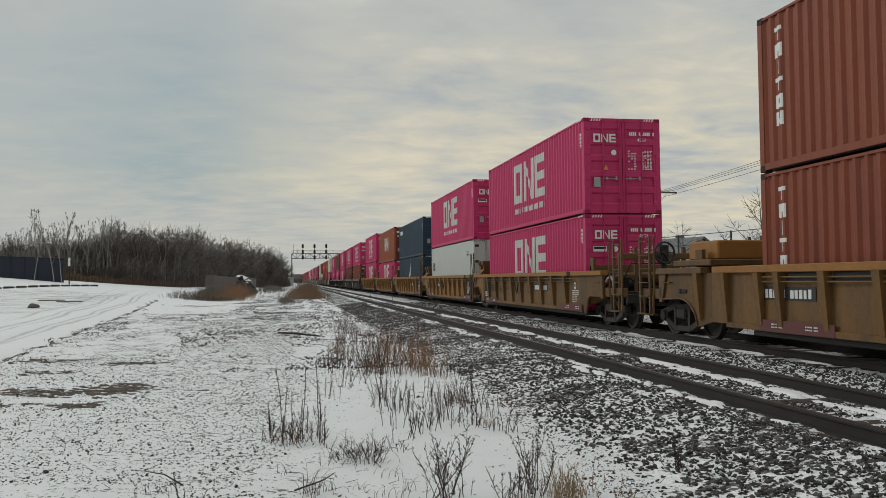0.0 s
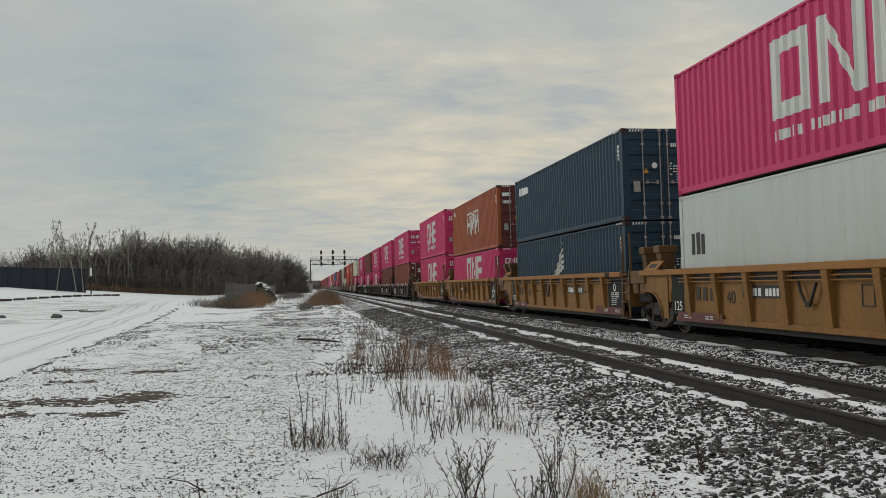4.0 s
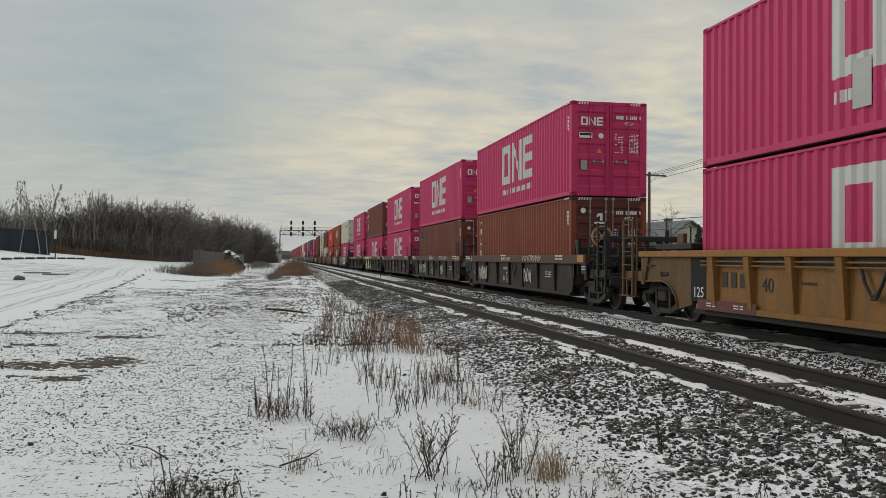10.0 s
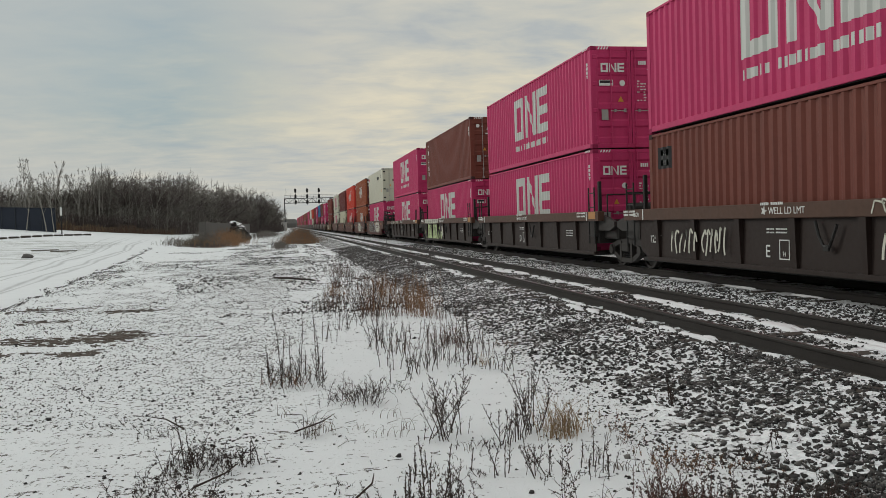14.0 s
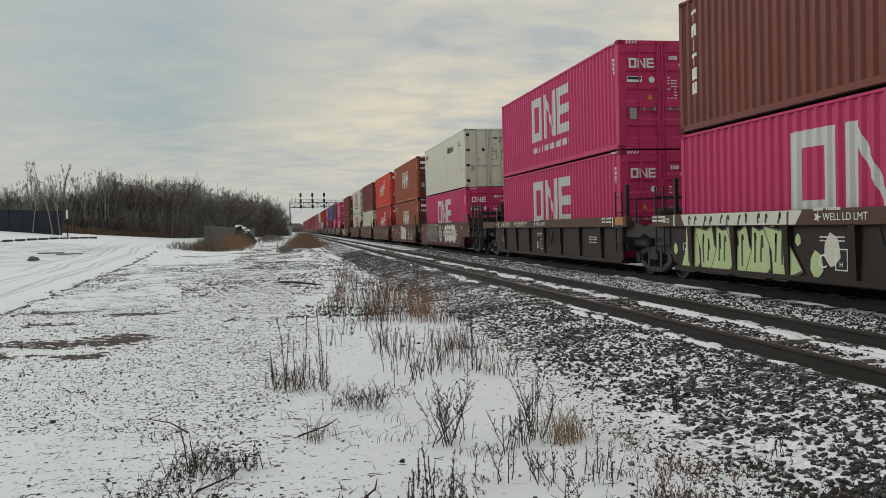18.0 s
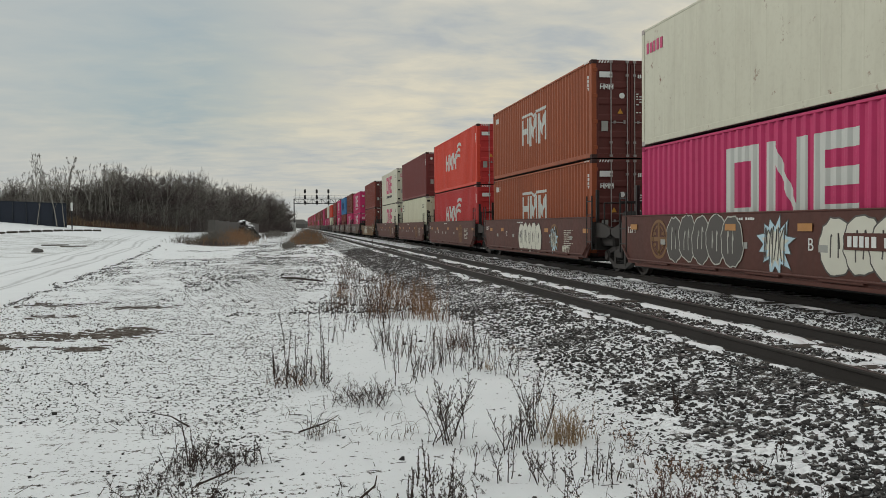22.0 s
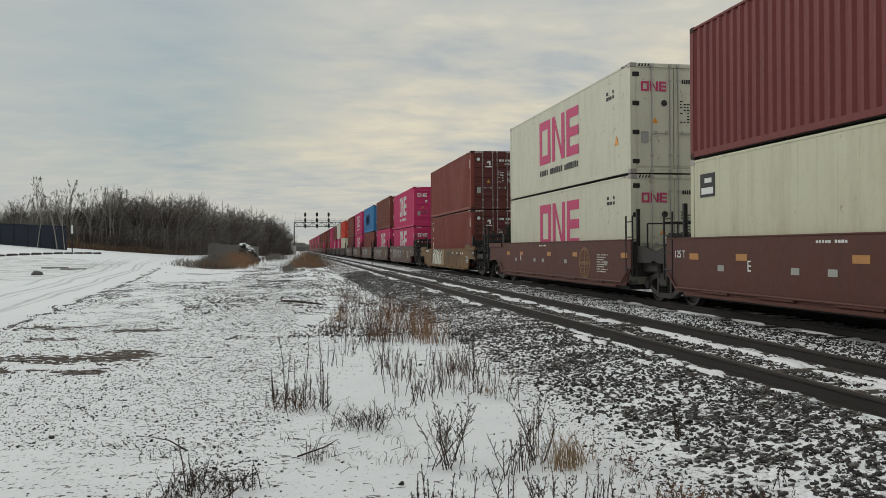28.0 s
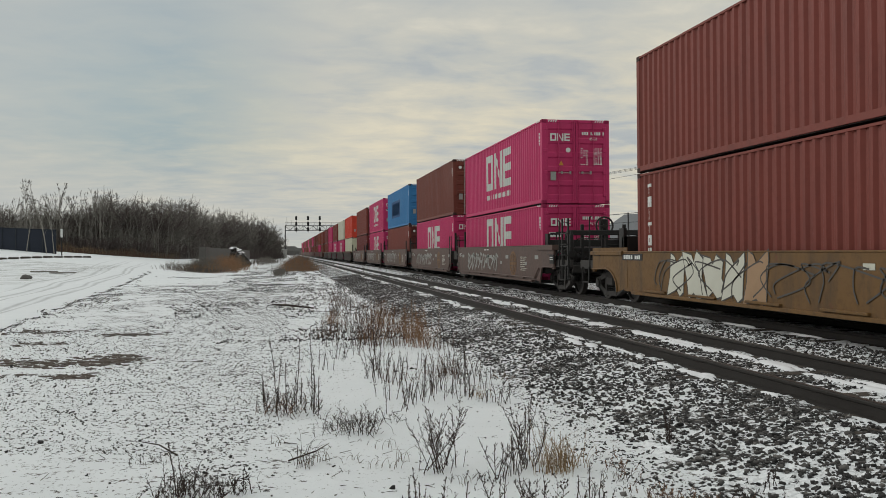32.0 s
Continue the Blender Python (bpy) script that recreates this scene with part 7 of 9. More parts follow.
            part("number_plate", shared("number_plate|b", lambda: bar(Geo(), 0, -1.5, 0, 0.26)), CARBROWN, c, "brown panel for the car's number", at=at(-2.16, 0.94, 0.018))
            part("plate_bars", shared("plate_bars|b", lambda: bars_row(1.35, 0.17, 10, 5)), WHITE, c, at=at(-2.24, 0.985, 0.022))
        if kind == "plain_yellow":
            for i in range(1, 6):
                y, lean, tall = H - 1.9 - i * 0.78, 0.12 * (-1) ** (i // 2), 0.42 + 0.04 * (i % 3)
                shape = lambda k: [(a * k, b * k) for a, b in ((0.36 + lean, -tall), (0.33, -0.05), (0.40 - lean, tall), (0.12, tall * 0.85), (0.02, tall * 0.55), (-0.22 - lean, tall * 1.02), (-0.36, tall * 0.7), (-0.30, -0.02), (-0.40 + lean, -tall * 0.8), (-0.12, -tall), (0.03, -tall * 0.7))]
                fill = SPRAYWHITE if i < 5 else TANPAINT
                part("graffiti", shared("graffiti|yr%d" % (i % 12), lambda: slab(Geo(), shape(1.09), 0.001)), SPRAYDARK, c, "dark outline of a sprayed letter shape", at=at(y, 0.84, 0.0005 + 0.003 * (i % 3)))
                part("graffiti", shared("graffiti|yf%d" % (i % 12), lambda: slab(Geo(), shape(1.0), 0.001)), fill, c, "pale sprayed letter shape", at=at(y, 0.84, 0.0018 + 0.003 * (i % 3)))
            part("graffiti", shared("graffiti|y1", lambda: strokes(9.5, 0.8, 22, 0.03, 113)), SPRAYDARK, c, "dark sprayed outlines", at=at(H - 1.2, 0.44, 0.008))
            part("number_plate", shared("number_plate|p", lambda: bar(Geo(), 0, -1.2, 0, 0.16)), DARKMARK, c, "black panel for the car's number", at=at(H + 0.3, 1.13))
            part("plate_bars", shared("plate_bars|p", lambda: bars_row(1.0, 0.10, 9, 5)), WHITE, c, at=at(H + 0.2, 1.16, 0.004))
            part("data_panel", shared("data_panel|p", lambda: bar(Geo(), 0, -0.46, 0, 0.30)), WHITE, c, "white and black data panel", at=at(-H + 0.05, 0.66))
            for dy in (0.03, 0.25):
                part("data_cell", shared("data_cell|p", lambda: bar(bar(Geo(), 0, -0.18, 0.02, 0.08), 0, -0.18, 0.11, 0.27)), DARKMARK, c, at=at(-H + 0.05 - dy, 0.66, 0.005))
            for y in (-H + 2.4, -H + 1.4, -H + 3.6, -H + 0.9):
                part("reflector", shared("reflector|p", lambda: bar(Geo(), 0, -0.26, 0, 0.10)), SPRAYWHITE, c, "white reflector", at=at(y, 1.06))
            part("end_flap", shared("end_flap", lambda: Geo().prism([(0.25, 1.37), (-1.05, 1.37), (-0.85, 1.55), (0.32, 1.55)], "x", -1.52, -1.495)), CARYELLOW, c, "raised yellow end plate", at=(0, -H - 0.15, 0))
            part("flap_edge", shared("flap_edge", lambda: Geo().box(-1.53, -1.06, 1.535, -1.49, 0.33, 1.56)), BLACK, c, "dark edge of the end plate", at=(0, -H - 0.15, 0))
        if kind == "faded":
            part("graffiti", shared("graffiti|f%d" % k, lambda: strokes(5.5, 0.75, 16, 0.09, 120 + k)), GREYPLATE, c, "pale grey worn graffiti", at=at(H - 1.5, 0.55))
            part("small_print", shared("small_print|g", lambda: bars_row(0.8, 0.05, 10, 26)), WHITE, c, at=at(1.2, 1.42, 0.003))
    return c


COUPLED_AFTER = {0, 5, 10, 15, 16, 21, 26, 31, 36}
for k, (yk, low, high, car, m0, m1) in enumerate(STACKS):
    det = k < 22
    cn, cf = (k - 1) in COUPLED_AFTER, k in COUPLED_AFTER
    well_car(car, yk, k, cn, cf, det)
    if k < 28:
        if k == 0 or cn:
            rail_truck(yk - 1.50, k < 20)
        nxt = STACKS[k + 1][0]
        rail_truck(yk + L + 2.1 + (1.5 if k == 0 else 0) if cf else (yk + L + nxt) / 2, k < 19)

# ---- weeds ----
def bud(heads, c, r, rr):
    """A small dry bud or curled leaf: a stretched four-faced grain."""
    o = len(heads.v)
    k = rr.uniform(1.0, 2.2)
    t = Vector((rr.uniform(-0.6, 0.6), rr.uniform(-0.6, 0.6), 1)).normalized() * k
    heads.v += [tuple(c + Vector(v) * r * 1.15) for v in ((1, 0, -0.3), (-0.5, 0.87, -0.3), (-0.5, -0.87, -0.3))] + [tuple(c + t * r * 1.3)]
    heads.f += [tuple(o + i for i in f) for f in ((0, 1, 3), (1, 2, 3), (2, 0, 3), (0, 2, 1))]


def twig(g, heads, p, d, ln, r, rr, buds, bend=0.12, sub=0):
    """A thin branch of three bent pieces, with buds along it and shorter side twigs."""
    n = 3
    for i in range(n):
        d = (d + Vector((rr.uniform(-bend, bend), rr.uniform(-bend, bend), rr.uniform(-0.02, 0.14)))).normalized()
        q = p + d * ln / n
        g.tube(p, q, r * (1 - 0.25 * i), r * (0.75 - 0.25 * i), 3, False)
        want = buds * ln / n / 0.045
        for k in range(int(want) + (rr.random() < want % 1)):
            bud(heads, p.lerp(q, rr.random()) + Vector((rr.uniform(-1, 1), rr.uniform(-1, 1), rr.uniform(-1, 1))) * 0.005, rr.uniform(0.0026, 0.0052), rr)
        if sub and i:
            a = rr.uniform(0, 6.28)
            twig(g, heads, p.lerp(q, rr.random()), (d + Vector((math.cos(a), math.sin(a), 0.2)) * 0.7).normalized(), ln * rr.uniform(0.25, 0.5), r * 0.6, rr, buds)
        p = q


def stem(g, heads, p, d, h, r, rr, first, sides, reach, rise, buds, sub=0, bend=0.07):
    """A standing stem; side twigs from the share `first` of its height on, shorter towards the top."""
    n = 8
    for i in range(n):
        d = (d + Vector((rr.uniform(-bend, bend), rr.uniform(-bend, bend), rr.uniform(-0.01, 0.05)))).normalized()
        q = p + d * h / n
        g.tube(p, q, r * (1 - 0.085 * i), r * (1 - 0.085 * (i + 1)), 4, False)
        f = (i + 0.5) / n
        if f >= first:
            for j in range(sides if rr.random() < 0.8 else max(1, sides - 1)):
                a = rr.uniform(0, 6.28)
                nd = (d * rise + Vector((math.cos(a), math.sin(a), 0.1))).normalized()
                twig(g, heads, p.lerp(q, rr.random()), nd, h * reach * rr.uniform(0.5, 1.2) * (1.15 - 0.8 * f), r * 0.55, rr, buds, 0.14, sub)
            want = buds * h / n / 0.045
            for k in range(int(want) + (rr.random() < want % 1)):
                bud(heads, p.lerp(q, rr.random()) + Vector((rr.uniform(-1, 1), rr.uniform(-1, 1), 0)) * 0.006, rr.uniform(0.002, 0.0042), rr)
        p = q


def blade(g, x, y, h, rr, droop=0.5, r=0.0028):
    """A dry grass blade that bows over."""
    a, k = rr.uniform(0, 6.28), h * droop * rr.uniform(0.3, 1.2)
    prev = Vector((x, y, -0.02))
    for i in range(1, 6):
        f = i / 5
        q = Vector((x + math.cos(a) * k * f ** 1.8, y + math.sin(a) * k * f ** 1.8, h * (f - droop * 0.55 * max(0, f - 0.45) ** 1.5 * 2.2)))
        g.tube(prev, q, r * (1 - 0.14 * i), r * (0.86 - 0.14 * i), 3, False)
        prev = q


def lean_out(rr, low, high):
    a, k = rr.uniform(0, 6.28), rr.uniform(low, high)
    return Vector((math.cos(a) * k, math.sin(a) * k, 1)).normalized()


def weed_plant(x, y, h, form, label, mat, headmat, seed):
    """A dry plant of one of several forms, rooted at x, y."""
    rr = random.Random(seed)
    g, hd = Geo(), Geo()
    at = lambda k: Vector((rr.gauss(0, k), rr.gauss(0, k), -0.02))
    if form == "spike":
        for i in range(2):
            stem(g, hd, at(0.05), lean_out(rr, 0.0, 0.16), h * (1 - 0.25 * i) * rr.uniform(0.95, 1.05), 0.0050, rr, 0.30, 3, 0.13, 1.1, 3)
        for i in range(9):
            stem(g, hd, at(0.11), lean_out(rr, 0.1, 0.8), h * rr.uniform(0.15, 0.5), 0.0032, rr, 0.2, 2, 0.28, 0.8, 2, bend=0.16)
    elif form == "fan":
        for i in range(5):
            stem(g, hd, at(0.05), lean_out(rr, 0.08, 0.62), h * rr.uniform(0.55, 1.06), 0.0040, rr, 0.34, 2, 0.23, 0.9, 3, sub=1 if i % 2 else 0, bend=0.13)
        for i in range(5):
            stem(g, hd, at(0.06), lean_out(rr, 0.1, 0.8), h * rr.uniform(0.2, 0.45), 0.0028, rr, 0.4, 1, 0.35, 0.9, 1, bend=0.14)
    elif form == "stalk":
        for i in range(5):
            stem(g, hd, at(0.08), lean_out(rr, 0.0, 0.32), h * rr.uniform(0.5, 1.05), 0.0044, rr, 0.35, 2, 0.22, 0.9, 2, bend=0.12)
    elif form == "scrub":
        for i in range(15):
            stem(g, hd, at(0.16), lean_out(rr, 0.0, 0.45), h * rr.uniform(0.4, 1.05), 0.0038, rr, 0.35, 2, 0.22, 1.0, 1, bend=0.1)
        for i in range(20):
            blade(g, rr.gauss(0, 0.16), rr.gauss(0, 0.16), h * rr.uniform(0.3, 0.7), rr, 0.4)
    elif form == "dense":
        for i in range(22):
            stem(g, hd, at(0.15), lean_out(rr, 0.0, 0.30), h * rr.uniform(0.4, 1.08), 0.0034, rr, 0.3, 2, 0.19, 1.2, 1)
        for i in range(60):
            blade(g, rr.gauss(0, 0.16), rr.gauss(0, 0.16), h * rr.uniform(0.25, 0.8), rr, 0.35)
    elif form == "sprig":
        for i in range(3):
            stem(g, hd, at(0.05), lean_out(rr, 0.05, 0.5), h * rr.uniform(0.65, 1.06), 0.0028, rr, 0.22, 2, 0.34, 0.6, 2, sub=1, bend=0.14)
    elif form == "bush":
        for i in range(12):
            stem(g, hd, at(0.07), lean_out(rr, 0.0, 0.55), h * rr.uniform(0.45, 1.05), 0.0024, rr, 0.2, 3, 0.30, 0.9, 1, bend=0.15)
    elif form == "tuft":
        for i in range(26):
            blade(g, rr.gauss(0, 0.055), rr.gauss(0, 0.055), h * rr.uniform(0.4, 1.1), rr, 0.6)
        for i in range(3):
            stem(g, hd, at(0.06), lean_out(rr, 0.0, 0.3), h * rr.uniform(0.6, 1.2), 0.003, rr, 0.4, 2, 0.2, 1.0, 1)
    elif form == "blades":
        for i in range(7):
            blade(g, rr.gauss(0, 0.05), rr.gauss(0, 0.05), h * rr.uniform(0.4, 1.1), rr, 0.8, 0.0030)
    else:
        for i in range(9):
            stem(g, hd, at(0.11), lean_out(rr, 0.1, 1.1), h * rr.uniform(0.4, 1.05), 0.0028, rr, 0.25, 2, 0.34, 0.7, 1, bend=0.18)
        for i in range(9):
            blade(g, rr.gauss(0, 0.12), rr.gauss(0, 0.12), h * rr.uniform(0.3, 0.8), rr, 0.9, 0.0024)
    z = ground_height(x, y) if x < 2.75 else max(ground_height(x, y), bed_height(x))
    t = thing("dry_weed", label, "weed", (x, y, z), "dry weeds by the track")
    part("stalk", g.fast_mesh("stalk"), mat, t)
    if hd.v:
        part("seed_head", hd.fast_mesh("seed_head"), headmat, t, "dark dry seed heads")
    return t


SPIKES = [(-0.13, 9.04, 0.83), (0.07, 8.99, 0.76), (0.24, 9.08, 0.86), (0.32, 8.8, 0.42), (-0.22, 9.6, 0.39), (1.18, 11.21, 0.95), (2.04, 9.44, 0.64), (1.32, 12.0, 0.9), (0.14, 9.51, 0.39), (0.84, 5.44, 0.24), (0.78, 5.45, 0.15), (-0.7, 6.08, 0.38), (3.26, 6.77, 0.29), (3.34, 6.82, 0.24)]
FANS = [(1.11, 6.42, 0.61), (1.17, 6.32, 0.64), (1.26, 6.44, 0.48), (1.87, 6.43, 0.63), (1.9, 6.3, 0.51), (1.73, 6.23, 0.38), (1.57, 6.04, 0.35), (1.62, 5.2, 0.31), (1.41, 15.12, 0.64), (-0.31, 6.08, 0.23), (2.18, 10.33, 0.49), (0.71, 7.75, 0.29), (2.41, 8.98, 0.34), (3.38, 5.34, 0.15)]
STALKS = [(0.51, 12.2, 0.41), (0.83, 13.3, 0.38), (1.14, 13.74, 0.3), (1.14, 9.65, 0.3), (1.15, 8.87, 0.37), (1.31, 9.03, 0.36), (1.47, 9.5, 0.36), (1.51, 9.3, 0.44), (1.61, 9.54, 0.49), (1.76, 9.82, 0.39), (1.87, 9.96, 0.37), (2.38, 10.56, 0.42), (2.38, 10.1, 0.34), (2.23, 9.03, 0.26), (2.08, 9.35, 0.25), (2.86, 15.3, 0.31), (2.75, 13.24, 0.43), (1.26, 10.83, 0.52), (1.33, 10.44, 0.43), (1.31, 5.34, 0.29), (2.0, 5.19, 0.32), (1.98, 5.27, 0.22), (0.79, 15.1, 0.36), (1.68, 11.91, 0.32), (1.14, 15.0, 0.41), (1.88, 11.86, 0.32)]
SCRUB = [(1.37, 15.92, 0.54), (1.49, 14.91, 0.81), (1.74, 14.84, 0.71), (0.97, 17.38, 0.53), (0.71, 16.64, 0.45), (1.27, 18.32, 0.44), (1.93, 14.79, 0.6), (2.24, 11.48, 0.33), (2.09, 11.14, 0.34), (2.25, 10.94, 0.36), (2.5, 14.2, 0.39), (2.16, 19.54, 0.66), (1.77, 19.65, 0.53), (1.57, 10.86, 0.3)]
RUST = [(2.29, 15.46, 0.84), (2.39, 14.67, 0.78), (2.51, 16.03, 0.78), (1.72, 15.82, 0.86), (2.35, 17.36, 0.57), (2.28, 19.19, 0.63), (1.14, 19.84, 0.4)]
TUFTS = [(1.98, 6.18, 0.27), (2.08, 6.26, 0.37), (2.12, 6.18, 0.3), (2.22, 6.27, 0.25), (2.06, 6.1, 0.21), (2.2, 9.4, 0.19), (2.13, 6.47, 0.31)]
LOWRUST = [(2.5, 6.35, 0.11), (2.51, 6.08, 0.11), (2.48, 5.84, 0.12), (2.54, 5.53, 0.08), (2.53, 5.26, 0.11), (2.53, 5.13, 0.14), (2.55, 5.08, 0.16), (2.69, 5.05, 0.11), (2.96, 5.06, 0.1), (2.99, 4.99, 0.1), (2.83, 10.7, 0.15), (-0.04, 8.83, 0.27), (-0.14, 9.07, 0.25), (2.64, 5.16, 0.12), (2.57, 5.38, 0.11), (2.66, 5.39, 0.09)]
BLADES = [(0.16, 6.68, 0.31), (0.21, 6.78, 0.22), (0.28, 6.84, 0.17), (0.84, 7.11, 0.15), (0.84, 6.5, 0.14), (0.69, 6.56, 0.14), (0.51, 6.82, 0.14), (0.93, 6.69, 0.18), (-0.03, 7.52, 0.15), (2.13, 5.21, 0.13), (2.17, 5.16, 0.11), (1.31, 5.97, 0.11), (2.02, 5.5, 0.07), (2.38, 5.9, 0.12)]
LOW = [(0.49, 8.03, 0.3), (0.66, 7.74, 0.32), (0.61, 8.11, 0.25), (0.9, 8.2, 0.2), (0.44, 7.79, 0.16), (-0.76, 6.06, 0.2), (-0.66, 6.01, 0.25), (-0.55, 6.02, 0.17), (-0.74, 6.23, 0.26), (-0.47, 6.2, 0.13), (-1.04, 7.12, 0.15), (1.16, 5.37, 0.11), (0.95, 5.39, 0.1), (-0.81, 5.99, 0.14), (1.36, 5.99, 0.12), (2.88, 5.18, 0.08), (2.49, 5.63, 0.08)]
FRONT_SPIKES = [(0.66, 4.61, 0.34), (0.69, 4.51, 0.51), (0.86, 4.53, 0.46), (0.66, 4.75, 0.23)]
FRONT_FANS = [(0.75, 4.58, 0.26), (0.8, 4.51, 0.32), (0.92, 4.53, 0.29), (0.99, 4.55, 0.28), (-0.7, 5.16, 0.32), (-0.52, 4.89, 0.37), (1.41, 4.4, 0.45), (1.67, 5.34, 0.27), (2.37, 4.23, 0.23), (2.42, 4.17, 0.27), (2.52, 4.18, 0.31), (2.58, 4.13, 0.29), (2.62, 4.07, 0.33), (2.73, 4.09, 0.25), (2.81, 4.07, 0.3), (2.92, 4.07, 0.25), (3.01, 4.08, 0.22), (3.08, 4.04, 0.17)]
FRONT_LOW = [(0.52, 4.82, 0.15), (-0.49, 5.11, 0.21), (-0.78, 5.18, 0.18), (-0.43, 4.99, 0.17), (-0.97, 5.33, 0.18), (-0.96, 5.67, 0.15), (-0.42, 6.09, 0.14), (2.99, 5.21, 0.11), (3.11, 5.13, 0.1), (0.33, 5.25, 0.09)]
FRONT_BLADES = [(-0.15, 4.83, 0.14), (1.73, 4.33, 0.24), (1.83, 4.44, 0.2), (1.72, 4.39, 0.25), (1.88, 5.09, 0.21), (2.18, 5.21, 0.14), (2.16, 5.71, 0.12), (0.08, 6.74, 0.37), (0.14, 6.72, 0.43)]
RED_BUSH = [(2.02, 4.41, 0.27), (2.05, 4.29, 0.33), (2.13, 4.27, 0.34), (2.23, 4.3, 0.29), (2.32, 4.32, 0.24), (2.11, 4.47, 0.19), (2.7, 4.1, 0.14), (2.86, 4.06, 0.2), (2.27, 4.45, 0.24)]
for spots, form, label, mat, headmat in (
        (SPIKES, "spike", "tall dark dry weed spikes standing in snow", WEED, WEED),
        (FANS, "fan", "dark dry weed bush fanning out of the snow", WEED, WEED),
        (STALKS, "stalk", "dark brown dry weed stalks standing in snow", WEED, WEED),
        (SCRUB, "scrub", "reddish brown dry weeds thick in the snow", REDWEED, WEED),
        (RUST, "dense", "rust-brown dense dry weeds at the ballast edge", RUSTWEED, REDWEED),
        (TUFTS, "tuft", "straw-coloured dry grass tuft in snow", STRAW, WEED),
        (LOWRUST, "low", "low reddish brown dry weeds in snow", REDWEED, RUSTWEED),
        (BLADES, "blades", "a few bent dry grass blades in snow", DRYBROWN, WEED),
        (LOW, "low", "low tangled dark dry weed in snow", WEED, WEED),
        (FRONT_SPIKES, "spike", "tall dark dry weed spikes standing in snow", WEED, WEED),
        (FRONT_FANS, "sprig", "thin dark dry weed with many fine sprigs", WEED, WEED),
        (FRONT_LOW, "low", "low tangled dark dry weed in snow", WEED, WEED),
        (FRONT_BLADES, "blades", "a few bent dry grass blades in snow", WEED, WEED),
        (RED_BUSH, "bush", "dense dark red dry bush in snow", REDBUSH, WEED)):
    for i, (x, y, h) in enumerate(spots):
        weed_plant(x, y, h, form, label, mat, headmat, int(x * 1000 + y * 100) + i)

rr = random.Random(29)
for i in range(18):
    x, y = rr.uniform(1.0, 2.7), rr.uniform(17.0, 30.0)
    weed_plant(x, y, rr.uniform(0.3, 0.6), "scrub" if i % 3 else "stalk", "reddish brown dry weeds thick in the snow" if i % 3 else "dark brown dry weed stalks standing in snow", REDWEED if i % 3 else WEED, WEED, 280 + i)
rr = random.Random(31)
g = Geo()
for i in range(1500):
    y = 4.6 + 24 * rr.random() ** 1.5
    x = rr.uniform(-3.5, 3.0)
    if noise.noise((x * 0.8, y * 0.5, 21)) < 0.12 and rr.random() < 0.88:
        continue
    a, ln = rr.gauss(0, 0.8) + rr.choice((0, math.pi)), rr.uniform(0.02, 0.13)
    z = ground_height(x, y) + 0.008
    g.tube((x, y, z), (x + math.cos(a) * ln, y + math.sin(a) * ln, z + rr.uniform(0, 0.03)), 0.0032, 0.0018, 3, False)
ob = new("twig_litter", g.fast_mesh("twig_litter"))
set_material(ob, WEED)
tagged(ob, "short dark twigs and grass blades littering the snow", "twigs", kind="stuff")

stick = thing("fallen_branch", "dark fallen branch lying on snow", "branch", (0, 0, 0))
part("limb", Geo().tube((-0.38, 27.19, -0.27), (0.1, 26.3, -0.25), 0.03, 0.035, 7).tube((0.1, 26.3, -0.25), (0.85, 25.2, -0.28), 0.035, 0.02, 7), WEED, stick)
for x, y, a, ln in ((0.02, 6.9, 0.5, 0.45), (-0.9, 7.3, 2.2, 0.5), (-0.65, 5.6, 0.6, 0.4), (0.35, 5.0, 0.9, 0.35)):
    z = ground_height(x, y)
    t = thing("fallen_twig", "dark fallen twig lying on snow", "twig", (x, y, z), "twigs on the snow")
    part("limb", Geo().tube((0, 0, 0.01), (math.cos(a) * ln * 0.6, math.sin(a) * ln * 0.6, 0.05), 0.008, 0.006, 5).tube((math.cos(a) * ln * 0.6, math.sin(a) * ln * 0.6, 0.05), (math.cos(a + 0.2) * ln, math.sin(a + 0.2) * ln, 0.07), 0.006, 0.003, 5), WEED, t)

# bare wet earth churned up on the gravel
MUD = plain("wet_brown_earth", (0.080, 0.063, 0.050), 0.8, 0, 9, 0.4)
g = Geo()
for cx, cy, rx, ry, n in ((-3.8, 13.9, 2.0, 0.6, 120), (-2.75, 14.2, 0.55, 0.9, 70), (-3.3, 18.3, 0.8, 0.5, 34), (-5.3, 19.6, 0.9, 0.6, 40), (-4.3, 12.6, 0.7, 0.3, 24), (-2.9, 12.4, 0.4, 0.3, 20), (-4.6, 16.8, 0.8, 0.3, 18)):
    for i in range(int(n * 2.0)):
        x, y = cx + rr.gauss(0, rx * 0.42), cy + rr.gauss(0, ry * 0.42)
        snow_pad(g, x, y, ground_height(x, y) + 0.002, rr.uniform(0.02, 0.11), rr.uniform(0.015, 0.06), rr.uniform(0.003, 0.014), rr)
ob = new("churned_earth", g.fast_mesh("churned_earth"))
set_material(ob, MUD)
tagged(ob, "patches of churned brown earth showing through snow", "earth", kind="stuff")

# stones along the edge of the drive
g = Geo()
for i in range(2000):
    y = 11 + 60 * rr.random() ** 1.2
    x = -4.6 - 0.087 * y + rr.gauss(0, 0.07) + 0.35 * noise.noise((y * 0.5, 0, 8))
    if noise.noise((y * 0.7, 3, 3)) > 0.22:
        continue
    s = rr.uniform(0.010, 0.030) * (1 + y * 0.006)
    stone(g, x, y, ground_height(x, y) + s * 0.25, s, rr)
ob = new("drive_edge_stones", g.fast_mesh("drive_edge_stones"))
set_material(ob, STONE)
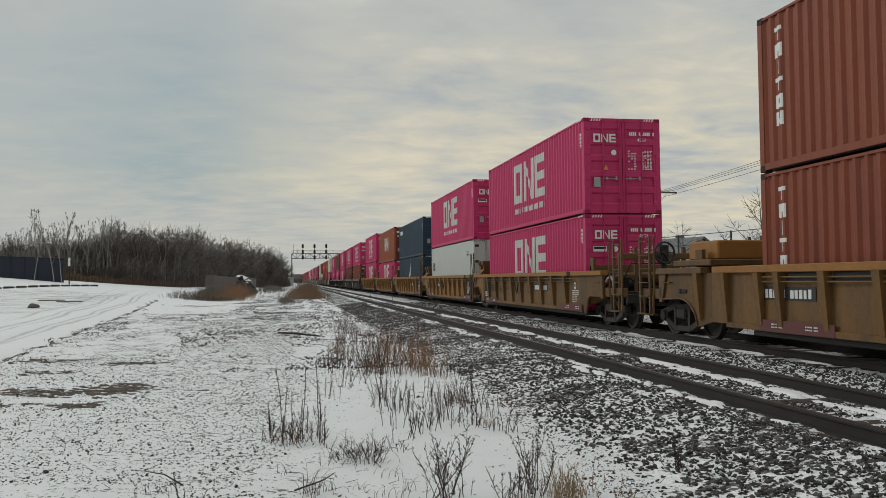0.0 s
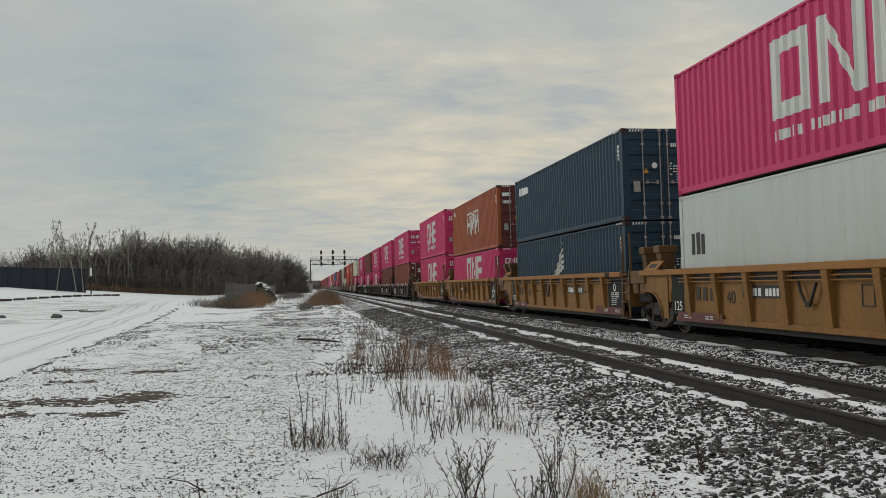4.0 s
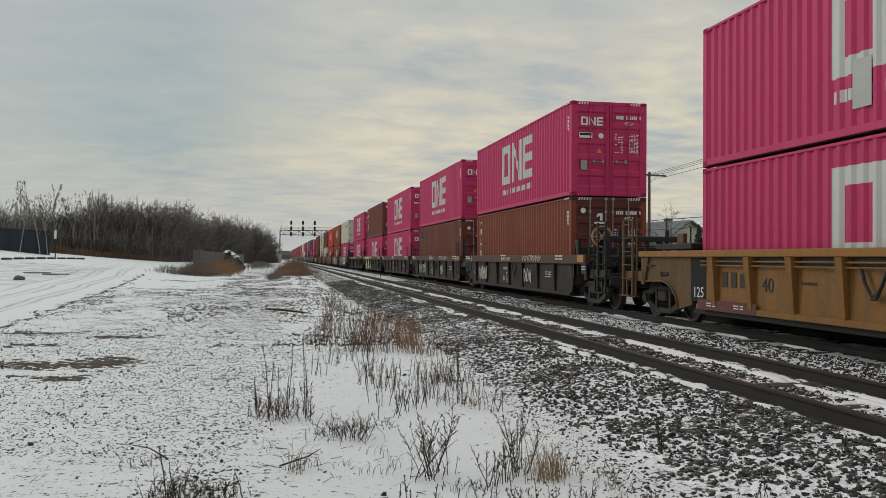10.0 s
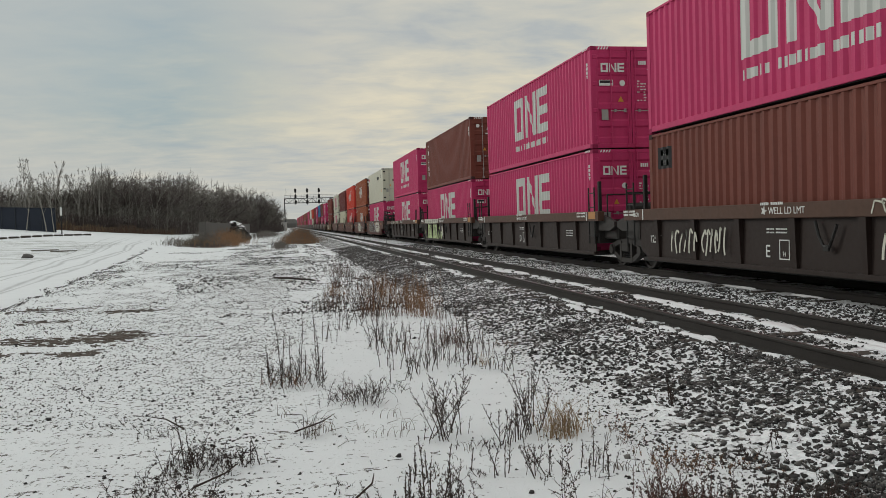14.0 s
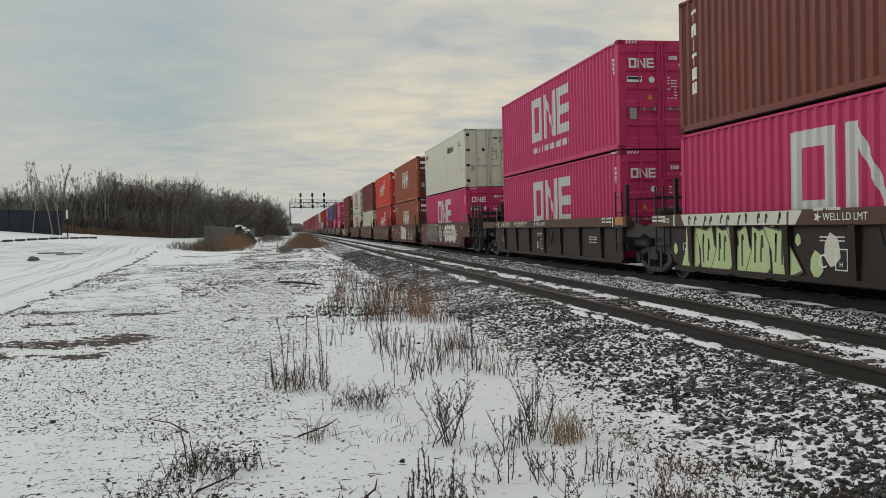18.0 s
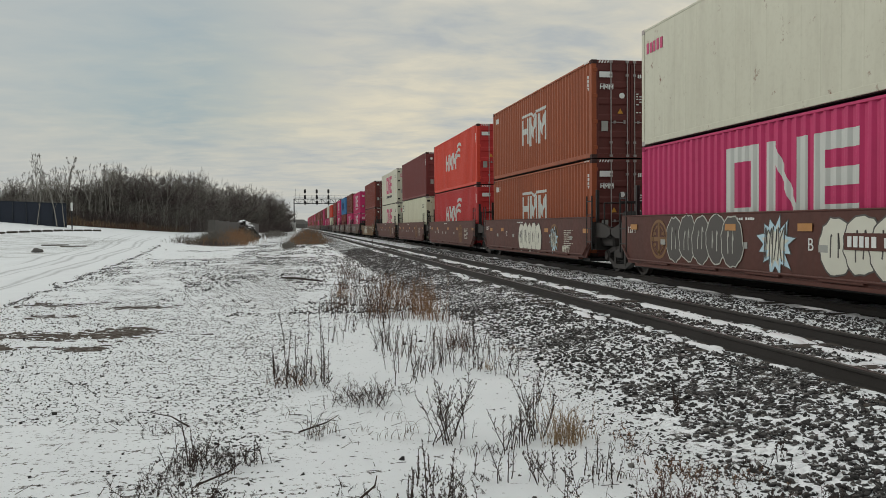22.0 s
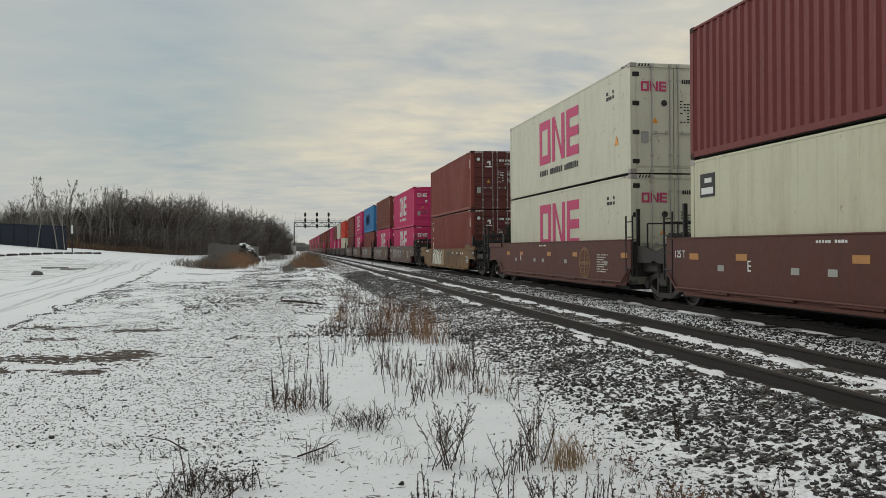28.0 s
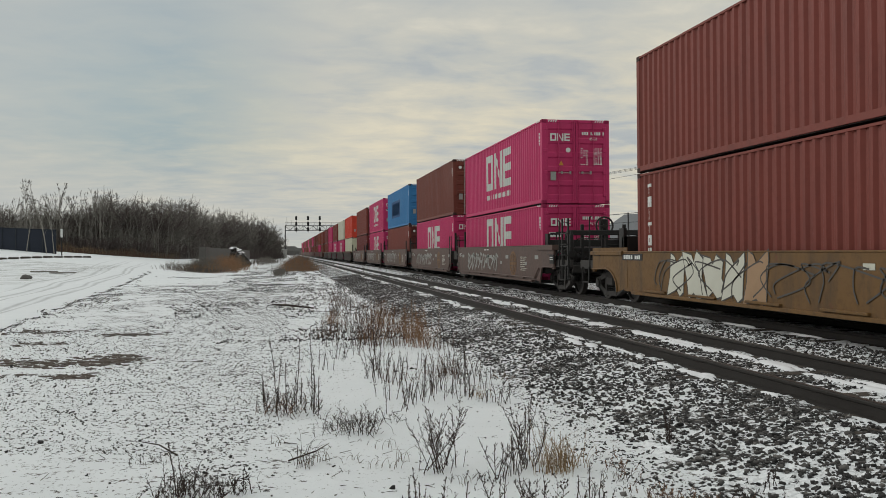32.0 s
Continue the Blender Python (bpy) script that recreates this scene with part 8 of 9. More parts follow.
tagged(ob, "ragged line of dark stones edging the snowy drive", "stones", kind="stuff")


# ---- left side: rock, logs, post, fence ----
def boulder(x, y, s, label):
    rr = random.Random(int(x * 7))
    bm = bmesh.new()
    bmesh.ops.create_icosphere(bm, subdivisions=2, radius=s)
    for v in bm.verts:
        k = 1 + 0.35 * noise.noise(v.co * (1.4 / s) + Vector((x, y, 0)))
        v.co = Vector((v.co.x * k * 1.25, v.co.y * k, max(-0.3 * s, v.co.z * k * 0.8)))
    me = bpy.data.meshes.new("boulder")
    bm.to_mesh(me)
    bm.free()
    ob = new("boulder", me)
    set_material(ob, ROCKMAT)
    ob.location = (x, y, ground_height(x, y) + 0.22 * s)
    return tagged(ob, label, "rock")


boulder(-15.8, 55.6, 0.27, "grey angular rock lying in snow")
boulder(-19.3, 56.5, 0.2, "small grey rock lying in snow")
for i in range(12):
    f = i / 11
    x, y = -25.5 + 5.4 * f, 72.5 + 19 * f
    z = ground_height(x, y)
    t = thing("parking_log", "dark timber edging log lying in snow", "log", pose(x, y, z, 0, 0, math.degrees(math.atan2(19, 5.4))), "logs in a row")
    part("timber", Geo().box(-0.72, -0.10, -0.05, 0.68, 0.10, 0.15, 0.03), TIE, t)
    part("snow_cap", Geo().box(-0.62, -0.09, 0.145, 0.56, 0.10, 0.205, 0.025), SNOW, t, "snow lying on top")
for x, y, a in ((-16.9, 63.8, 8), (-15.4, 62.7, -6)):
    t = thing("fallen_branch", "dark branch lying on snow", "branch", pose(x, y, ground_height(x, y), 0, 0, a))
    part("limb", Geo().tube((-0.9, 0, 0.06), (0.9, 0.1, 0.07), 0.07, 0.04, 6), BARK, t)
px, py = -21.8, 88.5
post = thing("marker_post", "thin dark marker post with a white reflector top", "post", (px, py, ground_height(px, py)))
part("shaft", Geo().tube((0, 0, -0.1), (0, 0, 1.95), 0.06, n=8), BLACK, post)
part("reflector", Geo().tube((0, 0, 1.95), (0, 0, 2.75), 0.10, n=10).tube((0, 0, 2.75), (0, 0, 2.80), 0.08, 0.03, n=10), WHITE, post, "white reflective sleeve")
FENCEPOST = plain("grey_fence_post", (0.035, 0.04, 0.048), 0.6, 0.3)
rr = random.Random(77)
fence = thing("fence", "tall dark blue cloth-covered fence along the yard", "fence", (0, 0, 0))
for i in range(16):
    x0, x1 = -45.5 + i * 1.35, -45.5 + (i + 1) * 1.35
    y0, y1 = 96.0 - i * 0.075, 96.0 - (i + 1) * 0.075
    za, zb = 2.90 - 0.047 * x0, 2.90 - 0.047 * x1
    part("panel", Geo().add([(x0, y0, 1.3), (x1, y1, 1.3), (x1, y1, zb), (x0, y0, za), (x0, y0 + 0.05, 1.3), (x1, y1 + 0.05, 1.3), (x1, y1 + 0.05, zb), (x0, y0 + 0.05, za)], [(0, 1, 2, 3), (7, 6, 5, 4), (0, 4, 5, 1), (1, 5, 6, 2), (2, 6, 7, 3), (3, 7, 4, 0)]), FENCECLOTH, fence)
    part("post", Geo().tube((x1, y1 - 0.08, 1.3), (x1, y1 - 0.08, zb + 0.08), 0.04, n=8), FENCEPOST, fence)
part("top_rail", Geo().tube((-45.5, 95.93, 5.04), (-23.9, 94.73, 4.03), 0.03, n=6), FENCEPOST, fence)

# ---- mound with rust-brown brush, grey concrete wall behind it ----
wall = thing("block_wall", "low grey concrete block wall running along the track", "wall", (0, 0, 0))
for i in range(20):
    f0, f1 = i / 20, (i + 1) / 20
    x0, x1, y0, y1 = -7.5 + 1.1 * f0, -7.5 + 1.1 * f1, 84 + 76 * f0, 84 + 76 * f1
    zt = 2.02 - 0.1 * f0 + rr.uniform(-0.08, 0.04)
    part("block", Geo().prism([(x0, y0), (x0 - 0.7, y0), (x1 - 0.7, y1 - 0.04), (x1, y1 - 0.04)], "z", -0.5, zt), BLOCKGREY, wall)
rub = Geo()
for i in range(260):
    a, b = rr.uniform(-1, 1), rr.uniform(-1, 1)
    zz = (1 - a * a) * (1 - b * b)
    stone(rub, -6.9 + a * 2.1, 119 + b * 9, -0.3 + zz * 2.45 * rr.random() ** 0.3, rr.uniform(0.25, 0.5), rr)
heap = thing("rubble_heap", "heap of broken stone with snow on top", "rubble", (0, 0, 0))
part("rubble", rub.fast_mesh("rubble"), STONE, heap)
snowcap = Geo()
for i in range(40):
    a, b = rr.uniform(-0.6, 0.6), rr.uniform(-0.5, 0.5)
    snow_pad(snowcap, -6.9 + a * 2.1, 119 + b * 9, -0.2 + (1 - a * a) * (1 - b * b) * 2.4, rr.uniform(0.15, 0.4), rr.uniform(0.3, 0.8), 0.10, rr)
part("snow_cap", snowcap.fast_mesh("snow_cap"), SNOW, heap, "snow on the rubble")


def brush(name, label, cx, cy, rx, ry, h, n, mat, seed, lean=0.25, r=0.012, zfun=ground_height, droop=1.0):
    """A thicket of thin dry stems."""
    rr = random.Random(seed)
    g = Geo()
    for i in range(n):
        x, y = cx + rr.gauss(0, rx * 0.5), cy + rr.gauss(0, ry * 0.5)
        d = min(1.0, math.hypot((x - cx) / rx, (y - cy) / ry))
        hh = h * (1 - 0.55 * d * d) * rr.uniform(0.5, 1.1)
        z = zfun(x, y)
        ax, ay = rr.uniform(-lean, lean), rr.uniform(-lean, lean)
        m = (x + ax * hh * 0.4, y + ay * hh * 0.4, z + hh * 0.6)
        e = (x + ax * hh, y + ay * hh, z + hh)
        g.tube((x, y, z - 0.05), m, r, r * 0.8, 3, False)
        g.tube(m, e, r * 0.8, r * 0.35, 3, False)
        for j in range(2):
            a, ln = rr.uniform(0, 6.28), hh * rr.uniform(0.12, 0.3)
            g.tube(m, (m[0] + math.cos(a) * ln, m[1] + math.sin(a) * ln, m[2] + ln * rr.uniform(0.3, 1.0)), r * 0.6, r * 0.3, 3, False)
    ob = new(name, g.fast_mesh(name))
    set_material(ob, mat)
    return tagged(ob, label, "brush", kind="stuff")


brush("rust_brush", "rust-brown dry brush growing along a low wall", -5.6, 83.0, 2.0, 9.0, 1.7, 620, RUSTWEED, 301, lean=0.45, r=0.012)
brush("rust_brush", "low rust-brown dry brush beside the wall", -5.6, 100.0, 1.2, 14.0, 1.5, 700, DRYBROWN, 309, lean=0.45, r=0.014)
brush("mound_brush", "grey-brown dry brush leaning on the wall", -7.2, 79.5, 1.9, 3.4, 1.35, 800, TWIG, 307, lean=0.5, r=0.012)
brush("mound_brush", "dark dry brush at the wall's near end", -7.4, 76.0, 1.9, 2.0, 0.75, 420, DRYBROWN, 310, lean=0.5, r=0.012)
brush("grey_brush", "grey-brown bare twigs at the mound's edge", -9.8, 77.5, 1.3, 1.5, 0.85, 130, TWIG, 302, lean=0.5, r=0.012)
brush("grey_brush", "low dark weeds at the mound's edge", -6.6, 73.8, 2.6, 1.0, 0.45, 260, TWIGDARK, 303, lean=0.6, r=0.012)
brush("track_brush", "rust-brown dense brush beside the track", 1.35, 80.0, 1.7, 4.5, 1.5, 560, RUSTWEED, 304, lean=0.5, r=0.012)
brush("track_brush_stems", "grey-brown bare stems in the brush by the track", 1.4, 82.0, 1.7, 5.0, 1.7, 700, TWIG, 308, lean=0.5, r=0.012)
brush("track_brush_edge", "grey-green weeds fringing the brush", -0.4, 68.0, 0.6, 8.0, 0.5, 350, TWIG, 305, r=0.014)
brush("far_brush", "low grey-brown brush between wall and track", -3.2, 150.0, 2.4, 34.0, 1.1, 600, TWIG, 311, lean=0.5, r=0.02)
brush("verge_brush", "low dry brush along the track verge", 2.2, 120.0, 0.8, 25.0, 1.0, 500, RUSTWEED, 306, r=0.02)

# ---- signal bridge and relay cabinet ----
SY = 280.0
bridge = thing("signal_bridge", "dark steel signal bridge over the tracks with three signal masts", "signal bridge", (0, SY, 0))
X0, X1, ZB, ZT = 0.35, 18.5, 8.85, 10.35
for s in (0, 1.2):
    g = Geo()
    for z in (ZB, ZT):
        g.box(X0, s - 0.09, z - 0.10, X1, s + 0.09, z + 0.10)
    part("truss_chords", g, GALV, bridge, "horizontal truss chords")
    n = 12
    for i in range(n):
        a, b = X0 + (X1 - X0) * i / n, X0 + (X1 - X0) * (i + 1) / n
        part("brace", Geo().tube((a, s, ZB if i % 2 else ZT), (b, s, ZT if i % 2 else ZB), 0.06, n=5), GALV, bridge)
        part("upright", Geo().tube((b, s, ZB), (b, s, ZT), 0.05, n=5), GALV, bridge)
for x in (X0, X1):
    for s in (0, 1.2):
        part("leg", Geo().box(x - 0.16, s - 0.13, -0.6, x + 0.16, s + 0.13, ZT, 0.02), GALV, bridge, "upright steel leg")
part("walkway_rail", Geo().tube((X0, -0.5, ZT + 1.05), (X1, -0.5, ZT + 1.05), 0.035, n=5).tube((X0, -0.5, ZT + 0.55), (X1, -0.5, ZT + 0.55), 0.03, n=5), GALV, bridge, "thin walkway handrail")
for i in range(10):
    part("rail_post", Geo().tube((X0 + i * 1.9, -0.5, ZT), (X0 + i * 1.9, -0.5, ZT + 1.05), 0.03, n=5), GALV, bridge)
part("whip_antenna", Geo().tube((0.9, 0, ZT), (0.9, 0, ZT + 3.3), 0.05, 0.03, 5), GALV, bridge)
part("side_antenna", Geo().tube((2.3, 0, ZT), (2.3, 0, ZT + 1.9), 0.05, 0.03, 5), GALV, bridge)
for x in (3.95, 7.8, 11.65):
    m = part("signal_mast", Geo().tube((0, 0, ZB - 0.8), (0, 0, ZT + 3.0), 0.07, n=6), GALV, bridge, at=(x, -0.45, 0))
    for z, lit in ((12.85, 0), (10.95, 0), (9.1, 0)):
        hd = part("signal_head", Geo().prism([(-0.34, -0.62), (0.34, -0.62), (0.34, 0.45), (0.2, 0.68), (-0.2, 0.68), (-0.34, 0.45)], "y", -0.30, -0.05), SIGNALBLACK, m, "black signal head with hoods", at=(0, 0, z))
for x in (6.1, 10.0, 13.9):
    part("marker_lamp", Geo().tube((x, -0.75, ZB + 0.25), (x, -0.35, ZB + 0.25), 0.22, 0.26, 10), WHITE, bridge, "round pale lamp housing")
cab = thing("relay_cabinet", "grey steel signal relay cabinet beside the track", "cabinet", (-0.25, 268, -0.4))
part("housing", Geo().box(-1.1, -0.8, 0.0, 1.1, 0.8, 2.75, 0.04), CABINET, cab)
part("roof_cap", Geo().box(-1.2, -0.9, 2.75, 1.2, 0.9, 2.9, 0.03), CABINET, cab)
part("cabinet_door", Geo().box(-0.85, -0.84, 0.2, -0.05, -0.80, 2.5, 0.01), CABINET, cab)

# ---- woods on the north-west ----
def tree_geo(h, seed, spread=0.45, depth=4, lift=0.18, bole=0.32, whorl=False):
    """A forking bare tree: slender ones keep a leader with steep side limbs, the others fork into a round crown."""
    rr = random.Random(seed)
    trunk, crown = Geo(), Geo()

    def grow(p, d, ln, r, lvl):
        bend = Vector((rr.uniform(-0.12, 0.12), rr.uniform(-0.12, 0.12), rr.uniform(-0.02, 0.1)))
        m = p + d * ln * 0.5
        d2 = (d + bend).normalized()
        q = m + d2 * ln * 0.5
        gg, n = (trunk if lvl == 0 else crown), 5 if lvl < 2 else 3
        if lvl < 3:
            gg.tube(p, m, r, r * 0.86, n, False)
            gg.tube(m, q, r * 0.86, r * 0.70, n, False)
        else:
            gg.tube(p, q, r, r * 0.6, 3, False)
        if lvl >= depth:
            return
        for i in range(rr.randint(2, 3) + (lvl == 0) + (lvl == depth - 1)):
            a = rr.uniform(0, 6.28)
            s = spread * rr.uniform(0.6, 1.35) * (1.35 if lvl >= 2 and not whorl else 1.0)
            nd = (d2 + Vector((math.cos(a) * s, math.sin(a) * s, rr.uniform(-0.1, lift * 2)))).normalized()
            grow(p.lerp(q, rr.uniform(0.5, 1.0)), nd, ln * rr.uniform(0.52, 0.80), max(0.012, r * 0.52), lvl + 1)
        grow(q, (d2 + Vector((rr.uniform(-0.15, 0.15), rr.uniform(-0.15, 0.15), 0.1))).normalized(), ln * 0.74, max(0.012, r * 0.66), lvl + 1)

    def leader():
        """A pale pole that forks high into steep limbs, short twigs bunched at the tips."""
        def limb(p, d, ln, r, lvl):
            n = 4
            for i in range(n):
                d = (d + Vector((rr.uniform(-0.07, 0.07), rr.uniform(-0.07, 0.07), 0.05))).normalized()
                q = p + d * ln / n
                (trunk if lvl < 2 else crown).tube(p, q, r * (1 - 0.13 * i), r * (1 - 0.13 * (i + 1)), 4 if lvl < 2 else 3, False)
                for j in range(rr.randint(0, 2) if lvl or i > 1 else 0):
                    a, k = rr.uniform(0, 6.28), ln * rr.uniform(0.10, 0.26)
                    e = p.lerp(q, rr.random())
                    f = e + (d + Vector((math.cos(a) * 0.8, math.sin(a) * 0.8, 0.1))).normalized() * k
                    crown.tube(e, f, max(0.016, r * 0.35), 0.014, 3, False)
                p = q
            if lvl < 2:
                for j in range(rr.randint(2, 3)):
                    a, sp = rr.uniform(0, 6.28), rr.uniform(0.12, 0.42)
                    limb(p - d * ln * rr.uniform(0, 0.3), (d + Vector((math.cos(a) * sp, math.sin(a) * sp, 0.12))).normalized(), ln * rr.uniform(0.55, 0.85), r * 0.55, lvl + 1)
            else:
                for j in range(6):
                    e = p + Vector((rr.gauss(0, 0.10), rr.gauss(0, 0.10), rr.gauss(0.05, 0.14)))
                    crown.tube(p - d * 0.15, e, 0.024, 0.020, 3, False)
        limb(Vector((0, 0, -0.2)), Vector((rr.uniform(-0.05, 0.05), rr.uniform(-0.05, 0.05), 1)).normalized(), h * 0.42, h * 0.0078, 0)

    if whorl:
        leader()
    else:
        grow(Vector((0, 0, -0.2)), Vector((rr.uniform(-0.06, 0.06), rr.uniform(-0.06, 0.06), 1)).normalized(), h * bole, h * 0.013, 0)
    top = max(v[2] for v in crown.v)
    k = h / top
    for gg in (trunk, crown):
        gg.v = [(x * k, y * k, z * k) for x, y, z in gg.v]
    return trunk, crown


TREES = []
for i in range(12):
    t, c = tree_geo(10.0, 400 + i, 0.36, 4, whorl=True) if i < 6 else tree_geo(10.0, 400 + i, 0.95, 5, -0.02, 0.22)
    TREES.append((t.fast_mesh("trunk"), c.fast_mesh("crown")))


def bare_tree(x, y, h, kind, turn, label, group, z=None, mats=(BARK, TWIG)):
    s = h / 10.0
    z = ground_height(x, y) if z is None else z
    t = thing("bare_tree", label, "tree", Matrix.Translation((x, y, z)) @ Matrix.Rotation(0.09 * math.sin(turn * 7.3), 4, "Y") @ Matrix.Rotation(turn, 4, "Z"), group)
    for nm, me, m in (("trunk", TREES[kind][0], mats[0]), ("crown", TREES[kind][1], mats[1])):
        part(nm, me, m, t, at=Matrix.Diagonal((s, s, s, 1)))
    return t


# front edge of the woods: place and height of the tree tops above the rails
EDGE = [(-52, 112, 8.0), (-37, 112, 7.8), (-34.7, 112, 8.4), (-30.3, 108, 9.6), (-28.1, 108, 9.8), (-25.7, 110, 9.2), (-23.8, 112, 9.7), (-21.8, 114, 9.9), (-19.0, 118, 9.3), (-16.2, 125, 9.1), (-15.5, 140, 9.9), (-13.7, 160, 10.2), (-11.1, 185, 10.4), (-8.4, 205, 10.0), (-4.8, 225, 10.2), (-1.2, 262, 9.0)]


def along(f):
    f = f * (len(EDGE) - 1)
    i = min(len(EDGE) - 2, int(f))
    u = f - i
    return [a + (b - a) * u for a, b in zip(EDGE[i], EDGE[i + 1])]


rr = random.Random(55)
for i in range(170):
    f = (i + rr.random()) / 170
    x, y, top = along(f)
    back = rr.random() ** 1.4 * 18 + 1.5
    z = ground_height(x, y)
    lump = noise.noise((x * 0.30, y * 0.08, 40))
    low = 0.74 - 0.12 * smooth(0.08, 0.14, f) + 0.16 * smooth(0.17, 0.34, f) + 0.20 * smooth(0.36, 0.50, f) + 0.10 * smooth(0.5, 0.62, f)
    h = (top - z) * (1 + back / y) * (low + 0.14 * lump + rr.uniform(-0.14, 0.06))
    bare_tree(x - back * 0.35 * rr.random(), y + back, h, rr.randint(6, 11), rr.uniform(0, 6.28), "bare grey-brown round-crowned tree in the wood", "trees of the wood", z, (BARK, TWIG if i % 3 else UNDERWOOD))
# taller dark tangle behind the fence
for i in range(26):
    x, y, top = along(0.17 * (i + rr.random()) / 26)
    z = ground_height(x, y)
    bare_tree(x, y + rr.uniform(1, 12), (top - z) * rr.uniform(0.78, 1.0), rr.randint(6, 11), rr.uniform(0, 6.28), "bare grey-brown round-crowned tree behind the fence", "trees of the wood", z, (BARK, UNDERWOOD if i % 2 else TWIG))
# slender pale trees standing along the front and above the rest
for i in range(64):
    f = 0.05 + 0.56 * ((i + rr.random() * 0.9) / 64)
    x, y, top = along(f)
    z = ground_height(x, y)
    k = 0.80 + 0.30 * rr.random() ** 1.5 if i % 3 else rr.uniform(0.55, 0.8)
    bare_tree(x + rr.uniform(-0.5, 0.5), y - 1.5 + rr.uniform(0, 4.0), (top - z) * k * (1 - 0.08 * smooth(0.4, 0.6, f)), i % 6, rr.uniform(0, 6.28), "tall slender pale-barked bare tree at the wood's edge", "slender trees at the wood's edge", z, (PALEBARK, PALETWIG if i % 2 else TWIG))
# three of them before the end of the fence
for i, (x, y, h) in enumerate(((-26.4, 93.2, 7.6), (-24.6, 93.8, 7.9), (-24.0, 94.4, 6.4))):
    bare_tree(x, y, h, i, 1.1 + i * 2.0, "tall slender pale-barked bare tree by the fence", "slender trees at the wood's edge", None, (PALEBARK, PALETWIG))


def thicket(name, label, n, low, high, mat, r, seed, front=0.0, deep=10.0, share=(0, 1), lump=0.2, lean=0.4):
    rr = random.Random(seed)
    g = Geo()
    for i in range(n):
        f = share[0] + (share[1] - share[0]) * rr.random()
        x, y, top = along(f)
        b = front + deep * rr.random() ** 1.3
        z = ground_height(x, y)
        hh = (top - z) * rr.uniform(low, high) * (1 - lump + lump * noise.noise((x * 0.6, y * 0.2, 2)))
        x += rr.uniform(-1.5, 1.5) - b * 0.2
        y += b
        k = 1 + y / 300
        ax, ay = rr.uniform(-lean, lean), rr.uniform(-lean, lean) * 0.75
        p, q = Vector((x, y, z - 0.1)), Vector((x + ax * hh, y + ay * hh, z + hh))
        m = p.lerp(q, rr.uniform(0.35, 0.6))
        g.tube(p, q, r * k, r * 0.4 * k, 3, False)
        for j in range(4):
            a, ln = rr.uniform(0, 6.28), hh * rr.uniform(0.12, 0.34)
            s = p.lerp(q, rr.uniform(0.25, 0.95))
            g.tube(s, s + Vector((math.cos(a) * ln, math.sin(a) * ln * 0.6, ln * rr.uniform(0.3, 0.9))), r * 0.7 * k, r * 0.3 * k, 3, False)
    ob = new(name, g.fast_mesh(name))
    set_material(ob, mat)
    return tagged(ob, label, "woods", kind="stuff")


thicket("wood_saplings", "dense grey-brown bare saplings filling the wood", 4200, 0.20, 0.58, TWIG, 0.022, 61, 0.5, 14)
thicket("pale_saplings", "pale grey upright saplings along the wood", 900, 0.25, 0.66, PALEBARK, 0.022, 65, -0.5, 5, (0.05, 0.75), 0.3, 0.10)
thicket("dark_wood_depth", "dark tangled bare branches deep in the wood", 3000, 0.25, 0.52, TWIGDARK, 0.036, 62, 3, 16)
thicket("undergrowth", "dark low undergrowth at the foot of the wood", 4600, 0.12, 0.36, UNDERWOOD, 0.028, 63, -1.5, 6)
thicket("dry_undergrowth", "reddish brown dry plants along the wood's foot", 1900, 0.06, 0.20, DRYBROWN, 0.016, 64, -3.2, 3, (0.17, 0.6), 0.45)
thicket("rust_undergrowth", "rust-brown dry brush along the wood's foot", 900, 0.05, 0.17, REDWEED, 0.018, 66, -3.6, 2, (0.26, 0.58), 0.5)
thicket("pale_undergrowth", "pale dry seed plants along the wood's foot", 420, 0.10, 0.21, STRAW, 0.014, 67, -3.4, 2.5, (0.18, 0.42), 0.5)
# added solid dark lumps close the see-through gaps deep in the wood
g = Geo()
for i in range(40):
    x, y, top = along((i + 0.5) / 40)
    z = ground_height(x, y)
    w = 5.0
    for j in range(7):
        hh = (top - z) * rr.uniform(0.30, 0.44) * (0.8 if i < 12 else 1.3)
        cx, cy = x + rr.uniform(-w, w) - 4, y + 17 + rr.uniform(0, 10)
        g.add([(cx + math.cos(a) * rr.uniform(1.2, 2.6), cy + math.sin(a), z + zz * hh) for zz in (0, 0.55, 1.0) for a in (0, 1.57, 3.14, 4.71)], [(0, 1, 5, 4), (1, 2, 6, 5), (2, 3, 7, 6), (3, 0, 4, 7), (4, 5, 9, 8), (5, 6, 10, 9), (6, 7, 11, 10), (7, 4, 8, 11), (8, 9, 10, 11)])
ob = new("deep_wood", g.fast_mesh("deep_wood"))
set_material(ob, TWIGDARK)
tagged(ob, "dark filler lumps added deep inside the wood", "woods", kind="stuff")

# far end of the line: low hazy woods across the view
FARWOOD = plain("distant_woods", (0.10, 0.095, 0.09), 0.95, 0, 0.05, 0.25)
g = Geo()
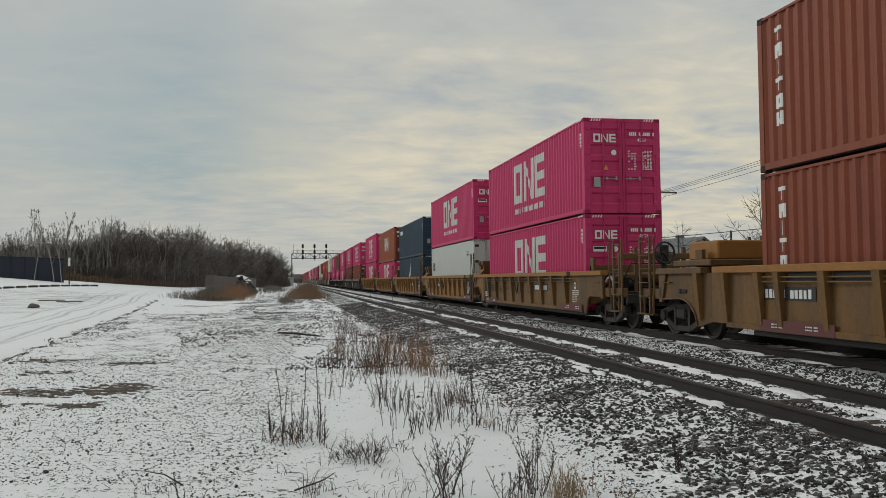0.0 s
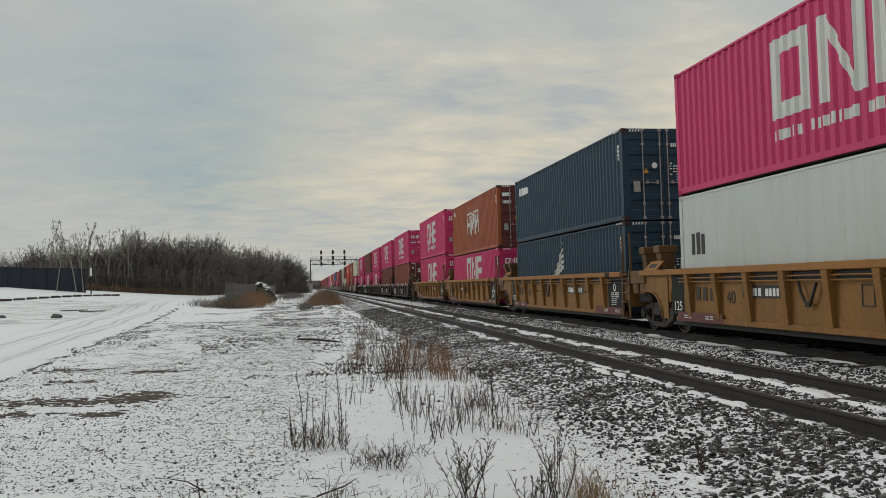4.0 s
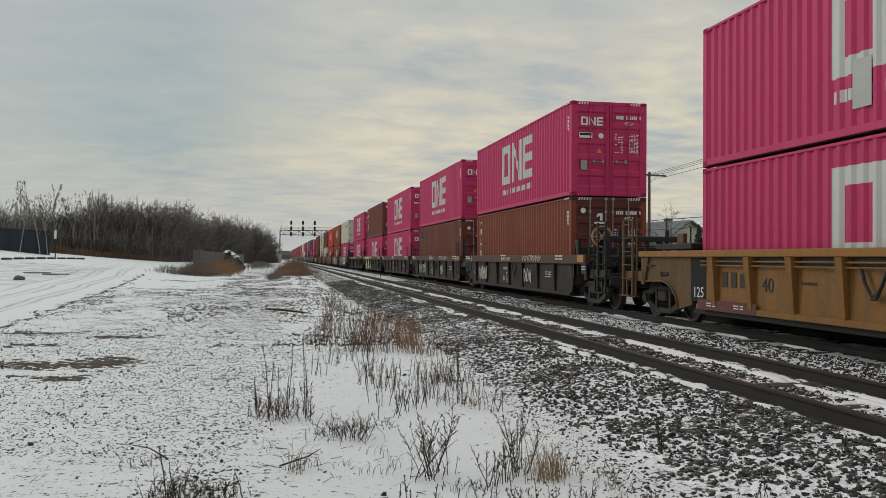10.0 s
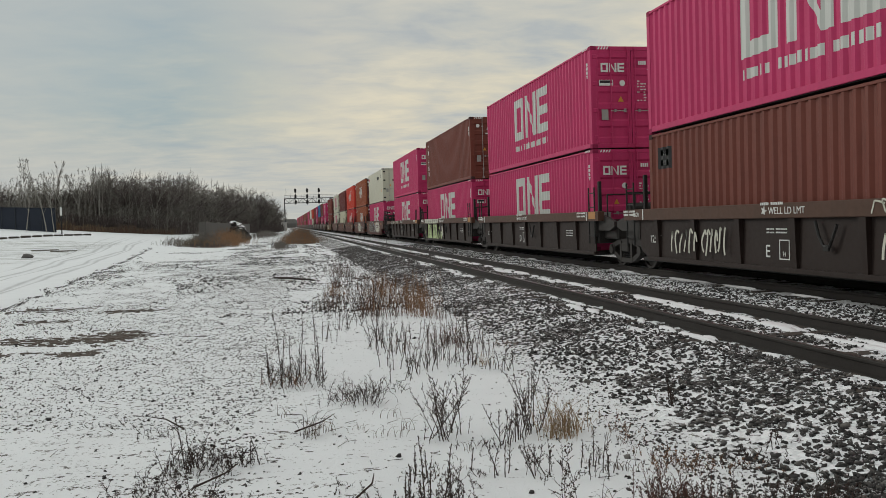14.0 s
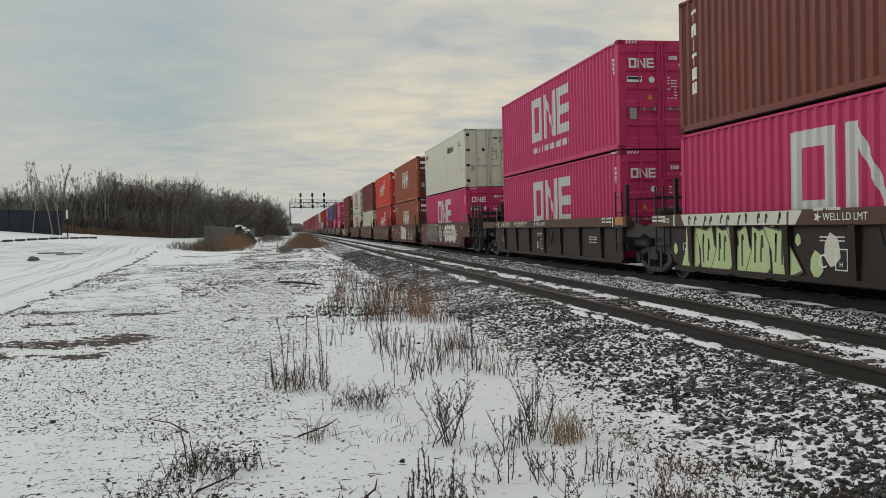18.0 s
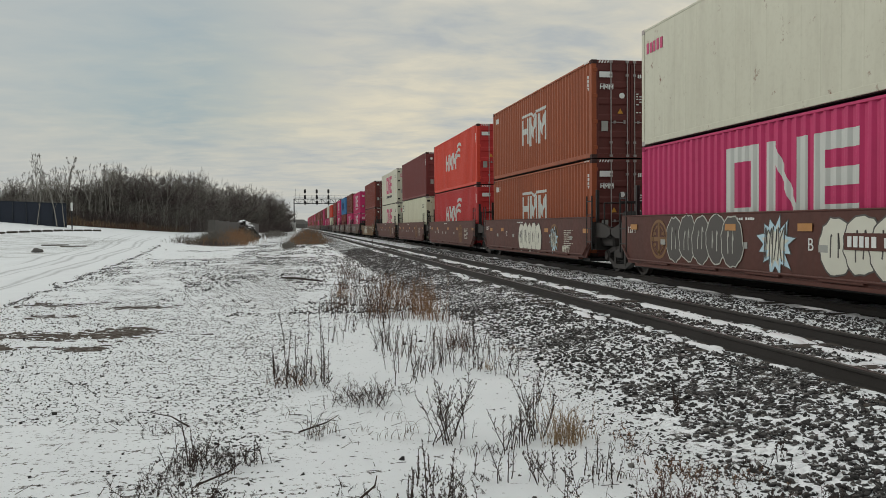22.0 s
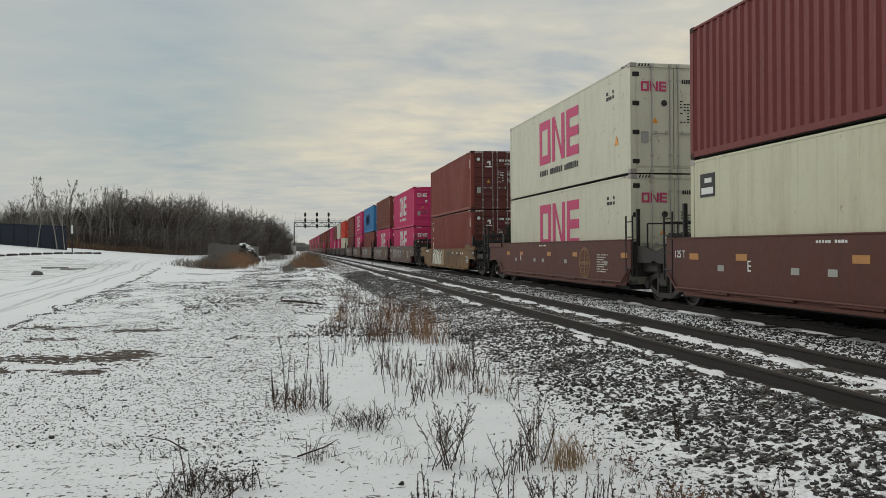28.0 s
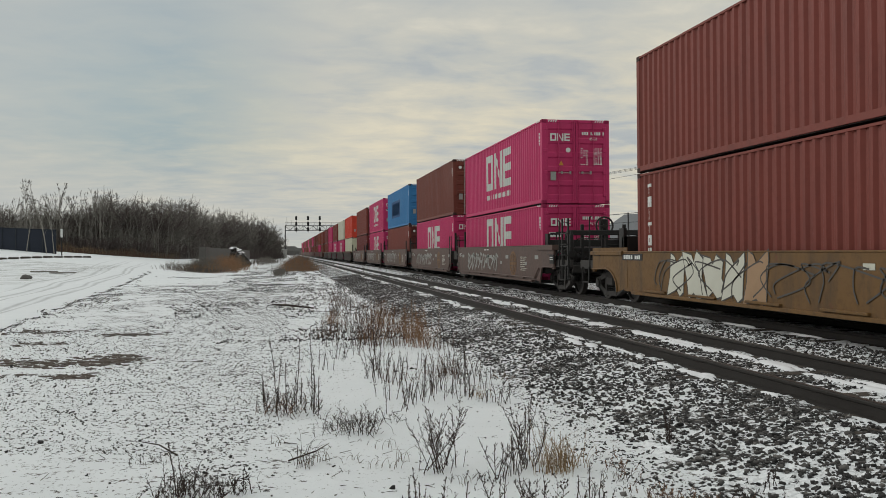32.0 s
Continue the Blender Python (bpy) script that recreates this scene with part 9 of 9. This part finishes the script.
for i in range(260):
    a = radians(-60 + 120 * (i + rr.random()) / 260)
    d = rr.uniform(620, 760)
    x, y, w, h = d * math.sin(a), d * math.cos(a), rr.uniform(5, 11), rr.uniform(5, 10)
    g.add([(x + math.cos(b) * w * k, y + math.sin(b) * w * k, -2 + h * zz) for zz, k in ((0, 1), (0.6, 0.95), (1, 0.45)) for b in (0, 1.05, 2.1, 3.14, 4.2, 5.25)], [(r * 6 + j, r * 6 + (j + 1) % 6, r * 6 + 6 + (j + 1) % 6, r * 6 + 6 + j) for r in range(2) for j in range(6)] + [(12, 13, 14, 15, 16, 17)])
ob = new("distant_woods", g.fast_mesh("distant_woods"))
set_material(ob, FARWOOD)
tagged(ob, "low grey woods far off on the horizon", "woods", kind="stuff")

# ---- beyond the train: pole line, lamp, cable barrier, trees, houses ----
EAST = -0.45
for i, (x, y, h, kd) in enumerate(((27.7, 45.0, 7.2, 3), (33, 50.5, 6.8, 4), (36.5, 55, 7.4, 5), (31.0, 62.0, 6.5, 6), (40, 52, 7.0, 7), (26.5, 75, 7.5, 4), (47, 47, 6.2, 8), (52, 60, 8.0, 3), (30, 100, 8.0, 5), (24, 130, 8.5, 6))):
    bare_tree(x, y, h, kd + 3, i * 1.3, "bare leafless street tree beyond the tracks", "trees beyond the tracks", EAST)


def conifer(x, y, h, seed):
    rr = random.Random(seed)
    t = thing("evergreen_tree", "dark green evergreen tree beyond the tracks", "tree", (x, y, EAST), "evergreens beyond the tracks")
    part("trunk", Geo().tube((0, 0, -0.1), (0, 0, h * 0.95), 0.16, 0.03, 6), BARK, t)
    g = Geo()
    for i in range(520):
        f = rr.random() ** 0.8
        z = h * (0.08 + 0.92 * f)
        ln = ((1 - f) * h * 0.27 + 0.12) * rr.uniform(0.55, 1.1)
        a = rr.uniform(0, 6.28)
        e = (math.cos(a) * ln, math.sin(a) * ln, z - ln * 0.25)
        w = 0.22 * ln + 0.08
        g.add([(0, 0, z + 0.1), (e[0] - math.sin(a) * w * 0.4, e[1] + math.cos(a) * w * 0.4, e[2] - 0.05), (e[0] * 1.08, e[1] * 1.08, e[2] - 0.12), (e[0] + math.sin(a) * w * 0.4, e[1] - math.cos(a) * w * 0.4, e[2] - 0.05), (e[0] * 0.5, e[1] * 0.5, z - ln * 0.42)], [(0, 1, 2), (0, 2, 3), (0, 4, 1), (0, 3, 4), (1, 4, 2), (3, 2, 4)])
    part("foliage", g.fast_mesh("foliage"), EVERGREEN, t)


for i, (x, y, h) in enumerate(((43.6, 60, 6.3), (45.2, 61, 6.7), (47.8, 60, 6.6), (51.5, 60, 6.2), (49.6, 62, 5.6), (35.5, 66, 4.6), (31.5, 70, 4.2))):
    conifer(x, y, h, 500 + i)

lamp = thing("street_lamp", "grey street lamp with a curved arm", "street lamp", (28.4, 40, EAST))
part("pole", Geo().tube((0, 0, 0), (0, 0, 5.35), 0.10, 0.075, 10), GALV, lamp)
arm = Geo()
prev = (0.1, 0, 4.55)
for i in range(1, 11):
    a = i / 10 * math.pi / 2
    q = (0.1 + 2.0 * (1 - math.cos(a)), 0, 4.55 + 1.32 * math.sin(a))
    arm.tube(prev, q, 0.04, n=7)
    prev = q
arm.tube(prev, (2.5, 0, 5.88), 0.04, n=7)
part("arm", arm, GALV, lamp)
part("lamp_head", Geo().prism([(2.1, 5.84), (2.3, 5.80), (2.75, 5.80), (2.82, 5.86), (2.7, 5.94), (2.3, 5.95)], "y", -0.13, 0.13), GALV, lamp, "flat cobra-head lantern")

POLES = ((32.8, 70.0, 9.75), (25.2, 13.0, 9.75), (22.5, 118.0, 9.6), (17.0, 141, 9.4))
for x, y, h in POLES:
    p = thing("utility_pole", "brown wooden utility pole with a crossarm", "utility pole", (x, y, EAST), "pole line")
    part("pole", Geo().tube((0, 0, -0.3), (0, 0, h), 0.16, 0.11, 10), POLEWOOD, p)
    part("crossarm", Geo().box(-1.9, -0.06, h - 0.35, 1.9, 0.06, h - 0.22, 0.01), POLEWOOD, p, at=Matrix.Rotation(radians(14), 4, "Z"))
    part("arm_brace", Geo().tube((0.0, -0.08, h - 1.1), (0.8, -0.08, h - 0.32), 0.02, n=5).tube((0.0, -0.08, h - 1.1), (-0.8, -0.08, h - 0.32), 0.02, n=5), STEEL, p, at=Matrix.Rotation(radians(14), 4, "Z"))
    for dx in (0.55, 1.05, 1.6):
        part("insulator", Geo().tube((dx, 0, h - 0.22), (dx, 0, h - 0.05), 0.045, 0.03, 7), GREYPLATE, p, at=Matrix.Rotation(radians(14), 4, "Z"))


def cable(name, label, a, b, sag, r):
    g = Geo()
    prev = None
    for i in range(13):
        f = i / 12
        q = Vector(a).lerp(Vector(b), f) - Vector((0, 0, sag * 4 * f * (1 - f)))
        if prev is not None:
            g.tube(prev, q, r, n=5, caps=False)
        prev = q
    ob = new(name, g.mesh(name))
    set_material(ob, WIRE)
    return tagged(ob, label, "cable", "cables of the pole line")


order = [POLES[1], POLES[0], POLES[2], POLES[3]]
for (xa, ya, ha), (xb, yb, hb) in zip(order, order[1:]):
    cable("power_line", "thin overhead power line", (xa, ya, EAST + ha - 0.8), (xb, yb, EAST + hb - 0.8), 0.25, 0.016)
    for dx in (0.55, 1.05, 1.6):
        ca, sa = math.cos(radians(14)) * dx, math.sin(radians(14)) * dx
        cable("power_line", "thin overhead power line", (xa + ca, ya + sa, EAST + ha - 0.05), (xb + ca, yb + sa, EAST + hb - 0.05), 0.25, 0.016)

for i in range(11):
    x, y = 19.0 + i * 0.62, 62.0 - i * 4.6
    p = thing("barrier_post", "dark post of the cable barrier", "post", (x, y, EAST), "cable barrier posts")
    part("shaft", Geo().box(-0.04, -0.04, -0.2, 0.04, 0.04, 4.15, 0.008), GALV, p)
for z, r in ((4.1, 0.02), (3.55, 0.014)):
    ob = new("barrier_cable", Geo().tube((19.0, 62.0, EAST + z), (25.2, 16.0, EAST + z), r, n=6).mesh("barrier_cable"))
    set_material(ob, WIRE)
    tagged(ob, "dark cable strung along the barrier posts", "cable", "cables of the barrier")


def house(x, y, w, d, h, turn, wall_m, label):
    t = thing("house", label, "house", Matrix.Translation((x, y, EAST)) @ Matrix.Rotation(turn, 4, "Z"), "houses beyond the tracks")
    part("wall", Geo().prism([(-w / 2, 0), (w / 2, 0), (w / 2, h), (0, h + w * 0.28), (-w / 2, h)], "y", -d / 2, d / 2), wall_m, t)
    for s in (-1, 1):
        rf = part("roof", Geo().add([(0, -d / 2 - 0.4, h + w * 0.28 + 0.06), (0, d / 2 + 0.4, h + w * 0.28 + 0.06), (s * (w / 2 + 0.4), d / 2 + 0.4, h - 0.16), (s * (w / 2 + 0.4), -d / 2 - 0.4, h - 0.16), (0, -d / 2 - 0.4, h + w * 0.28 + 0.20), (0, d / 2 + 0.4, h + w * 0.28 + 0.20), (s * (w / 2 + 0.4), d / 2 + 0.4, h - 0.02), (s * (w / 2 + 0.4), -d / 2 - 0.4, h - 0.02)], [(0, 1, 2, 3), (7, 6, 5, 4), (0, 4, 5, 1), (1, 5, 6, 2), (2, 6, 7, 3), (3, 7, 4, 0)]), SHINGLE, t, "grey shingle roof slope")
    for i, dx in enumerate((-w * 0.25, w * 0.22)):
        wn = part("window", Geo().box(dx - 0.5, -d / 2 - 0.05, 1.0, dx + 0.5, -d / 2 - 0.002, 2.2, 0.01), WHITE, t, "white framed window")
        part("pane", Geo().box(dx - 0.42, -d / 2 - 0.055, 1.08, dx + 0.42, -d / 2 - 0.045, 2.12), GLASS, wn)
    part("door", Geo().box(-0.45, -d / 2 - 0.05, 0.0, 0.45, -d / 2 - 0.002, 2.05, 0.01), BROWNPANEL, t)
    part("chimney", Geo().box(w * 0.18, -0.4, h, w * 0.18 + 0.6, 0.3, h + w * 0.28 + 0.6, 0.02), ROCKMAT, t)


house(61.0, 84.0, 8.5, 10, 2.5, 0.15, SIDING, "pale house with a grey shingled gable roof")
house(56.0, 66.0, 8.0, 11, 1.9, 1.2, SIDING, "pale bungalow with a grey shingled roof")
house(38.0, 80.0, 9.0, 10, 3.0, 0.3, REEFER, "cream house with a grey gable roof")


rr = random.Random(91)
brush("hedge", "dark bare hedge beyond the tracks", 46.0, 64.0, 26.0, 3.0, 2.7, 3000, TWIGDARK, 331, lean=0.4, r=0.022, zfun=lambda x, y: EAST)
brush("hedge", "dark bare hedge beyond the tracks", 30.0, 72.0, 9.0, 3.0, 2.2, 1200, TWIGDARK, 332, lean=0.4, r=0.022, zfun=lambda x, y: EAST)
# ---- what moves ----
def motions():
    times = (0, 8, 16, 24, 32)
    for ob, x, y, z in MOVERS:
        walk(ob, [(t, Matrix.Translation((x, y - V0 * t - V1 * t * t, z))) for t in times])
    # wheels turn as the train rolls: a row every two frames of 30
    for ax, e in WHEELSETS:
        rows = []
        for i in range(481):
            t = min(32.0, i / 15)
            s = V0 * t + V1 * t * t
            rows.append((t, pose(0, e, WHEEL_R, math.degrees(s / WHEEL_R) % 360, 0, 0)))
        walk(ax, rows)


motions()
